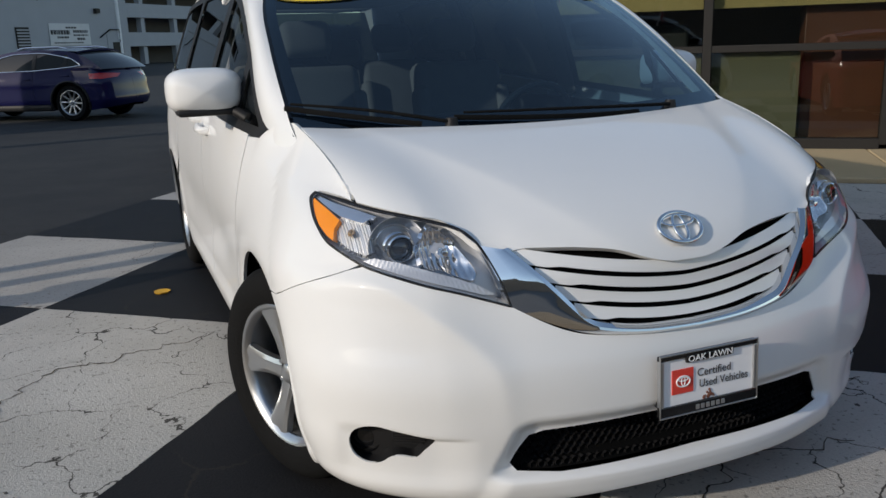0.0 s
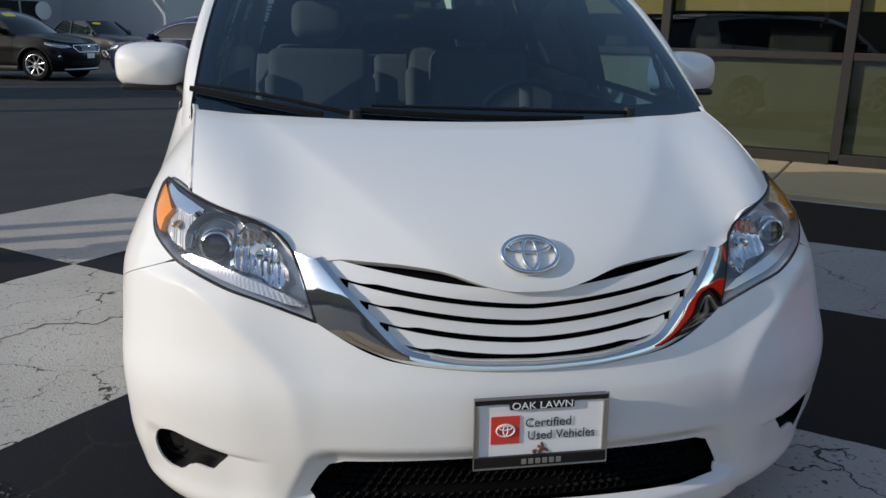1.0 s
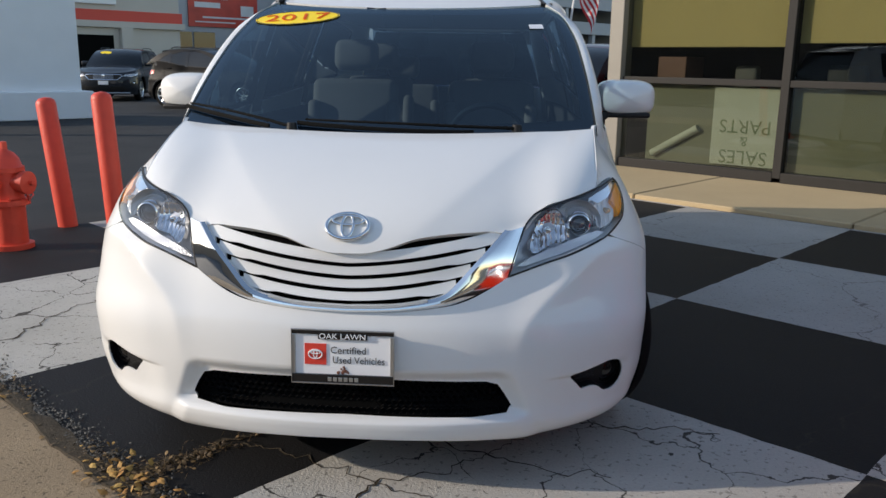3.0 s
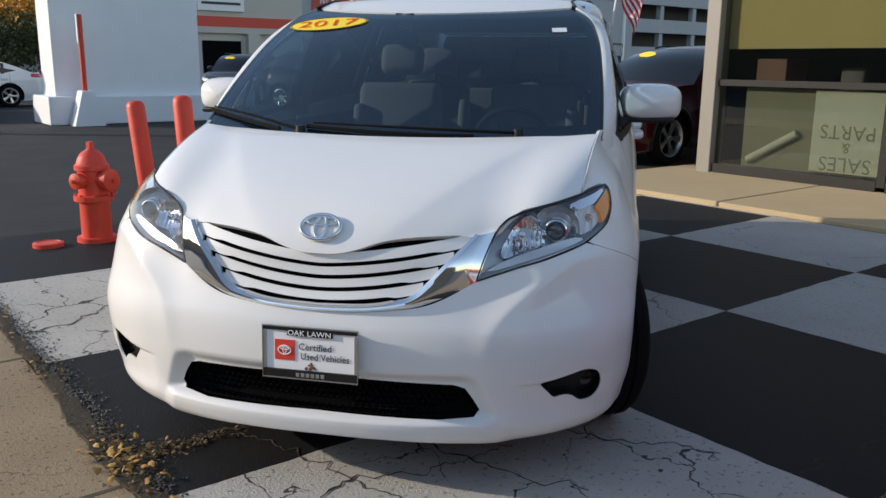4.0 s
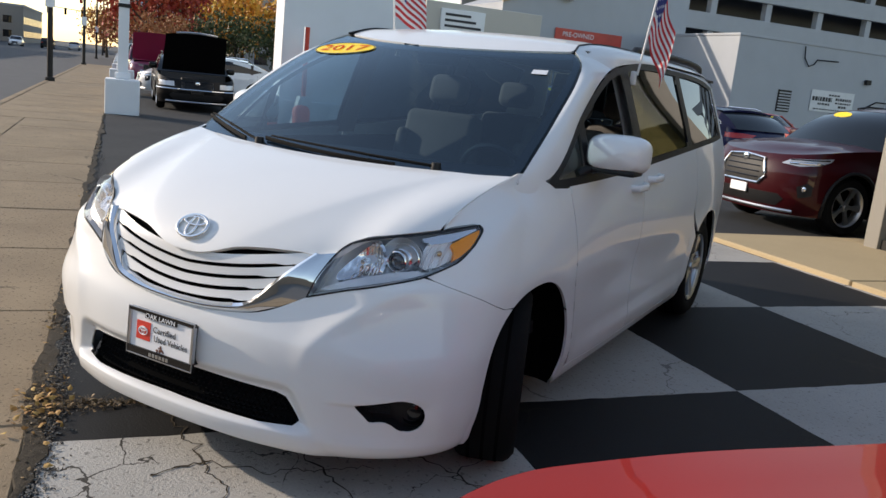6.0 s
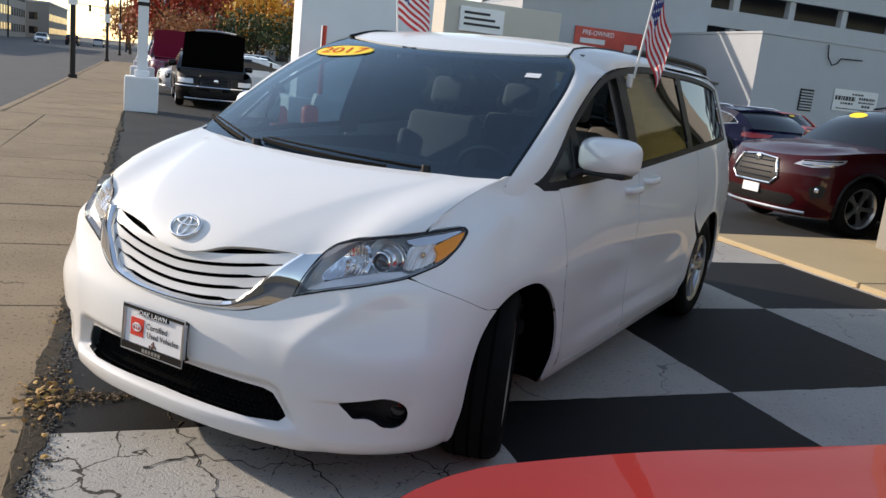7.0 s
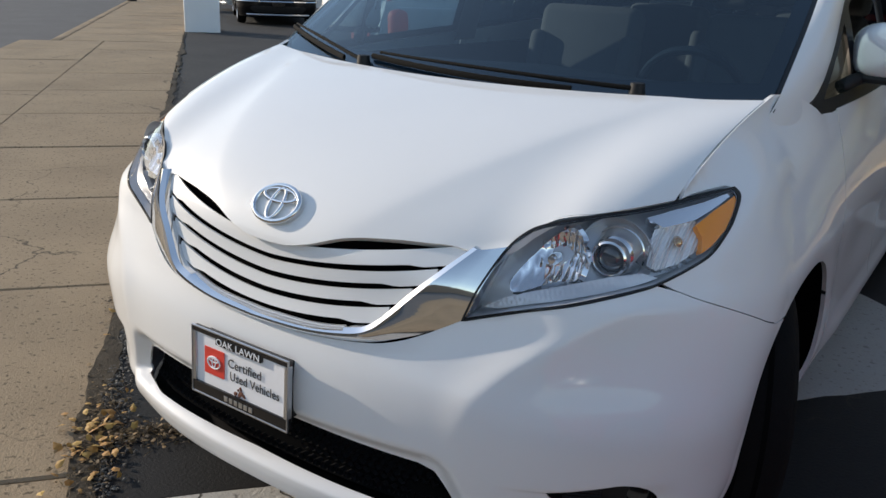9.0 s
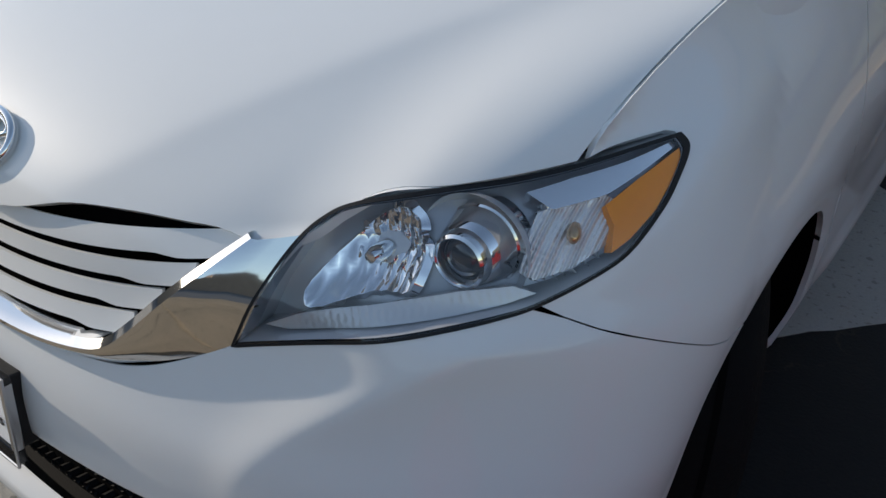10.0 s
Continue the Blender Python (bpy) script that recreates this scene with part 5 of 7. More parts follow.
sw = part("steering_wheel", bm, M_DASH, van, "dark steering wheel")
part("column", tube([(0.40, 1.70, 1.02), (0.40, 1.50, 0.96)], [0.07, 0.05], 12), M_DASH, sw)
part("crossbar", box(0.23, 1.685, 1.0, 0.57, 1.705, 1.04, 0.008), M_DASH, sw)
part("rear_view_mirror", box(-0.12, 1.72, 1.545, 0.12, 1.745, 1.61, 0.012), M_DASH, van)
part("headliner", box(-0.70, 1.95, 1.66, 0.70, 4.85, 1.68), M_BEIGE, van)
for sign in (1, -1):
    rows = [[(sign * (side(y, z) - 0.05), y, z) for y in np.linspace(1.5, 4.8, 24)] for z in (0.45, 0.8, 1.08)]
    part("door_trim", strip(rows), M_DASH, van)
    for y0, y1 in ((2.20, 2.33), (3.34, 3.45)):
        rows = [[(sign * (side(y, z) - 0.05), y, z) for z in np.linspace(1.1, 1.64, 8)] for y in (y0 - 0.02, y1 + 0.02)]
        part("pillar_trim", strip(rows), M_BEIGE, van)

# ---- stickers on the windscreen ----
M_YELLOW = plain("sticker_yellow", (0.95, 0.68, 0.02), 0.45, vary=0.04)
M_STICKRED = plain("sticker_red", (0.85, 0.16, 0.01), 0.45)


def on_screen(q, r, wide, high, turn=0.0):
    """Bends a flat (x, y) onto the windscreen round (q, r)."""
    def f(c):
        x, y = c.x * wide, c.y * high
        x, y = x * math.cos(turn) - y * math.sin(turn), x * math.sin(turn) + y * math.cos(turn)
        p = screen(q + x / 0.72, r + y / 1.03)
        return p + Vector((0, -0.5, 0.85)) * (0.004 + 0.2 * c.z)
    return f


bend = on_screen(-0.68, 0.845, 1, 1, 0.23)
disc = [Vector((0.200 * math.cos(t), 0.074 * math.sin(t), 0)) for t in np.linspace(0, 2 * math.pi, 40, endpoint=False)]
bm = bmesh.new()
bm.faces.new([bm.verts.new(bend(p)) for p in disc])
bmesh.ops.triangulate(bm, faces=bm.faces)
year = part("year_sticker", bm, M_YELLOW, van, "yellow oval year sticker on the windshield")
part("sticker_edge", tube([bend(p * 0.97) for p in disc], 0.0022, 5, closed=True), M_INK, year)
lettering("2017", 0.10, None, M_STICKRED, "lettering", year, 1.55, lambda c: bend(Vector((c.x, c.y, 0.012))))
bend2 = on_screen(0.79, 0.775, 1, 1)
bm = bmesh.new()
bm.faces.new([bm.verts.new(bend2(Vector(p))) for p in ((-0.03, -0.022, 0), (0.03, -0.022, 0), (0.03, 0.022, 0), (-0.03, 0.022, 0))])
part("inspection_sticker", bm, M_PLATE, van, "small white inspection sticker")


# ---- other vehicles ----
def car(name, label, paint, at_pose, length=4.6, width=1.85, height=1.5, belt=0.98, hood=1.05, cowl=1.35, tail=4.2, roof_from=2.0, roof_to=3.6, rear_drop=0.0, radius=0.33, axles=(0.88, 3.62), hood_up=False, sticker=False, group="", clear=0.17, detail=True, nose_z=0.62, deck=None, line=None, frame_mat=None):
    """A car with its front at y = 0, along +y, wheels on z = 0."""
    c = thing(name, label, "car", at_pose, group)
    deck = deck or belt
    top = table([0.0, 0.10, 0.30, cowl, tail - 0.1, length - 0.12, length], [nose_z, nose_z + 0.10, nose_z + 0.18, belt, belt + 0.04, deck, deck - 0.18])
    plan = table([0.0, 0.12, 0.45, 1.2, length - 0.9, length - 0.2, length], [0.72, 0.86, 0.96, 1.0, 1.0, 0.93, 0.82])
    rings = []
    n = 28
    for y in np.concatenate([[0.0, 0.03, 0.08, 0.16, 0.28], np.linspace(0.42, length - 0.3, 22), [length - 0.14, length - 0.05, length]]):
        w, zt = plan(y) * width / 2, top(y)
        zb = clear + 0.05 * (1 - smooth(y, 0, 0.3)) + 0.08 * smooth(y, length - 0.3, length)
        ring = []
        for t in np.linspace(0, 2 * math.pi, n, endpoint=False):
            cs, sn = math.cos(t), math.sin(t)
            x = w * math.copysign(abs(cs) ** 0.42, cs)
            z = (zt + zb) / 2 + (zt - zb) / 2 * math.copysign(abs(sn) ** (0.38 if sn > 0 else 0.5), sn)
            x *= 1 - 0.07 * smooth(z, 0.55, 1.1) - 0.05 * smooth(z, 0.4, 0.2)
            ring.append((x, float(y), z))
        rings.append(ring + ring[:1])
    bm = strip(rings)
    bmesh.ops.remove_doubles(bm, verts=bm.verts, dist=0.0005)
    bmesh.ops.contextual_create(bm, geom=[e for e in bm.edges if e.is_boundary])
    bmesh.ops.recalc_face_normals(bm, faces=bm.faces)
    body = part("body", bm, paint, c, angle=50)
    # greenhouse
    def hoop(y0, y1, z, half, bow):
        pts = []
        for s in np.linspace(-1, 1, 9):
            pts.append((half * s, y0 + bow * s * s, z))
        for s in np.linspace(0.1, 0.9, 7):
            pts.append((half, y0 + bow + (y1 - y0 - bow) * s, z))
        for s in np.linspace(1, -1, 9):
            pts.append((half * s, y1 - 0.08 * s * s, z))
        for s in np.linspace(0.9, 0.1, 7):
            pts.append((-half, y0 + bow + (y1 - y0 - bow) * s, z))
        return pts + pts[:1]
    hw = width / 2
    levels = [hoop(cowl - 0.12, tail, belt - 0.08, hw * 0.93, 0.16)]
    for s in (0.5, 1.0):
        levels.append(hoop(cowl + (roof_from - cowl) * s, tail + (roof_to - tail) * s ** 1.3, belt + (height - 0.07 - belt) * s, hw * (0.93 - 0.17 * s), 0.16 + 0.02 * s))
    part("glasshouse", strip(levels), M_CARGLASS, c, "dark tinted windows", angle=50)
    lid = [levels[-1]] + [hoop(roof_from + 0.03 * k, roof_to - 0.03 * k, height - 0.07 + 0.035 * k, hw * (0.76 - 0.10 * k), 0.18) for k in (0.5, 1.0)] + [hoop(roof_from + 0.3, roof_to - 0.3, height, hw * 0.4, 0.1)]
    bm = strip(lid)
    bm.faces.new([bm.verts.new(Vector(p) + Vector((0, 0, 0.0))) for p in lid[-1][:-1]])
    part("roof", bm, paint, c, angle=60)
    for sx in (1, -1):
        for (ya, za, ha), (yb, zb, hb) in ((((cowl + 0.02), belt - 0.06, 0.93), (roof_from + 0.17, height - 0.06, 0.765)), ((tail - 0.10, belt - 0.06, 0.925), (roof_to - 0.12, height - 0.06, 0.765)), (((cowl + tail) / 2 + 0.15, belt - 0.06, 0.935), ((roof_from + roof_to) / 2 + 0.1, height - 0.06, 0.77))):
            pa, pb = Vector((sx * hw * ha, ya, za)), Vector((sx * hw * hb, yb, zb))
            part("pillar", tube([pa, pa.lerp(pb, 0.5) + Vector((sx * 0.015, 0, 0.02)), pb], 0.032, 8), paint if yb < tail - 1.2 or yb > roof_to - 0.2 else M_GLOSSBLACK, c)
        part("side_mirror", box(min(sx * hw * 0.96, sx * (hw + 0.17)), cowl + 0.30, belt + 0.0, max(sx * hw * 0.96, sx * (hw + 0.17)), cowl + 0.42, belt + 0.14, 0.04, segments=3), paint, c)
        for k, y in enumerate(axles):
            m = pose(sx * (hw - 0.115), y, radius) @ pose(0, 0, 0, 0, 90 * sx, 0)
            ty = part("wheel", lathe([(radius * 0.64, -0.1), (radius * 0.93, -0.105), (radius, -0.06), (radius, 0.06), (radius * 0.93, 0.105), (radius * 0.64, 0.1)], m, 36), M_RUBBER, c, "black tyre on an alloy wheel")
            part("rim", lathe([(radius * 0.66, 0.06), (radius * 0.68, 0.10), (radius * 0.62, 0.092), (radius * 0.58, 0.04)], m, 36), M_SILVER, ty)
            part("rim_well", lathe([(0.0, 0.01), (radius * 0.64, 0.01)], m, 24), M_DARK, ty)
            for i in range(5):
                a = 2 * math.pi * i / 5 + 0.2
                bm = bmesh.new()
                for d in (-0.16, 0.16):
                    tube([m @ Vector((0.02, 0, 0.075)), m @ Vector((radius * 0.35 * math.cos(a + d * 0.5), radius * 0.35 * math.sin(a + d * 0.5), 0.085)), m @ Vector((radius * 0.64 * math.cos(a + d), radius * 0.64 * math.sin(a + d), 0.09))], 0.017, 6, bm)
                part("spoke", bm, M_SILVER, ty)
            rows = []
            for t in np.linspace(-0.15, math.pi + 0.15, 20):
                rows.append([(sx * (hw * plan(y + radius * 1.1 * math.cos(t)) * (1.0 - 0.03 * smooth(radius + r_ * math.sin(t), 0.5, 0.9)) + 0.006), y + r_ * math.cos(t), radius + r_ * math.sin(t)) for r_ in (radius * 0.9, radius * 1.16)])
            part("wheel_arch", strip(rows), M_BLACK, c)
    if detail:
        for sx in (1, -1):
            w0 = plan(0.2) * hw
            rows = [[(sx * w0 * k, 0.02 + 0.34 * smooth(k, 0.45, 1.02) ** 1.6 - 0.012, nose_z + 0.085 - dz) for k in np.linspace(0.50, 1.0, 9)] for dz in (0.01, 0.03, 0.06, 0.085)]
            part("headlamp", strip(rows), M_LAMPSILVER, c, "silver headlamp")
            yl = length - 0.03
            part("tail_lamp", box(min(sx * 0.45 * hw, sx * 0.88 * hw), yl - 0.12, deck - 0.26, max(sx * 0.45 * hw, sx * 0.88 * hw), yl + 0.02, deck - 0.14, 0.03, segments=2), M_TAIL, c, "red tail lamp")
        g = part("grille", box(-0.42 * hw, -0.02, nose_z - 0.22, 0.42 * hw, 0.05, nose_z + 0.06, 0.03), M_BLACK, c, "dark grille")
        part("plate", box(-0.15, -0.035, nose_z - 0.34, 0.15, -0.015, nose_z - 0.22, 0.004), M_GLOSSBLACK if hood_up else M_PLATE, c)
        part("intake", box(-0.55 * hw, -0.012, clear + 0.08, 0.55 * hw, 0.05, clear + 0.20, 0.02), M_BLACK, c)
        for k in range(4):
            part("grille_bar", box(-0.40 * hw, -0.028, nose_z - 0.19 + k * 0.06, 0.40 * hw, 0.0, nose_z - 0.175 + k * 0.06, 0.004), M_GLOSSBLACK if frame_mat or hood_up else M_CHROME, g)
    if line:
        for sx in (1, -1):
            arc = spline([(sx * hw * 0.945, cowl + 0.35, belt + 0.03), (sx * hw * 0.87, (cowl + roof_from) / 2 + 0.32, belt + (height - belt) * 0.52), (sx * hw * 0.785, roof_from + 0.45, height - 0.085), (sx * hw * 0.775, (roof_from + roof_to) / 2, height - 0.06), (sx * hw * 0.79, roof_to - 0.15, height - 0.12), (sx * hw * 0.90, tail - 0.35, belt + 0.20), (sx * hw * 0.935, tail - 0.75, belt + 0.06)], 6)
            part("window_line", tube(arc, 0.014, 6), line, c, "bright window line")
            part("sill_strip", tube([(sx * hw * 0.985, axles[0] + 0.55, clear + 0.17), (sx * hw * 0.99, axles[1] - 0.55, clear + 0.19)], 0.016, 6), line, c)
    if frame_mat:
        hexa = [(-0.36 * hw, nose_z - 0.30), (-0.46 * hw, nose_z - 0.12), (-0.36 * hw, nose_z + 0.09), (0.36 * hw, nose_z + 0.09), (0.46 * hw, nose_z - 0.12), (0.36 * hw, nose_z - 0.30)]
        part("grille_frame", tube([(x, -0.030 + 0.05 * (x / hw) ** 2, z) for x, z in resample(hexa, 0.08)], 0.016, 8, closed=True), frame_mat, g, "bright grille frame")
    if sticker:
        for sx, wide in ((-1, 0.2),):
            y, z = cowl + (roof_from - cowl) * 0.86 + 0.16 * 0.35, belt + (height - 0.07 - belt) * 0.86
            slope = (height - 0.07 - belt) / (roof_from - cowl)
            bm = bmesh.new()
            bm.faces.new([bm.verts.new((sx * hw * 0.42 + wide * math.cos(t), y + 0.06 * math.sin(t) - 0.05, z + 0.06 * slope * math.sin(t) - 0.0)) for t in np.linspace(0, 2 * math.pi, 24, endpoint=False)])
            part("price_sticker", bm, M_YELLOW, c, "yellow oval windshield sticker")
    if hood_up:
        bm = bmesh.new()
        rows = []
        for s in np.linspace(0, 1, 7):
            y, z = 1.05 - 0.42 * s, belt - 0.02 + 0.98 * s
            rows.append([(hw * 0.82 * k, y - 0.03 * (1 - k * k) * s, z + 0.05 * (1 - k * k) * s) for k in np.linspace(-1, 1, 9)])
        strip(rows, bm)
        bmesh.ops.solidify(bm, geom=bm.faces[:], thickness=0.03)
        part("raised_hood", bm, paint, c, "raised hood")
        part("chrome_bumper", tube([(hw * 0.9 * k, -0.03 + 0.28 * abs(k) ** 3, nose_z - 0.17) for k in np.linspace(-1, 1, 15)], 0.035, 8), M_CHROME, c, "chrome bumper strip")
        part("engine_bay", box(-hw * 0.78, 0.30, belt - 0.14, hw * 0.78, 1.10, belt - 0.05), M_DARK, c)
    return c


M_TAIL = plain("tail_lamp_red", (0.55, 0.02, 0.015), 0.2, coat=0.8)
M_CARWHITE = pearl("white_car_paint", (0.78, 0.79, 0.80))
M_CARORANGE = pearl("orange_red_paint", (0.55, 0.06, 0.03))
M_CARPLUM = pearl("plum_paint", (0.18, 0.01, 0.05))
M_CARSILVER = pearl("silver_car_paint", (0.45, 0.46, 0.48))
SUV = dict(length=4.75, width=1.93, height=1.68, belt=1.08, nose_z=0.82, cowl=1.30, roof_from=2.05, roof_to=3.85, tail=4.55, radius=0.38, axles=(0.95, 3.75), clear=0.22, deck=1.12)

def road_wheel(c, m, radius, spokes=5, wide=0.20):
    """A wheel about the z axis of m: tyre, rim, broad spokes, hub and nuts."""
    h = wide / 2
    ty = part("wheel", lathe([(radius * 0.66, -h), (radius * 0.90, -h - 0.006), (radius * 0.975, -h * 0.75), (radius, -h * 0.5), (radius, h * 0.5), (radius * 0.975, h * 0.75), (radius * 0.90, h + 0.006), (radius * 0.66, h)], m, 44), M_RUBBER, c, "black tyre on an alloy wheel")
    part("rim", lathe([(radius * 0.60, -h * 0.6), (radius * 0.61, h * 0.5), (radius * 0.66, h * 0.92), (radius * 0.69, h + 0.004), (radius * 0.67, h + 0.006), (radius * 0.62, h * 0.86)], m, 44), M_SILVER, ty)
    part("rim_well", lathe([(0.0, -h * 0.2), (radius * 0.61, -h * 0.2)], m, 24), M_DARK, ty)
    part("hub", lathe([(0.0, h * 0.86), (0.028, h * 0.86), (0.034, h * 0.7), (0.06, h * 0.66), (0.066, h * 0.3)], m, 20), M_SILVER, ty)
    for i in range(spokes):
        a = 2 * math.pi * i / spokes + 0.25
        rows = []
        for rad, half, z in ((0.045, 0.030, 0.62), (radius * 0.32, 0.026 if spokes < 7 else 0.014, 0.70), (radius * 0.62, 0.046 if spokes < 7 else 0.018, 0.86)):
            rows.append([tuple(m @ Vector((rad * math.cos(a) - s * half * math.sin(a), rad * math.sin(a) + s * half * math.cos(a), h * z + d))) for s, d in ((-1, -0.03), (-0.9, 0.0), (0, 0.004), (0.9, 0.0), (1, -0.03))])
        part("spoke", strip(rows), M_SILVER, ty, angle=30)


def road_car(name, label, paint, at_pose, L=4.75, W=1.93, H=1.68, clear=0.22, lip=0.90, cowl=(1.32, 1.08), belt=1.14, roof_y=(2.10, 3.85), tail=4.50, axles=(0.95, 3.78), radius=0.37, rear=1.10, spokes=5, group="", sticker=False, line=None, clad=M_BLACK, grille="hex", hood_up=False, fog=True, steer=0):
    """A parked car with its front at y = 0 along +y: lofted body panels with cut wheel arches, hood, glazed cabin, lamps and trim."""
    c = thing(name, label, "car", at_pose, group)
    mid = (0, L / 2, 0.6)
    wrap, back_wrap = 0.52, 0.34
    y0 = table([clear, clear + 0.12, 0.46, lip - 0.16, lip - 0.08, lip, lip + 0.25], [0.10, 0.035, 0.0, 0.008, 0.035, 0.09, 0.30])
    y9 = table([clear, 0.42, 0.60, 0.90, rear, rear + 0.2], [0.10, 0.0, 0.02, 0.07, 0.14, 0.22])
    top = table([0.0, 0.12, 0.5, cowl[0], (cowl[0] + tail) / 2, tail, L], [lip - 0.02, lip, lip + 0.45 * (cowl[1] - lip), cowl[1], (cowl[1] + belt) / 2, belt, rear])

    def width(y, z):
        w = W / 2 * (1 - 0.05 * smooth(z, 0.72, 1.12) - 0.05 * smooth(z, 0.45, clear))
        w += 0.012 * math.exp(-((z - 0.80) / 0.07) ** 2)
        for a in axles:
            w += 0.014 * math.exp(-((math.hypot(y - a, z - radius) - radius * 1.2) / 0.10) ** 2)
        return w - 0.05 * (max(0.0, 1.2 - y) / 1.2) ** 2 - 0.05 * (max(0.0, y - L + 1.2) / 1.2) ** 2

    def turn_u(z):
        return 1 + L - back_wrap - y9(z) - y0(z) - wrap

    def body(u, z):
        sgn, u = (1 if u >= 0 else -1), abs(u)
        if u < 1:
            q = math.sin(u * math.pi / 2)
            return Vector((sgn * width(y0(z) + wrap, z) * q, y0(z) + wrap * (1 - max(0.0, 1 - q ** 2.5) ** 0.5), z))
        if u < turn_u(z):
            y = y0(z) + wrap + u - 1
            return Vector((sgn * width(y, z), y, z))
        q = math.cos(min(1.0, u - turn_u(z)) * math.pi / 2)
        return Vector((sgn * width(L - back_wrap, z) * q, L - y9(z) - back_wrap * (1 - max(0.0, 1 - q ** 2.8) ** 0.5) if q > 0 else L - y9(z), z)) if u - turn_u(z) > 0 else Vector((sgn * width(L - back_wrap, z), L - back_wrap - y9(z), z))

    def u_at(y, z):
        return 1 + y - y0(z) - wrap

    def edge(u):
        z = lip
        for _ in range(5):
            z = top(body(u, z).y)
        return z
    u_end = turn_u(rear) + 1
    for sgn in (1, -1):
        upper = [(sgn * u, edge(u)) for u in np.concatenate([np.linspace(0.0, 1.0, 12), np.linspace(1.1, u_end - 1, 22), np.linspace(u_end - 0.95, u_end, 8)])]
        lower = [(sgn * (turn_u(z) + 1), z) for z in np.linspace(rear - 0.03, clear + 0.1, 10)] + [(sgn * (turn_u(clear) + 0.2), clear + 0.04)]
        for a in reversed(axles):
            ring = []
            for t in np.linspace(-0.42, math.pi + 0.42, 22):
                y, z = a + radius * 1.17 * math.cos(t), max(clear, radius + radius * 1.17 * math.sin(t))
                ring.append((sgn * u_at(y, z), z))
            lower += ring
        lower += [(sgn * 0.75, clear), (0.0, clear)]
        panel("body", upper + lower, body, paint, c, step=0.07, flange=0.02, core=mid)
        for a in axles:
            arc = [(a + radius * 1.165 * math.cos(t), radius + radius * 1.165 * math.sin(t)) for t in np.linspace(-0.35, math.pi + 0.35, 22)]
            if clad:
                part("arch_trim", tube([body(sgn * u_at(y, z), z) + Vector((sgn * 0.002, 0, 0)) for y, z in arc], 0.024, 6), clad, c)
            part("wheel_well", strip([[(sgn * (W / 2 - 0.02 - d), a + (y - a) * k, radius + (z - radius) * k) for y, z in arc] for d, k in ((0.0, 1.0), (0.32, 1.05))]), M_DARK, c)
            m = pose(sgn * (W / 2 - 0.125), a, radius) @ pose(0, 0, 0, 0, 0, steer if a == axles[0] else 0) @ pose(0, 0, 0, 0, 90 * sgn, 0)
            road_wheel(c, m, radius, spokes)
        if clad:
            a0, a1 = axles[0] + radius * 1.2, axles[1] - radius * 1.2
            part("sill_cladding", tube([body(sgn * u_at(y, clear + 0.07), clear + 0.07) for y in np.linspace(a0, a1, 8)], 0.055, 8, squash=1.3), clad, c)
        # door seams and handles
        for y in (cowl[0] + 0.10, (cowl[0] + tail) / 2 + 0.02, tail - 0.62):
            zs = np.linspace(clear + 0.2, top(y) - 0.01, 9)
            part("door_seam", tube([body(sgn * u_at(y, z), z) for z in zs], 0.0035, 5), M_DARK, c)
        for y in ((cowl[0] + tail) / 2 - 0.12, tail - 0.78):
            z = top(y) - 0.14
            part("door_handle", tube([body(sgn * u_at(y + d, z), z) + Vector((sgn * o, 0, 0)) for d, o in ((-0.09, 0.0), (-0.07, 0.025), (0.07, 0.025), (0.09, 0.0))], 0.012, 6), paint, c)
        # lamps
        lamp = [(0.42, lip - 0.10), (0.50, lip - 0.035), (0.78, lip - 0.01), (1.02, lip + 0.015), (1.0, lip - 0.03), (0.86, lip - 0.085), (0.62, lip - 0.12)]
        if hood_up:
            lamp = [(0.40, lip - 0.17), (0.40, lip - 0.05), (0.84, lip - 0.05), (0.84, lip - 0.17)]
        lm = panel("headlamp", [(sgn * u, z) for u, z in lamp], lambda u, z: body(u, z) + Vector((0, -0.006, 0)), M_LAMPGREY, c, step=0.05, flange=0.02, label="clear headlamp", core=mid)
        if not hood_up:
            part("reflector", tube([body(sgn * u, lip - 0.085 + 0.045 * (u - 0.5)) + Vector((0, -0.008, 0)) for u in np.linspace(0.50, 0.90, 7)], [0.014, 0.02, 0.014, 0.02, 0.014, 0.018, 0.008], 8), M_LAMPSILVER, lm)
            part("dark_brow", tube([body(sgn * u, lip - 0.045 + 0.07 * (u - 0.5)) + Vector((0, -0.005, 0)) for u in np.linspace(0.50, 0.96, 7)], 0.010, 6), M_GLOSSBLACK, lm)
        if fog and not hood_up:
            fp = panel("fog_pocket", [(sgn * u, z) for u, z in ((0.66, 0.46), (0.64, 0.60), (0.76, 0.66), (0.84, 0.62), (0.82, 0.50))], lambda u, z: body(u, z) + Vector((0, -0.004, 0)), M_BLACK, c, step=0.06, flange=0.01, core=mid)
            p = body(sgn * 0.72, 0.58)
            part("fog_lamp", lathe([(0.0, 0.012), (0.02, 0.012), (0.032, 0.006), (0.034, -0.01)], Matrix.Translation(p) @ pose(0, 0, 0, 90, 0, 25 * sgn), 14), M_LAMPSILVER, fp)
        zt = rear - 0.10
        ur = turn_u(zt)
        panel("tail_lamp", [(sgn * (ur + d), zt + z) for d, z in ((-0.10, 0.045), (0.35, 0.05), (0.72, 0.03), (0.70, -0.04), (0.35, -0.07), (0.0, -0.06))], lambda u, z: body(u, z) + (body(u, z) - Vector((0, L - 0.6, z))).normalized() * 0.006, M_TAIL, c, step=0.06, flange=0.01, label="red tail lamp", core=mid)
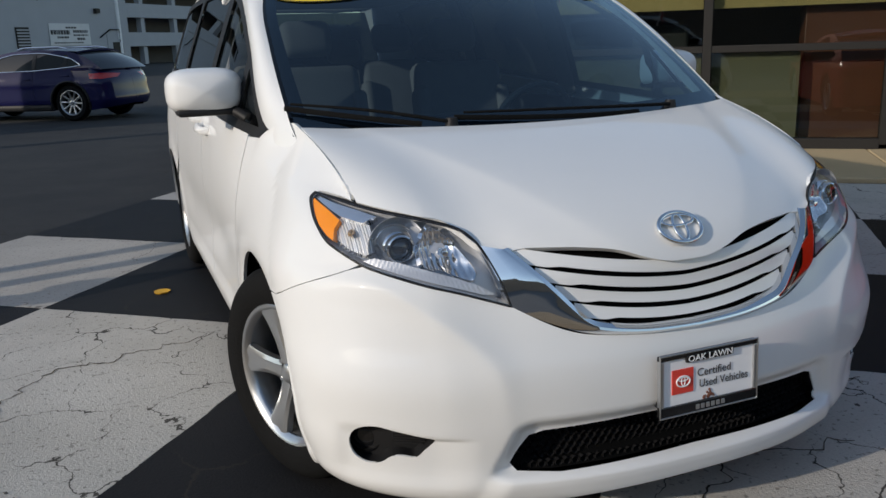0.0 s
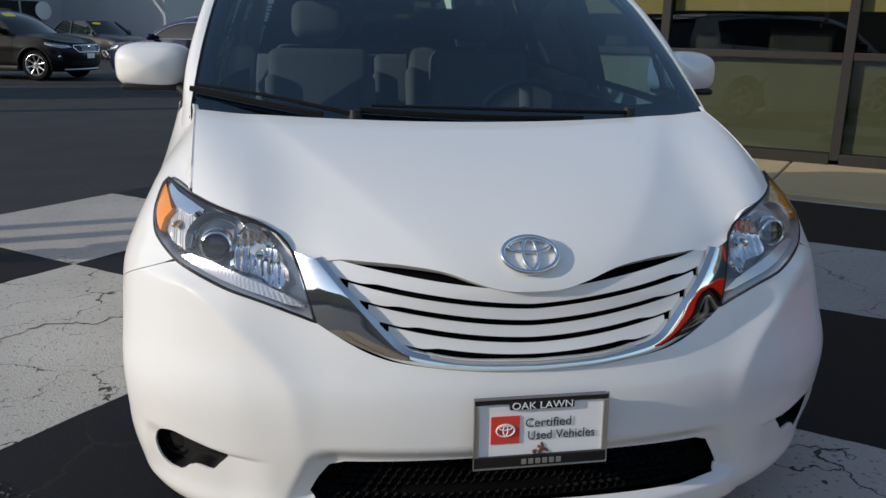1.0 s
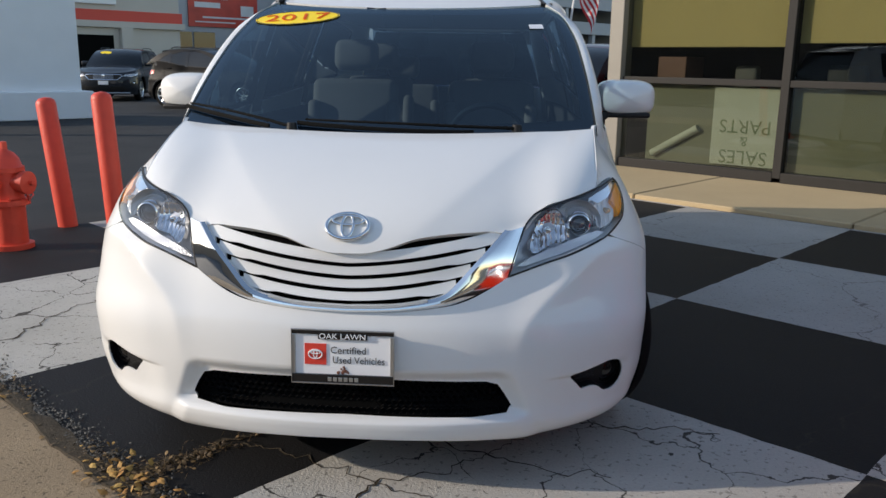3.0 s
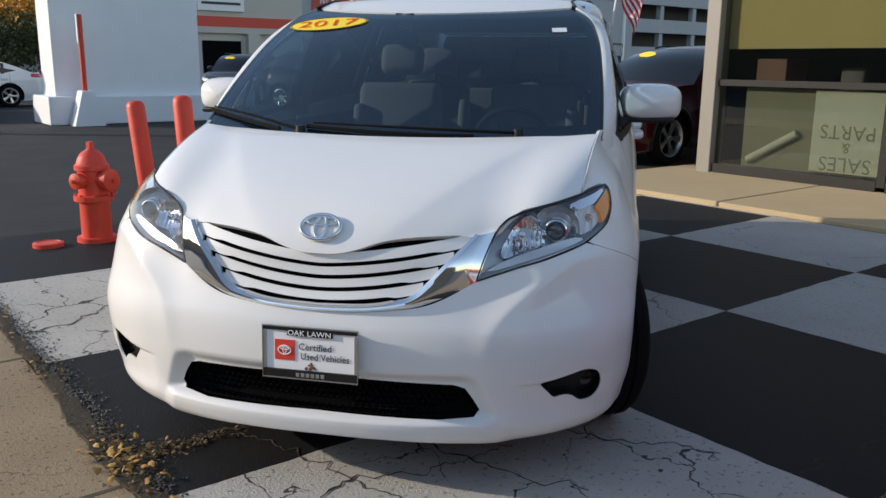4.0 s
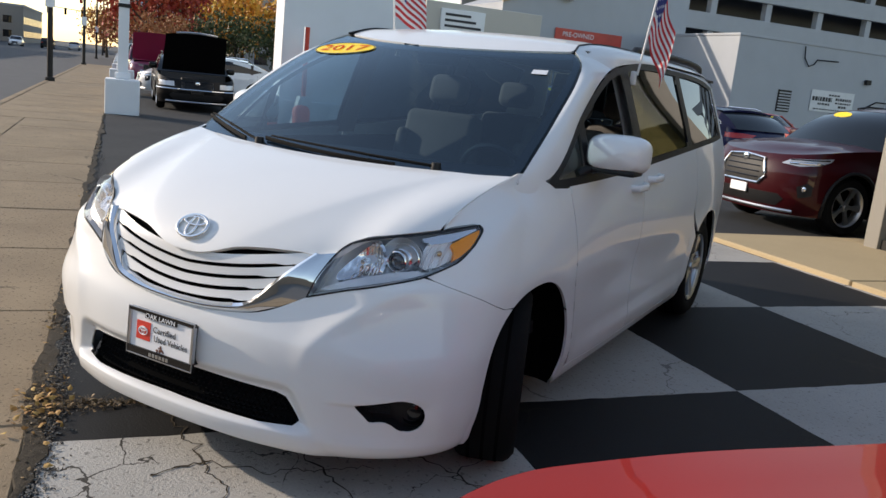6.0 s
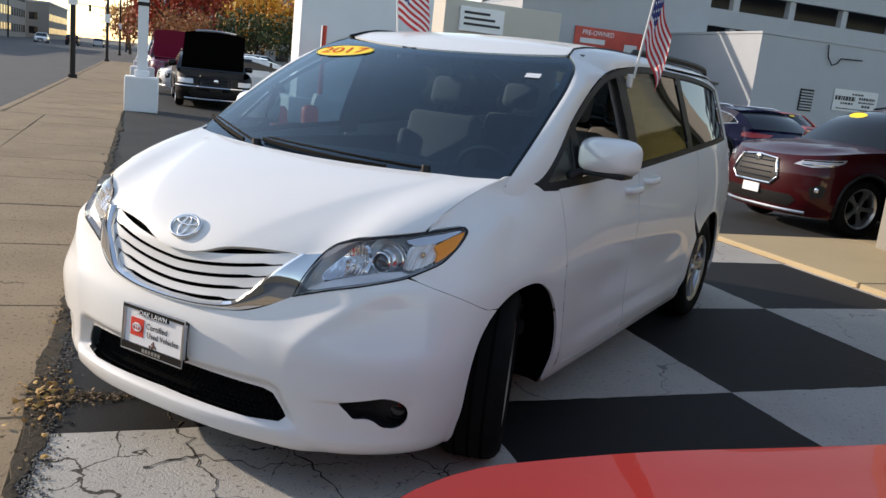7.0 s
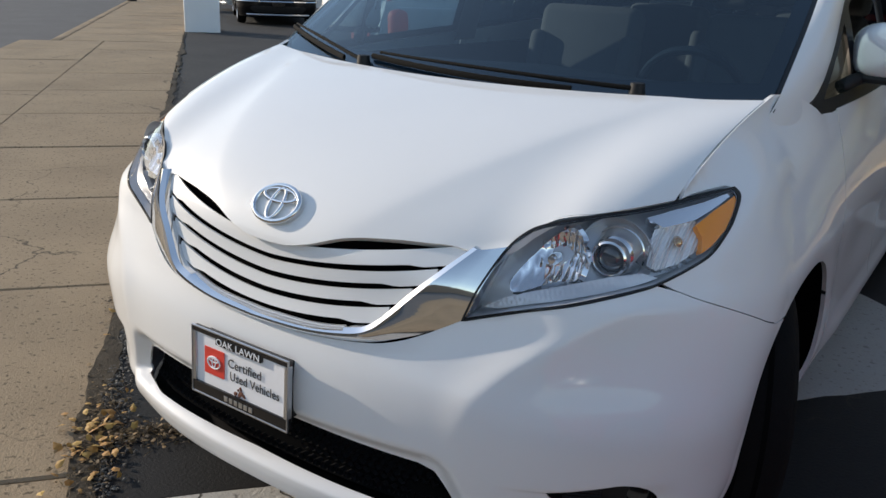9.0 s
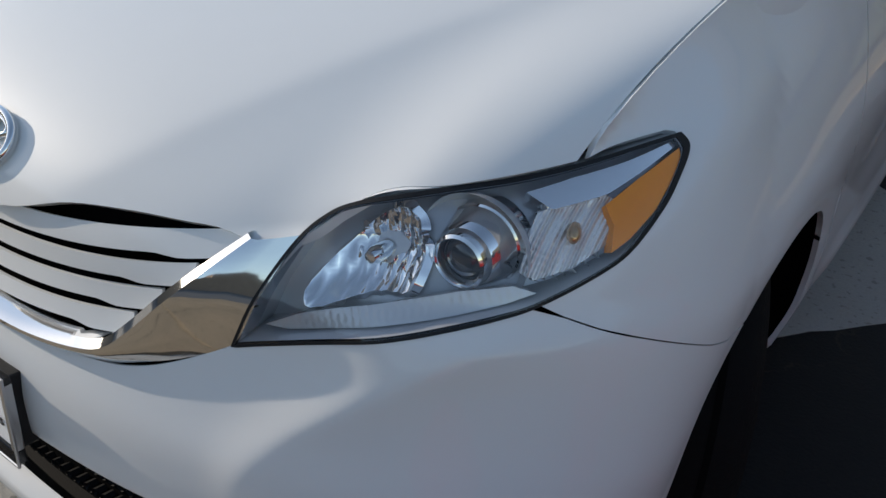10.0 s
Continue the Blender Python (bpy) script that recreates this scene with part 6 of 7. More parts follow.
    # the hood, from the front edge to the cowl
    front = {}

    def hood_skin(s, r):
        k = round(s, 5)
        if k not in front:
            front[k] = body(s, edge(s))
        f, e = front[k], body(1.0, edge(1.0))
        ye = e.y + (cowl[0] - e.y) * r
        xe = body(u_at(ye, top(ye)), top(ye)).x
        y = f.y + (cowl[0] - 0.13 * (1 - s * s) - f.y) * r
        bulge = 0.055 * (1 - s * s) * smooth(r, 0.0, 0.4) + 0.010 * math.exp(-((abs(s) - 0.62) / 0.07) ** 2) * smooth(r, 0, 0.3)
        return Vector((xe * s if r > 0 else f.x, y, top(max(y, ye) if abs(s) > 0.999 else y) + bulge))
    if not hood_up:
        bm = strip([[hood_skin(s, r) for s in np.linspace(-1, 1, 25)] for r in np.linspace(0, 1, 12)])
        bmesh.ops.recalc_face_normals(bm, faces=bm.faces)
        part("hood", bm, paint, c, angle=60)
    part("inner_block", box(-W / 2 + 0.24, 0.25, clear + 0.02, W / 2 - 0.24, L - 0.28, lip - 0.08), M_DARK, c)
    part("cabin_floor", box(-W / 2 + 0.13, cowl[0] - 0.1, lip - 0.10, W / 2 - 0.13, L - 0.35, cowl[1] - 0.03), M_DASH, c)
    # cabin
    ya, yb, zr = roof_y[0], roof_y[1], H - 0.06

    def cab_x(y, z):
        zb = top(y)
        return width(y, min(zb, 1.1)) - 0.012 - 0.30 * max(0.0, z - zb) - 0.12 * max(0.0, z - zb) ** 2

    def cab(y, z):
        return Vector((cab_x(y, z), y, z))
    shape = spline([(cowl[0] + 0.03, top(cowl[0]) - 0.02), (cowl[0] + (ya - cowl[0]) * 0.55, top(cowl[0]) + (zr - top(cowl[0])) * 0.62), (ya + 0.06, zr - 0.035), (ya + 0.5, zr + 0.005), ((ya + yb) / 2 + 0.2, zr + 0.012), (yb - 0.1, zr - 0.03), (yb + (tail - yb) * 0.5, zr - (zr - belt) * 0.42), (tail + 0.06, belt - 0.01)], 5)
    foot = [(y, top(y) - 0.02) for y in np.linspace(tail, cowl[0] + 0.1, 8)]
    glass_out = spline([(cowl[0] + 0.26, top(cowl[0] + 0.3) + 0.02), (cowl[0] + (ya - cowl[0]) * 0.62 + 0.14, top(cowl[0]) + (zr - top(cowl[0])) * 0.60), (ya + 0.24, zr - 0.075), (ya + 0.6, zr - 0.055), ((ya + yb) / 2 + 0.15, zr - 0.055), (yb - 0.40, zr - 0.10), (yb - 0.02, zr - (zr - belt) * 0.45), (tail - 0.42, belt + 0.075)], 4) + [(y, top(y) + 0.025) for y in np.linspace(tail - 0.75, cowl[0] + 0.45, 6)]
    for flip in (False, True):
        lift = mirrored(cab) if flip else cab
        sg = -1 if flip else 1
        cs = panel("cabin_side", shape + foot, lift, paint, c, holes=[glass_out], step=0.08, flange=0.0, core=(0, L / 2, 1.2))
        panel("side_glass", glass_out, pushed(lift, dx=-0.006), M_CARGLASS, cs, step=0.09, flange=0, core=(0, L / 2, 1.2))
        yb_post = (cowl[0] + tail) / 2 + 0.03
        for y in (yb_post, tail - 0.80):
            zt = zr - 0.06 if y < yb - 0.3 else zr - 0.10
            rows = [[tuple(lift(y + d + 0.05 * (z - top(y)), z) + Vector((sg * 0.001, 0, 0))) for z in np.linspace(top(y), zt, 6)] for d in (-0.045, 0.045)]
            part("window_post", strip(rows), M_GLOSSBLACK, cs)
        if line:
            part("window_line", tube([lift(y, z) + Vector((sg * 0.003, 0, 0)) for y, z in glass_out], 0.011, 6, closed=True), line, cs, "bright window line")
        part("roof_rail", tube([(sg * (cab_x(y, zr) - 0.03), y, zr + 0.05 + (0.02 if 0 < i < 6 else -0.02)) for i, y in enumerate(np.linspace(ya + 0.35, yb - 0.15, 7))], 0.016, 6), line or M_BLACK, c)
        mx = width(cowl[0] + 0.35, 1.0)
        part("side_mirror", box(min(sg * (mx - 0.02), sg * (mx + 0.20)), cowl[0] + 0.32, cowl[1] + 0.02, max(sg * (mx - 0.02), sg * (mx + 0.20)), cowl[0] + 0.45, cowl[1] + 0.17, 0.045, segments=3), paint, c)

    def arch_row(y, z, bow, crown, n=13, inset_x=0.004):
        x = cab_x(y, z) - inset_x
        return [(x * q, y - bow * (1 - q * q), z + crown * (1 - q * q)) for q in np.linspace(-1, 1, n)]
    up = [p for p in shape if p[0] <= ya + 0.07]
    ws = part("windshield", strip([arch_row(y, z, 0.15, 0.0 + 0.03 * i / len(up)) for i, (y, z) in enumerate(up)]), M_CARGLASS, c, "dark windshield", angle=60)
    top_pts = [p for p in shape if ya + 0.05 <= p[0] <= yb - 0.08]
    part("roof", strip([arch_row(y, z, 0.15 * (1 - smooth(y, ya, ya + 0.5)) - 0.10 * smooth(y, yb - 0.5, yb), 0.03 + 0.03 * smooth(y, ya, ya + 0.4)) for y, z in top_pts]), paint, c, angle=60)
    down = [p for p in shape if p[0] >= yb - 0.12]
    part("rear_glass", strip([arch_row(y, z, -0.10, 0.05 * (1 - i / len(down))) for i, (y, z) in enumerate(down)]), M_CARGLASS, c, angle=60)
    part("spoiler", strip([arch_row(yb - 0.15, zr - 0.015, -0.10, 0.062), arch_row(yb + 0.12, zr - 0.035, -0.10, 0.055), arch_row(yb + 0.11, zr - 0.075, -0.10, 0.05)]), paint, c)
    rows = [arch_row(tail + 0.04, belt - 0.005, -0.10, 0.0)]
    lastrow = []
    for q in np.linspace(-1, 1, 13):
        a = math.asin(min(1.0, abs(q)))
        lastrow.append(tuple(body(math.copysign(turn_u(rear) + 1 - a / (math.pi / 2), q if q else 1), edge(turn_u(rear) + 1 - a / (math.pi / 2))) + Vector((0, 0, 0.0))))
    part("deck", strip(rows + [lastrow]), paint, c, angle=60)
    # front trim
    if grille == "hex":
        poly = [(0.0, lip - 0.40), (0.22, lip - 0.40), (0.29, lip - 0.30), (0.23, lip - 0.07), (0.0, lip - 0.04)]
    elif grille == "wide":
        poly = [(0.0, lip - 0.22), (0.30, lip - 0.22), (0.40, lip - 0.10), (0.38, lip - 0.06), (0.0, lip - 0.05)]
    else:
        poly = [(0.0, lip - 0.20), (0.26, lip - 0.20), (0.26, lip - 0.04), (0.0, lip - 0.03)]
    loop = poly + [(-u, z) for u, z in reversed(poly[1:-1])]
    g = panel("grille", loop, lambda u, z: body(u, z) + Vector((0, -0.003, 0)), M_BLACK, c, step=0.05, flange=0.01, label="dark mesh grille", core=mid)
    part("grille_frame", tube([body(u, z) + Vector((0, -0.012, 0)) for u, z in resample(loop, 0.06)], 0.017, 6, closed=True), M_CHROME if grille != "plain" else M_GLOSSBLACK, g, "bright grille frame")
    z_lo, z_hi = poly[0][1], poly[-1][1]
    for k in range(1, 5):
        z = z_lo + (z_hi - z_lo) * k / 5
        um = 0.21
        part("grille_bar", tube([body(u, z) + Vector((0, -0.008, 0)) for u in np.linspace(-um, um, 15)], 0.008, 5), M_GLOSSBLACK if grille != "wide" else M_SILVER, g)
    part("emblem", lathe([(0.0, 0.012), (0.04, 0.012), (0.055, 0.004), (0.056, -0.01)], Matrix.Translation(body(0, z_hi - 0.05) + Vector((0, -0.012, 0))) @ pose(0, 0, 0, 90, 0, 0), 20), M_CHROME, g)
    panel("lower_intake", [(-0.42, clear + 0.10), (0.42, clear + 0.10), (0.50, clear + 0.20), (0.44, clear + 0.26), (-0.44, clear + 0.26), (-0.50, clear + 0.20)], lambda u, z: body(u, z) + Vector((0, -0.004, 0)), M_BLACK, c, step=0.06, flange=0.01, core=mid)
    part("skid_strip", tube([body(u, clear + 0.05) + Vector((0, -0.006, 0)) for u in np.linspace(-0.6, 0.6, 17)], 0.022, 6), M_SILVER, c, "silver skid strip")
    zp = poly[0][1] - 0.09
    part("plate", box(-0.155, -0.03, zp - 0.06, 0.155, -0.012, zp + 0.06, 0.004), M_PLATE if not hood_up else M_GLOSSBLACK, c)
    if sticker:
        y, z = cowl[0] + (ya - cowl[0]) * 0.78, top(cowl[0]) + (zr - top(cowl[0])) * 0.80
        slope = (zr - top(cowl[0])) / (ya - cowl[0])
        rows = []
        for t in np.linspace(0, 2 * math.pi, 24, endpoint=False):
            x = -0.36 * W / 2 + 0.19 * math.cos(t)
            d = 0.065 * math.sin(t)
            rows.append((x, y + d - 0.15 * (1 - (x / (W * 0.36)) ** 2) - 0.012, z + d * slope + 0.022))
        bm = bmesh.new()
        bm.faces.new([bm.verts.new(p) for p in rows])
        part("price_sticker", bm, M_YELLOW, ws, "yellow oval windshield sticker")
    if hood_up:
        rows = []
        for s in np.linspace(0, 1, 8):
            y, z = cowl[0] - 0.18 - 0.50 * s, cowl[1] + 0.02 + 0.92 * s
            rows.append([(W / 2 * (0.84 - 0.05 * s) * k, y - 0.10 * (1 - k * k) * s + 0.05 * math.sin(math.pi * s), z + 0.07 * (1 - k * k) * s) for k in np.linspace(-1, 1, 13)])
        bm = strip(rows)
        bmesh.ops.solidify(bm, geom=bm.faces[:], thickness=0.035)
        lid = part("raised_hood", bm, paint, c, "raised hood showing its dark underside")
        part("hood_grille", tube([Vector(p) + Vector((0, -0.02, 0.01)) for p in rows[-1][2:-2]], 0.03, 6), M_SILVER, lid, "bright grille strip on the hood's edge")
        part("engine_bay", box(-W / 2 * 0.80, 0.34, lip - 0.12, W / 2 * 0.80, cowl[0] - 0.06, lip - 0.04), M_DARK, c)
        part("engine", box(-0.36, 0.55, lip - 0.05, 0.36, 1.0, lip + 0.04, 0.03), M_BLACK, c)
        part("slam_panel", box(-W / 2 * 0.80, 0.20, lip - 0.06, W / 2 * 0.80, 0.34, lip - 0.01, 0.015), paint, c)
        part("bumper_strip", tube([body(u, lip - 0.24) + Vector((0, -0.03, 0)) for u in np.linspace(-1.05, 1.05, 21)], 0.022, 6), M_CHROME, c, "chrome bumper strip")
    return c


# bright red car beside the van, nose to the sidewalk
road_car("red_car", "bright red car with a glossy hood, nose to the sidewalk", M_RED_PAINT, at(-3.03, -2.895, 0, -95), L=4.75, W=1.80, H=1.36, clear=0.16, lip=0.75, cowl=(1.75, 0.81), belt=0.90, roof_y=(2.35, 3.5), tail=4.35, axles=(0.93, 3.70), radius=0.325, rear=0.94, clad=None, grille="wide", fog=False)
# maroon SUV at the showroom's corner
road_car("maroon_suv", "dark maroon SUV with chrome grille and yellow windshield sticker", M_MAROON, at(4.75, 5.65, 0.0, -90), L=4.95, lip=0.98, cowl=(1.42, 1.14), belt=1.20, H=1.72, roof_y=(2.25, 4.1), tail=4.72, axles=(0.98, 3.83), radius=0.385, rear=1.16, sticker=True)
road_car("navy_suv", "dark navy SUV with chrome window line", M_NAVY, at(10.1, 16.3, 0, 186), group="parked cars", line=M_CHROME, spokes=10, H=1.54, lip=0.86, cowl=(1.32, 1.0), belt=1.08, rear=1.04, radius=0.385, roof_y=(2.15, 3.85), tail=4.5)
road_car("black_suv", "glossy black compact SUV with yellow windshield sticker", M_CARBLACK, at(9.5, 16.95, 0, 21), group="parked cars", sticker=True, spokes=8, grille="wide", L=4.4, tail=4.15, roof_y=(2.15, 3.55), axles=(0.88, 3.55), belt=1.22)
road_car("grey_suv", "dark grey SUV with yellow windshield sticker", M_CARGREY, at(7.4, 23.9, 0, -40), group="parked cars", sticker=True, grille="wide")
car("dark_sedan", "dark grey sedan with yellow windshield sticker", M_CARGREY, at(18.5, 25.5, 0, 0), group="parked cars", sticker=True)
car("orange_car", "orange-red hatchback with yellow windshield sticker", M_CARORANGE, at(27.0, 27.0, 0, 10), group="parked cars", sticker=True)
road_car("black_sedan", "old black sedan with its hood raised and chrome bumper", M_CARBLACK, at(-1.28, 18.9), L=5.2, W=1.94, H=1.44, clear=0.20, lip=0.80, cowl=(1.55, 0.97), belt=1.0, roof_y=(2.30, 3.45), tail=4.15, axles=(0.98, 3.95), radius=0.335, rear=0.97, clad=None, grille="plain", hood_up=True)
road_car("white_sedan", "white sedan parked across the lot", M_CARWHITE, at(-2.6, 26.0, 0, -90), L=4.8, W=1.85, H=1.45, clear=0.18, lip=0.74, cowl=(1.35, 0.95), belt=1.0, roof_y=(2.15, 3.30), tail=4.35, axles=(0.92, 3.70), radius=0.33, rear=1.04, clad=None, grille="wide", group="parked cars")
car("plum_suv", "plum SUV with its hood raised", M_CARPLUM, at(-1.9, 30.5), hood_up=True, group="parked cars", **SUV)
car("white_suv", "white SUV at the lot's edge", M_CARWHITE, at(-2.0, 37.0), group="parked cars", **SUV)
car("silver_sedan", "silver sedan far along the lot", M_CARSILVER, at(1.0, 52.0, 0, -80), group="parked cars")
r = random.Random(8)
for i, (u, v, paint) in enumerate(((-26, 75, M_CARBLACK), (-22.5, 92, M_CARGREY), (-25.8, 98, M_CARWHITE), (-22, 118, M_CARSILVER), (-25, 126, M_CARGREY), (-18, 140, M_CARWHITE), (-14, 150, M_CARBLACK), (-11, 170, M_CARSILVER))):
    car("street_car", "car on the far lanes of the street", paint, at(u, v, -0.15, 180 if u > -15 else 0), group="cars on the street", detail=True, **(SUV if i % 3 == 0 else {}))

# ---- posts and hydrant by the lot's edge ----
for (u, v), lean, h in (((-1.74, 4.66), (-6.0, -3.0), 1.06), ((-1.59, 4.06), (-3.6, -1.4), 1.12)):
    ob = link_mesh("bollard", lathe([(0.078, -0.02), (0.078, h - 0.05), (0.070, h - 0.02), (0.045, h), (0.0, h + 0.008)], None, 28), M_REDPOST)
    ob.matrix_basis = at(u, v) @ pose(0, 0, 0, lean[0], lean[1], 0)
    tagged(ob, "scuffed red-orange steel bollard", "bollard", "bollards by the hydrant")

hyd = thing("fire_hydrant", "red cast-iron fire hydrant beside the bollards", "hydrant", at(-2.37, 4.12, 0, 30))
part("barrel", lathe([(0.15, 0.0), (0.15, 0.035), (0.115, 0.04), (0.112, 0.30), (0.115, 0.32), (0.15, 0.325), (0.15, 0.365), (0.112, 0.37), (0.108, 0.56), (0.13, 0.565), (0.13, 0.60), (0.115, 0.61), (0.10, 0.66), (0.07, 0.70), (0.035, 0.72), (0.03, 0.73)], None, 32), M_REDPOST, hyd)
part("top_nut", lathe([(0.032, 0.72), (0.03, 0.78), (0.0, 0.785)], None, 5), M_REDPOST, hyd)
for a, rr, l in ((0, 0.062, 0.19), (180, 0.062, 0.19), (-90, 0.085, 0.20)):
    m = pose(0, 0, 0.49, 0, 90, 0) if a == 0 else pose(0, 0, 0.49, 0, 90, a)
    part("outlet_cap", lathe([(rr * 0.8, 0.08), (rr * 0.8, l - 0.06), (rr, l - 0.055), (rr, l - 0.01), (rr * 0.5, l), (rr * 0.22, l + 0.002), (rr * 0.2, l + 0.03), (0, l + 0.032)], pose(0, 0, 0.49, 0, 0, a) @ pose(0, 0, 0, 0, 90, 0), 20), M_REDPOST, hyd)
for i in range(8):
    t = 2 * math.pi * i / 8
    part("bolt", lathe([(0.012, 0.318), (0.012, 0.38), (0.0, 0.382)], pose(0.134 * math.cos(t), 0.134 * math.sin(t), 0), 6), M_REDPOST, hyd)
part("chain", tube([(0.16, -0.06, 0.44), (0.12, -0.12, 0.38), (0.02, -0.16, 0.36), (-0.04, -0.2, 0.42)], 0.006, 6), M_REDPOST, hyd)
lid = link_mesh("valve_cover", lathe([(0.11, 0.0), (0.11, 0.03), (0.085, 0.036), (0.08, 0.03), (0, 0.03)], None, 28), M_REDPOST)
lid.matrix_basis = at(-2.74, 4.1)
tagged(lid, "small round red iron valve cover", "valve cover")

# ---- white pylon and lot-edge light posts ----
pylon = thing("sign_pylon", "massive white-painted pylon on a plinth", "pylon", STREET.copy())
part("shaft", box(0.45, 17.0, 0.02, 3.75, 18.1, 7.0, 0.02), M_WHITE, pylon)
part("plinth", box(0.25, 16.8, 0.0, 3.95, 18.3, 0.62, 0.03), M_WHITE, pylon)
part("kerb_block", prism([(-0.32, 0), (0.32, 0), (0.12, 0.75), (-0.12, 0.75)], 0.4, None, pose(0.95, 16.5, 0.0, 90, 0, 0) @ pose(0, 0, -0.2)), M_WHITE, pylon)
marker = link_mesh("marker_post", tube([(0, 0, 0.6), (0, 0, 2.35)], 0.055, 10), M_REDPOST)
marker.matrix_basis = at(0.95, 16.55)
tagged(marker, "red and white pipe post before the white pylon", "post")
marker2 = part("white_sleeve", box(-0.065, -0.02, 1.75, 0.075, 0.065, 2.36), M_WHITE, marker)

for i in range(9):
    v = 16.75 + 8.2 * i
    lp = thing("lot_light_post", "white square light post on a painted concrete block", "light post", at(-3.07, v), "lot-edge light posts")
    part("block", box(-0.36, -0.38, -0.02, 0.36, 0.38, 0.76, 0.03), M_WHITE, lp)
    part("post", box(-0.11, -0.11, 0.74, 0.11, 0.11, 6.5, 0.012), M_WHITE, lp)
    part("collar", box(-0.16, -0.16, 0.76, 0.16, 0.16, 0.90, 0.02), M_WHITE, lp)
    part("bracket", box(-0.13, -0.13, 2.3, 0.13, 0.13, 2.38, 0.01), M_DARK_METAL, lp)
for i, v in enumerate((29.7, 58.0, 87.0, 116.0, 145.0)):
    sl = thing("street_light", "dark metal street pole with a small sign", "street light", at(-5.44 + (0.06 * i), v), "street poles")
    part("pole", lathe([(0.16, 0.0), (0.16, 0.12), (0.10, 0.16), (0.085, 4.0), (0.07, 8.5), (0, 8.5)], None, 16), M_DARK_METAL, sl)
    part("sign_plate", box(-0.16, -0.11, 2.55, 0.16, -0.095, 3.1, 0.004), M_WHITE, sl)
    part("arm", tube([(0, 0, 8.3), (-0.8, 0, 8.7), (-2.2, 0, 8.8)], 0.045, 8), M_DARK_METAL, sl)
    part("lamp_head", box(-2.7, -0.12, 8.72, -2.1, 0.12, 8.84, 0.04), M_DARK_METAL, sl)
for u, v, h in ((-5.6, 150, 6.2), (-24, 152, 6.2)):
    tl = thing("traffic_light", "traffic signal on a mast arm", "traffic light", at(u, v), "traffic lights")
    part("pole", lathe([(0.14, 0), (0.10, h + 0.4), (0, h + 0.4)], None, 12), M_DARK_METAL, tl)
    part("mast_arm", tube([(0, 0, h), (-9, 0, h + 0.5)], [0.08, 0.05], 8), M_DARK_METAL, tl)
    for k in (3.5, 6.0, 8.6):
        part("signal_head", box(-k - 0.18, -0.16, h - 0.65, -k + 0.18, 0.14, h + 0.45, 0.05), M_DARK, tl)

for (u, v, h, w) in ((43.0, 37.0, 12.5, 0.15), (30.0, 50.0, 10.0, 0.12)):
    lp = thing("lot_lamp", "tall white light pole with lamp heads", "light pole", at(u, v), "tall lot lamps")
    part("footing", lathe([(0.45, 0), (0.45, 0.55), (0.40, 0.6), (0, 0.6)], None, 20), M_WHITE, lp)
    part("flange", lathe([(0.28, 0.6), (0.28, 0.66), (w * 1.4, 0.72), (0, 0.72)], None, 16), M_WHITE, lp)
    part("pole", lathe([(w, 0.6), (w * 0.8, h), (0, h)], None, 16), M_WHITE, lp)
    for a in (0, 180):
        ob = part("lamp_head", box(0.2, -0.25, h - 0.1, 1.0, 0.25, h + 0.08, 0.03), M_WHITE, lp)
        ob.matrix_basis = pose(0, 0, 0, 0, 0, a)

# ---- buildings round the lot ----
M_BEIGE_WALL = plain("beige_stucco", (0.50, 0.47, 0.42), 0.85, vary=0.06, scale=0.8, bump=0.3, bump_scale=20)
M_STRIPE = plain("red_stripe", (0.60, 0.05, 0.03), 0.5, vary=0.05)
M_POSTER = plain("poster_red", (0.50, 0.05, 0.03), 0.5, vary=0.5, scale=1.2)
M_BANNER = plain("banner_white", (0.62, 0.63, 0.64), 0.7, vary=0.12, scale=3)
M_BAR = plain("banner_ink", (0.03, 0.03, 0.035), 0.7)
M_TANROOF = plain("tan_metal_fascia", (0.46, 0.37, 0.24), 0.6, vary=0.05, scale=1)

annex = thing("service_building", "grey-painted service building with a banner and vents", "building", STREET.copy())
part("wall", box(30.5, 37.0, 0.0, 44.0, 60.0, 5.8, 0.03), M_GREY_WALL, annex)
part("parapet", box(30.45, 36.95, 5.8, 44.05, 60.05, 5.95, 0.02), M_GREY_WALL, annex)
part("door", box(42.2, 36.94, 0.0, 43.2, 37.0, 2.1, 0.01), M_DARK_METAL, annex)
part("door_pad", box(41.7, 36.96, 0.0, 42.2, 37.0, 2.6, 0.01), M_GREY_WALL, annex)
vent = part("vent", box(34.0, 36.93, 1.7, 35.0, 37.0, 3.0, 0.01), M_DARK_METAL, annex)
for k in range(7):
    part("louvre", box(34.05, 36.90, 1.78 + k * 0.17, 34.95, 36.94, 1.86 + k * 0.17), M_GREY_WALL, vent)
part("cable", tube([(35.4, 36.9, 5.7), (35.5, 36.9, 5.0), (35.9, 36.9, 4.55), (36.3, 36.9, 4.7), (36.5, 36.9, 5.0), (38.2, 36.9, 5.05)], 0.035, 6), M_DARK, annex)
part("wall_lamp", box(40.7, 36.75, 3.9, 41.1, 37.0, 4.2, 0.04), M_DARK_METAL, annex)
part("conduit", tube([(41.0, 36.93, 2.4), (42.0, 36.93, 2.9), (42.9, 36.93, 2.9), (42.9, 36.93, 2.1)], 0.04, 6), M_DARK, annex)
banner = thing("banner", "white printed banner on the grey wall", "banner", STREET.copy())
part("sheet", box(36.6, 36.955, 1.95, 40.1, 36.965, 3.25), M_BANNER, banner)
r = random.Random(5)
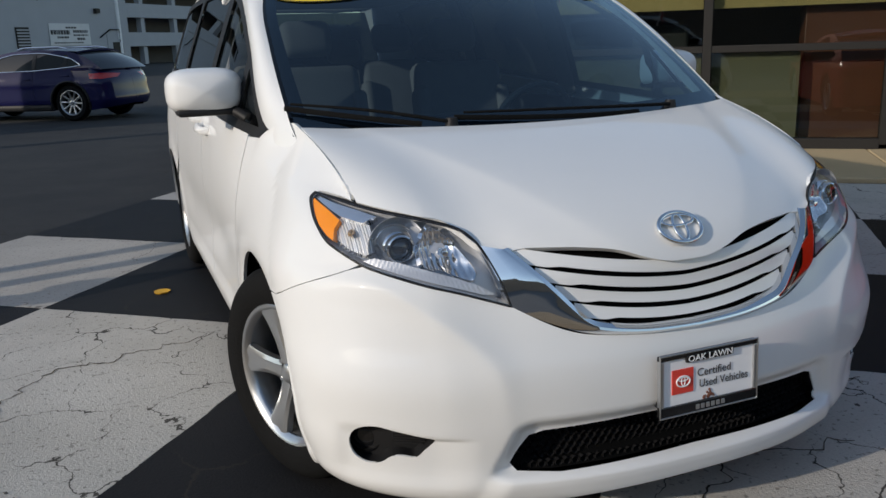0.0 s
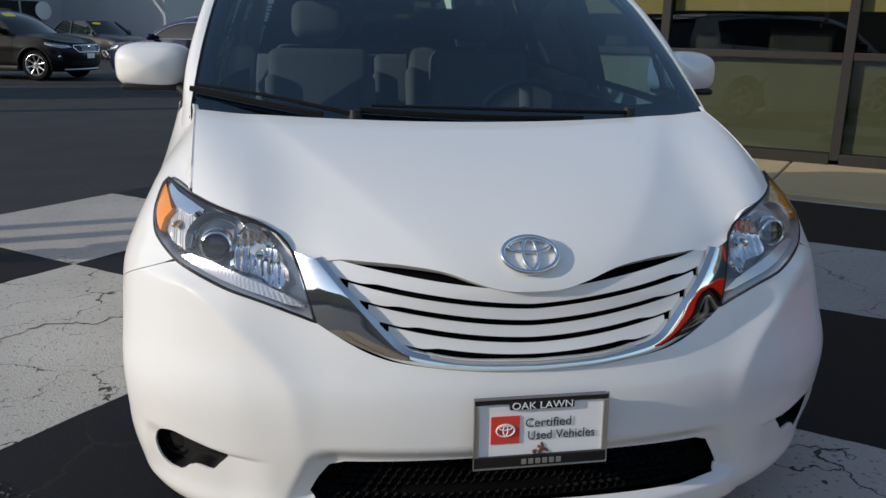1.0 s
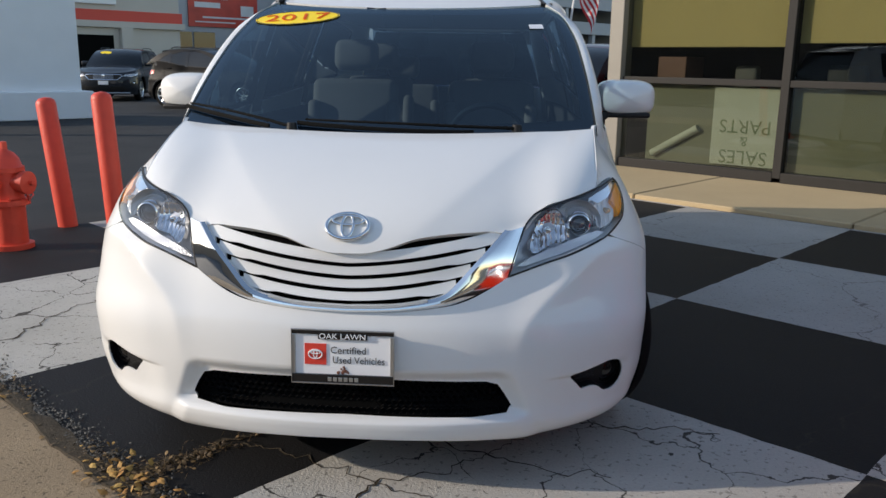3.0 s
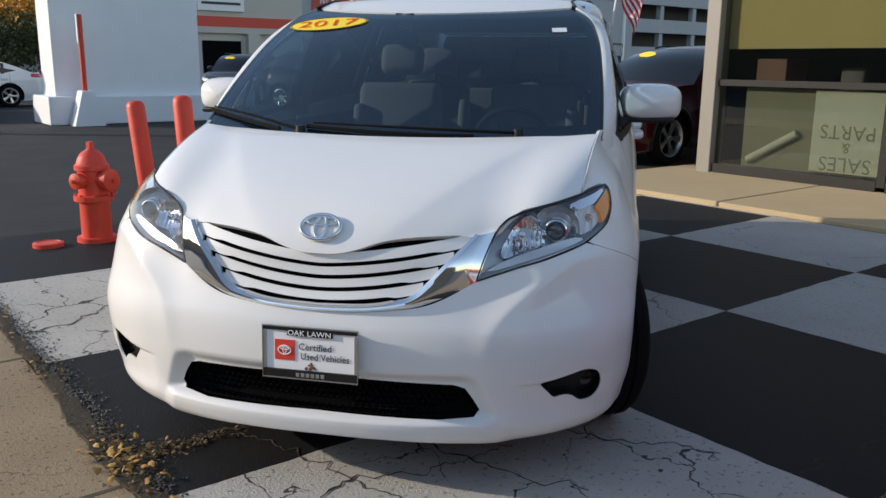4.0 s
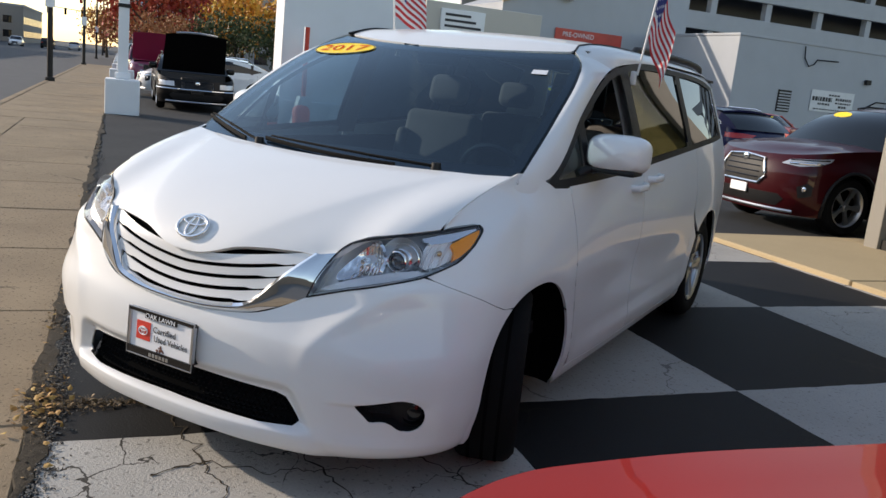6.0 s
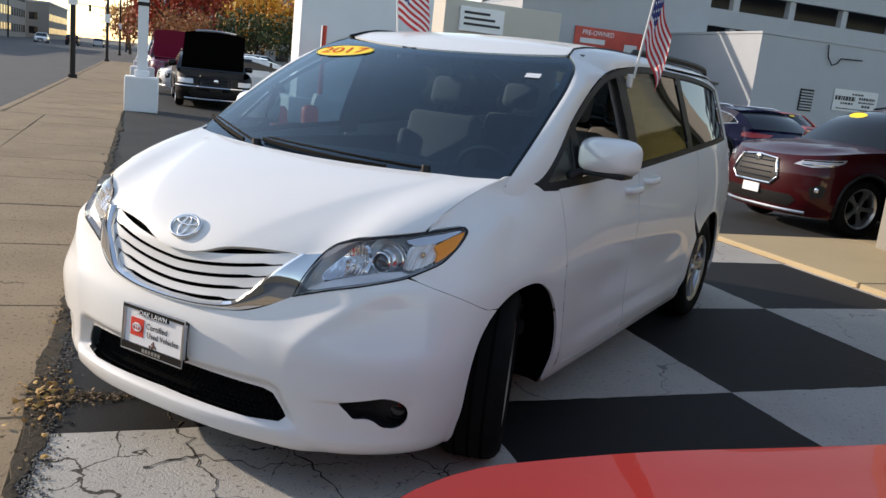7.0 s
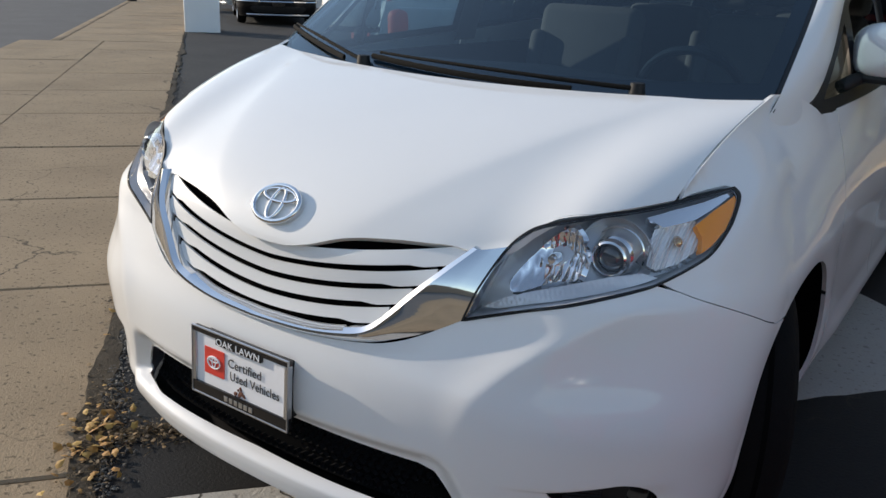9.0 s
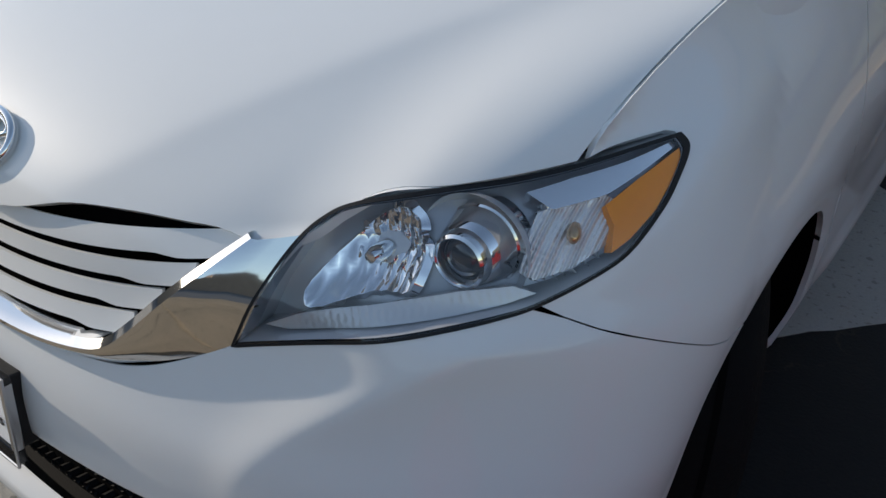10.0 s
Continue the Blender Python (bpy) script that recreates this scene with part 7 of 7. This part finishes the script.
for row, (z, h, x0, x1) in enumerate(((3.0, 0.10, 38.0, 38.9), (2.72, 0.26, 36.7, 38.3), (2.78, 0.16, 38.6, 39.9), (2.55, 0.10, 38.6, 39.9), (2.42, 0.12, 37.2, 38.2), (2.33, 0.14, 38.9, 39.6), (2.10, 0.07, 36.9, 39.4))):
    x = x0
    while x < x1:
        w = r.uniform(0.08, 0.22)
        part("print_bar", box(x, 36.945, z - h / 2, min(x + w, x1), 36.953, z + h / 2), M_BAR, banner)
        x += w + 0.05

office = thing("dealership_office", "grey dealership building with a red stripe, posters and windows", "building", STREET.copy())
part("tower", box(11.0, 37.0, 0.0, 17.5, 46.0, 5.3, 0.03), M_BEIGE_WALL, office)
part("stripe", box(10.9, 36.9, 3.05, 17.6, 46.1, 3.55, 0.02), M_STRIPE, office)
part("canopy", box(10.8, 36.8, 2.75, 17.7, 46.1, 3.05, 0.02), M_BEIGE_WALL, office)
part("tower_sign", box(11.8, 36.85, 3.8, 14.2, 37.0, 5.0, 0.02), M_WHITE, office)
for k in range(3):
    part("print_bar", box(12.0, 36.83, 4.1 + k * 0.28, 14.0 - 0.3 * k, 36.845, 4.22 + k * 0.28), M_BAR, office)
part("doorway", box(12.0, 36.95, 0.0, 14.0, 37.0, 2.4), M_DARK, office)
part("column", box(14.3, 36.7, 0.0, 14.9, 37.0, 2.75), M_BEIGE_WALL, office)
bm = bmesh.new()
prism([(17.5, 0), (30.5, 0), (30.5, 10.5), (26, 9.6), (17.5, 6.3)], 8.0, bm, Matrix(((1, 0, 0, 0), (0, 0, 1, 42.5), (0, 1, 0, 0), (0, 0, 0, 1))))
part("wall", bm, M_GREY_WALL, office, smooth=False)
part("fascia", tube([(17.3, 42.3, 6.5), (26.0, 42.3, 9.8), (30.6, 42.3, 10.7)], 0.28, 4), M_TANROOF, office)
for k in range(3):
    part("window", box(18.4 + k * 1.5, 42.44, 1.2, 19.8 + k * 1.5, 42.5, 2.9, 0.01), M_CARGLASS if k else M_TAN_PANEL, office)
part("poster", box(21.1, 42.40, 3.2, 25.8, 42.45, 5.25, 0.01), M_POSTER, office, "red and orange poster")
for k, (x0, x1, z0, z1) in enumerate(((21.5, 23.2, 4.3, 4.6), (22.0, 25.0, 3.7, 3.8), (21.5, 24.2, 3.45, 3.52), (24.6, 25.5, 3.9, 4.5))):
    part("print_bar", box(x0, 42.38, z0, x1, 42.395, z1), M_BANNER, office)
lettering("PRE-OWNED", 0.40, STREET @ Matrix(((1, 0, 0, 22.7), (0, 0, -1, 42.38), (0, 1, 0, 4.92), (0, 0, 0, 1))), M_WHITE, "lettering", office, 0.95).matrix_parent_inverse = STREET.inverted()
part("flood_lamp", box(21.2, 42.0, 6.9, 22.0, 42.5, 7.2, 0.05), M_WHITE, office)
part("entrance", box(24.0, 42.40, 0.0, 26.4, 42.5, 2.5, 0.02), M_CARGLASS, office)
part("door_frame", box(25.15, 42.36, 0.0, 25.25, 42.4, 2.5), M_SILVER, office)
part("number_disc", lathe([(0.5, 0), (0.5, 0.03), (0, 0.03)], pose(26.6, 42.36, 2.0, 90, 0, 0), 24), M_WHITE, office)

# the wing behind the tower, set back so that the sun reaches the service building's flank
set_back = Matrix.Translation((-4.6, -2.1, 1.38)) @ Matrix.Diagonal((1.08, 1.08, 1.08, 1)) @ Matrix.Translation((4.6, 2.1, -1.38))
for ob in office.children:
    ys = [v.co.y for v in ob.data.vertices]
    if ob.name.startswith("lettering"):
        ob.data.transform(STREET @ set_back @ STREET.inverted())
    elif min(ys) > 41.5:
        ob.data.transform(set_back)

garage = thing("parking_garage", "multi-storey concrete parking garage with dark open decks", "garage", STREET.copy())
for lvl in range(6):
    z = 0.4 + lvl * 3.3
    part("deck_wall", box(34.0, 64.0, z + 1.7, 110.0, 64.5, z + 3.3, 0.03), M_GREY_WALL, garage)
    part("deck", box(34.0, 64.5, z + 2.9, 110.0, 92.0, z + 3.2), M_GREY_WALL, garage)
    part("side_wall", box(34.0, 64.5, z + 1.7, 34.5, 92.0, z + 3.3, 0.03), M_GREY_WALL, garage)
for k in range(12):
    part("column", box(36 + k * 6.6, 64.2, 0, 36.7 + k * 6.6, 64.9, 20.0, 0.02), M_GREY_WALL, garage)
part("back_wall", box(34.5, 91.5, 0, 110, 92, 20.0), M_GREY_WALL, garage)
# solid fill, coloured dark to stand for the shade inside the open decks
part("ramp_core", box(38.0, 69.0, 0, 109, 90, 19.6), plain("shaded_deck_fill", (0.10, 0.10, 0.105), 0.9, vary=0.2, scale=0.3), garage)

# far blocks along the street
r = random.Random(21)
for i, (u, v, w, d, h) in enumerate(((-42, 70, 14, 26, 7), (-44, 100, 14, 30, 9), (-40, 135, 12, 26, 6), (-42, 168, 14, 40, 10), (-38, 215, 14, 50, 8), (14, 120, 30, 30, 12), (-2, 125, 9, 20, 11), (2, 190, 40, 40, 14))):
    fb = thing("street_building", "far low commercial building along the street", "building", STREET.copy(), "far buildings")
    g0 = r.uniform(0.2, 0.36)
    wall = part("wall", box(u, v, -0.15, u + w, v + d, h, 0.05), plain("far_wall", tuple(g0 * k for k in (1.0, 0.96, 0.9)), 0.85, vary=0.1, scale=0.3), fb)
    part("roof_edge", box(u - 0.2, v - 0.2, h, u + w + 0.2, v + d + 0.2, h + 0.4), M_GREY_WALL, fb)
    for lvl in range(max(1, int(h / 3.2))):
        for k in range(int(w / 3)):
            part("window", box(u + 0.8 + k * 3, v - 0.05, 0.9 + lvl * 3.2, u + 2.6 + k * 3, v, 2.5 + lvl * 3.2), M_CARGLASS, fb)
        if u < -10:
            for k in range(int(d / 3.5)):
                part("window", box(u + w, v + 0.8 + k * 3.5, 0.9 + lvl * 3.2, u + w + 0.05, v + 2.9 + k * 3.5, 2.5 + lvl * 3.2), M_CARGLASS, fb)
sign = thing("clinic_sign", "pale blue panel sign on a far building", "sign", at(-1.2, 118.0))
part("panel", box(0, 0, 5.5, 7.0, 0.3, 11.5, 0.05), plain("pale_sign", (0.45, 0.52, 0.58), 0.5), sign)
for k in range(4):
    part("print_bar", box(0.8, -0.05, 10.3 - k * 1.1, 5.6 - 0.5 * (k % 2), -0.01, 10.8 - k * 1.1), M_WHITE, sign)

# ---- trees in autumn colour ----
def leaf_mat(name, one, two):
    m, n, k, b = material(name)
    g = n.new("ShaderNodeNewGeometry")
    x = n.new("ShaderNodeMix")
    x.data_type = "RGBA"
    x.inputs[6].default_value, x.inputs[7].default_value = (*one, 1), (*two, 1)
    k.new(g.outputs["Random Per Island"], x.inputs[0])
    k.new(x.outputs[2], b.inputs["Base Color"])
    b.inputs["Roughness"].default_value = 0.7
    return m


M_BARK = plain("bark", (0.07, 0.055, 0.04), 0.9, vary=0.3, bump=0.5)
LEAVES = {"red": leaf_mat("red_leaves", (0.34, 0.035, 0.025), (0.48, 0.09, 0.03)), "orange": leaf_mat("orange_leaves", (0.50, 0.19, 0.02), (0.65, 0.36, 0.04)), "green": leaf_mat("green_leaves", (0.03, 0.05, 0.015), (0.07, 0.085, 0.02)), "rust": leaf_mat("rust_leaves", (0.30, 0.11, 0.04), (0.45, 0.20, 0.07))}


def tree(u, v, h, spread, kind, seed, n=2600):
    r = random.Random(seed)
    t = thing("tree", f"autumn tree with {kind} leaves" if kind != "green" else "dark green leafy tree", "tree", at(u, v, -0.05, r.uniform(0, 360)), "autumn trees")
    bm = tube([(0, 0, 0), (0.05, 0, h * 0.25), (0.1, 0.05, h * 0.5), (0.05, 0.1, h * 0.8)], [h * 0.03, h * 0.022, h * 0.014, h * 0.005], 8)
    tips = []
    for i in range(11):
        a, z0 = r.uniform(0, 6.28), h * r.uniform(0.2, 0.6)
        l = spread * r.uniform(0.55, 1.0)
        tip = Vector((l * math.cos(a), l * math.sin(a), z0 + h * r.uniform(0.12, 0.36)))
        tube([(0.05, 0.03, z0), tuple(tip * 0.5 + Vector((0, 0, z0 * 0.5))), tuple(tip)], [h * 0.011, h * 0.007, h * 0.002], 5, bm)
        tips.append(tip)
    tips += [Vector((0.05, 0.1, h * 0.85)), Vector((0, 0, h * 0.65))]
    part("trunk", bm, M_BARK, t)
    verts, faces = [], []
    for i in range(n):
        c = r.choice(tips) + Vector((r.gauss(0, 1), r.gauss(0, 1), r.gauss(0, 0.8))) * spread * 0.26
        if c.z < h * 0.12:
            continue
        s = spread * r.uniform(0.025, 0.06)
        e = Euler((r.uniform(0, 6.3), r.uniform(0, 6.3), r.uniform(0, 6.3))).to_matrix()
        b = len(verts)
        verts += [tuple(c + e @ Vector(p) * s) for p in ((-1, -0.5, 0), (0, -0.7, 0.2), (1, 0, 0), (0, 0.7, 0.2), (-1, 0.5, 0))]
        faces.append((b, b + 1, b + 2, b + 3, b + 4))
    me = bpy.data.meshes.new("crown")
    me.from_pydata(verts, [], faces)
    me.materials.append(LEAVES[kind])
    ob = new("crown", me)
    ob.parent = t
    return t


for i, (u, v, h, s, kind) in enumerate(((-1.0, 78, 9, 4.2, "red"), (3.5, 84, 11, 4.6, "red"), (6.5, 70, 7.5, 3.4, "orange"), (9.5, 66, 7.0, 3.2, "orange"), (5.0, 62, 4.6, 2.4, "green"), (8.0, 60, 4.4, 2.4, "green"), (11.0, 63, 5.4, 2.6, "green"), (13.5, 70, 8, 3.6, "orange"), (-3.0, 95, 6.5, 3.0, "rust"), (0.5, 64, 4.2, 2.2, "rust"), (-4.6, 105, 6.0, 2.2, "orange"), (16.5, 75, 9, 4.0, "green"), (-33, 82, 9, 3.5, "rust"), (-34, 122, 10, 4, "rust"), (-35, 160, 11, 4, "green"))):
    tree(u, v, h, s, kind, 40 + i)

# the sign's print hangs upside down
M_FADED = plain("faded_green_print", (0.22, 0.24, 0.14), 0.8)
for text, z, size in (("PARTS", 0.68, 0.23), ("&", 0.50, 0.17), ("SALES", 0.31, 0.24)):
    m = STREET @ Matrix(((0, 0, -1, WU + 0.028), (1, 0, 0, 2.0), (0, -1, 0, z), (0, 0, 0, 1)))
    ob = lettering(text, size, m, M_FADED, "lettering", sheet)
    ob.matrix_parent_inverse = STREET.inverted()

# ---- clip-on flags on the van's windows ----
M_FLAGRED = plain("flag_red", (0.55, 0.03, 0.035), 0.8, vary=0.08)
M_FLAGWHITE = plain("flag_white", (0.75, 0.74, 0.72), 0.8, vary=0.05)
M_FLAGBLUE = plain("flag_blue", (0.03, 0.04, 0.16), 0.8, vary=0.08)


def flag(x, y, z, sign, sway):
    f = thing("car_flag", "small striped flag on a white window clip", "flag", pose(x, y, z), "flags on the van")
    part("clip", box(-0.010, -0.02, -0.05, 0.014, 0.02, 0.02, 0.005), M_FLAGWHITE, f)
    part("stick", tube([(0.02 * sign, 0, 0.0), (0.05 * sign, 0.0, 0.25), (0.08 * sign, 0.0, 0.50)], 0.006, 8), M_FLAGWHITE, f)
    bm = bmesh.new()
    grid = []
    nx, nz = 26, 26
    for i in range(nx + 1):
        row = []
        for j in range(nz + 1):
            s, t = i / nx, j / nz
            top = Vector((0.08 * sign, 0, 0.49)).lerp(Vector((0.045 * sign, 0, 0.20)), t)
            drop = Vector((sway[0] * s, sway[1] * s, sway[2] * s - 0.05 * s * s))
            wave = Vector((0.022 * math.sin(7 * s + 2.2 * t) * s, 0.018 * math.cos(9 * s + t) * s, 0.0))
            row.append(bm.verts.new(top + drop + wave))
        grid.append(row)
    for i in range(nx):
        for j in range(nz):
            q = bm.faces.new((grid[i][j], grid[i + 1][j], grid[i + 1][j + 1], grid[i][j + 1]))
            q.material_index = 2 if (i < nx * 0.4 and j < 14) else (0 if (j // 2) % 2 == 0 else 1)
            if q.material_index == 2 and (i + j) % 4 == 1 and i % 2 == 0:
                q.material_index = 1
    part("cloth", bm, [M_FLAGRED, M_FLAGWHITE, M_FLAGBLUE], f, angle=80)


flag(0.755, 2.40, 1.60, 1, (0.085, 0.04, -0.21))
flag(-0.84, 2.55, 1.64, -1, (0.06, 0.30, -0.10))

# ---- leaves and grit along the sidewalk's edge ----
def litter(name, label, category, mat, n, place, size, seed, thick=0.3, slim=0.0):
    r = random.Random(seed)
    verts, faces = [], []
    for _ in range(n):
        u, v, z = place(r)
        s = r.uniform(*size)
        e = Euler((r.gauss(0, 0.35), r.gauss(0, 0.35), r.uniform(0, 6.3))).to_matrix()
        c = STREET @ Vector((u, v, z + s * 0.25))
        b = len(verts)
        k, g = (0.10, 2.2) if r.random() < slim else (1.0, 1.0)
        verts += [tuple(c + e @ Vector((p[0] * g, p[1] * k, p[2])) * s) for p in ((-1, -0.4, 0), (-0.2, -0.7, thick * 0.3), (1, 0, 0), (-0.1, 0.7, thick * 0.4), (-0.9, 0.4, thick * 0.2), (0, 0, thick))]
        faces += [(b, b + 1, b + 5), (b + 1, b + 2, b + 5), (b + 2, b + 3, b + 5), (b + 3, b + 4, b + 5), (b + 4, b, b + 5)]
    me = bpy.data.meshes.new(name)
    me.from_pydata(verts, [], faces)
    me.materials.append(mat)
    ob = new(name, me)
    return tagged(ob, label, category, kind="stuff")


M_DRYLEAF = leaf_mat("dry_leaves", (0.045, 0.028, 0.015), (0.24, 0.15, 0.06))
M_GRIT = leaf_mat("asphalt_grit", (0.03, 0.03, 0.03), (0.16, 0.15, 0.13))
litter("leaf_litter", "dry brown leaves along the sidewalk's edge", "leaves", M_DRYLEAF, 1300, lambda r: (-3.40 + r.gauss(0, 0.045), r.choice((0.15, 0.2, 0.3, 1.4, r.uniform(-1, 12))) + r.gauss(0, 0.16), 0.012), (0.003, 0.011), 1, 0.12, 0.6)
litter("leaf_litter", "dry grass and leaves in the crack before the van", "leaves", M_DRYLEAF, 650, lambda r: (-3.36 + abs(r.gauss(0, 0.22)), 0.20 + r.gauss(0, 0.035), 0.006), (0.003, 0.011), 2, 0.12, 0.6)
litter("grit", "crumbled asphalt grit along the edge", "grit", M_GRIT, 12000, lambda r: (-3.425 + abs(r.gauss(0, 0.055)), min(r.uniform(-2, 9), r.uniform(-2, 14)), 0.002), (0.002, 0.009), 3, 0.7)
M_BRIGHTLEAF = leaf_mat("bright_leaves", (0.36, 0.17, 0.04), (0.48, 0.30, 0.08))
litter("leaf_litter", "yellow and orange leaves caught at the broken edge", "leaves", M_BRIGHTLEAF, 90, lambda r: (-3.41 + r.gauss(0, 0.05), r.choice((0.18, 0.2, 0.22, r.uniform(-0.5, 6))) + r.gauss(0, 0.12), 0.016), (0.008, 0.020), 7, 0.25)
M_YELLOWLEAF = plain("yellow_leaf", (0.65, 0.36, 0.03), 0.7, vary=0.2, scale=60)
lf = link_mesh("fallen_leaf", lathe([(0.0, 0.012), (0.03, 0.006), (0.05, 0.010), (0.045, 0.002)], None, 7), M_YELLOWLEAF)
lf.matrix_basis = at(-1.15, 2.62)
tagged(lf, "single yellow fallen leaf on black paint", "leaf")
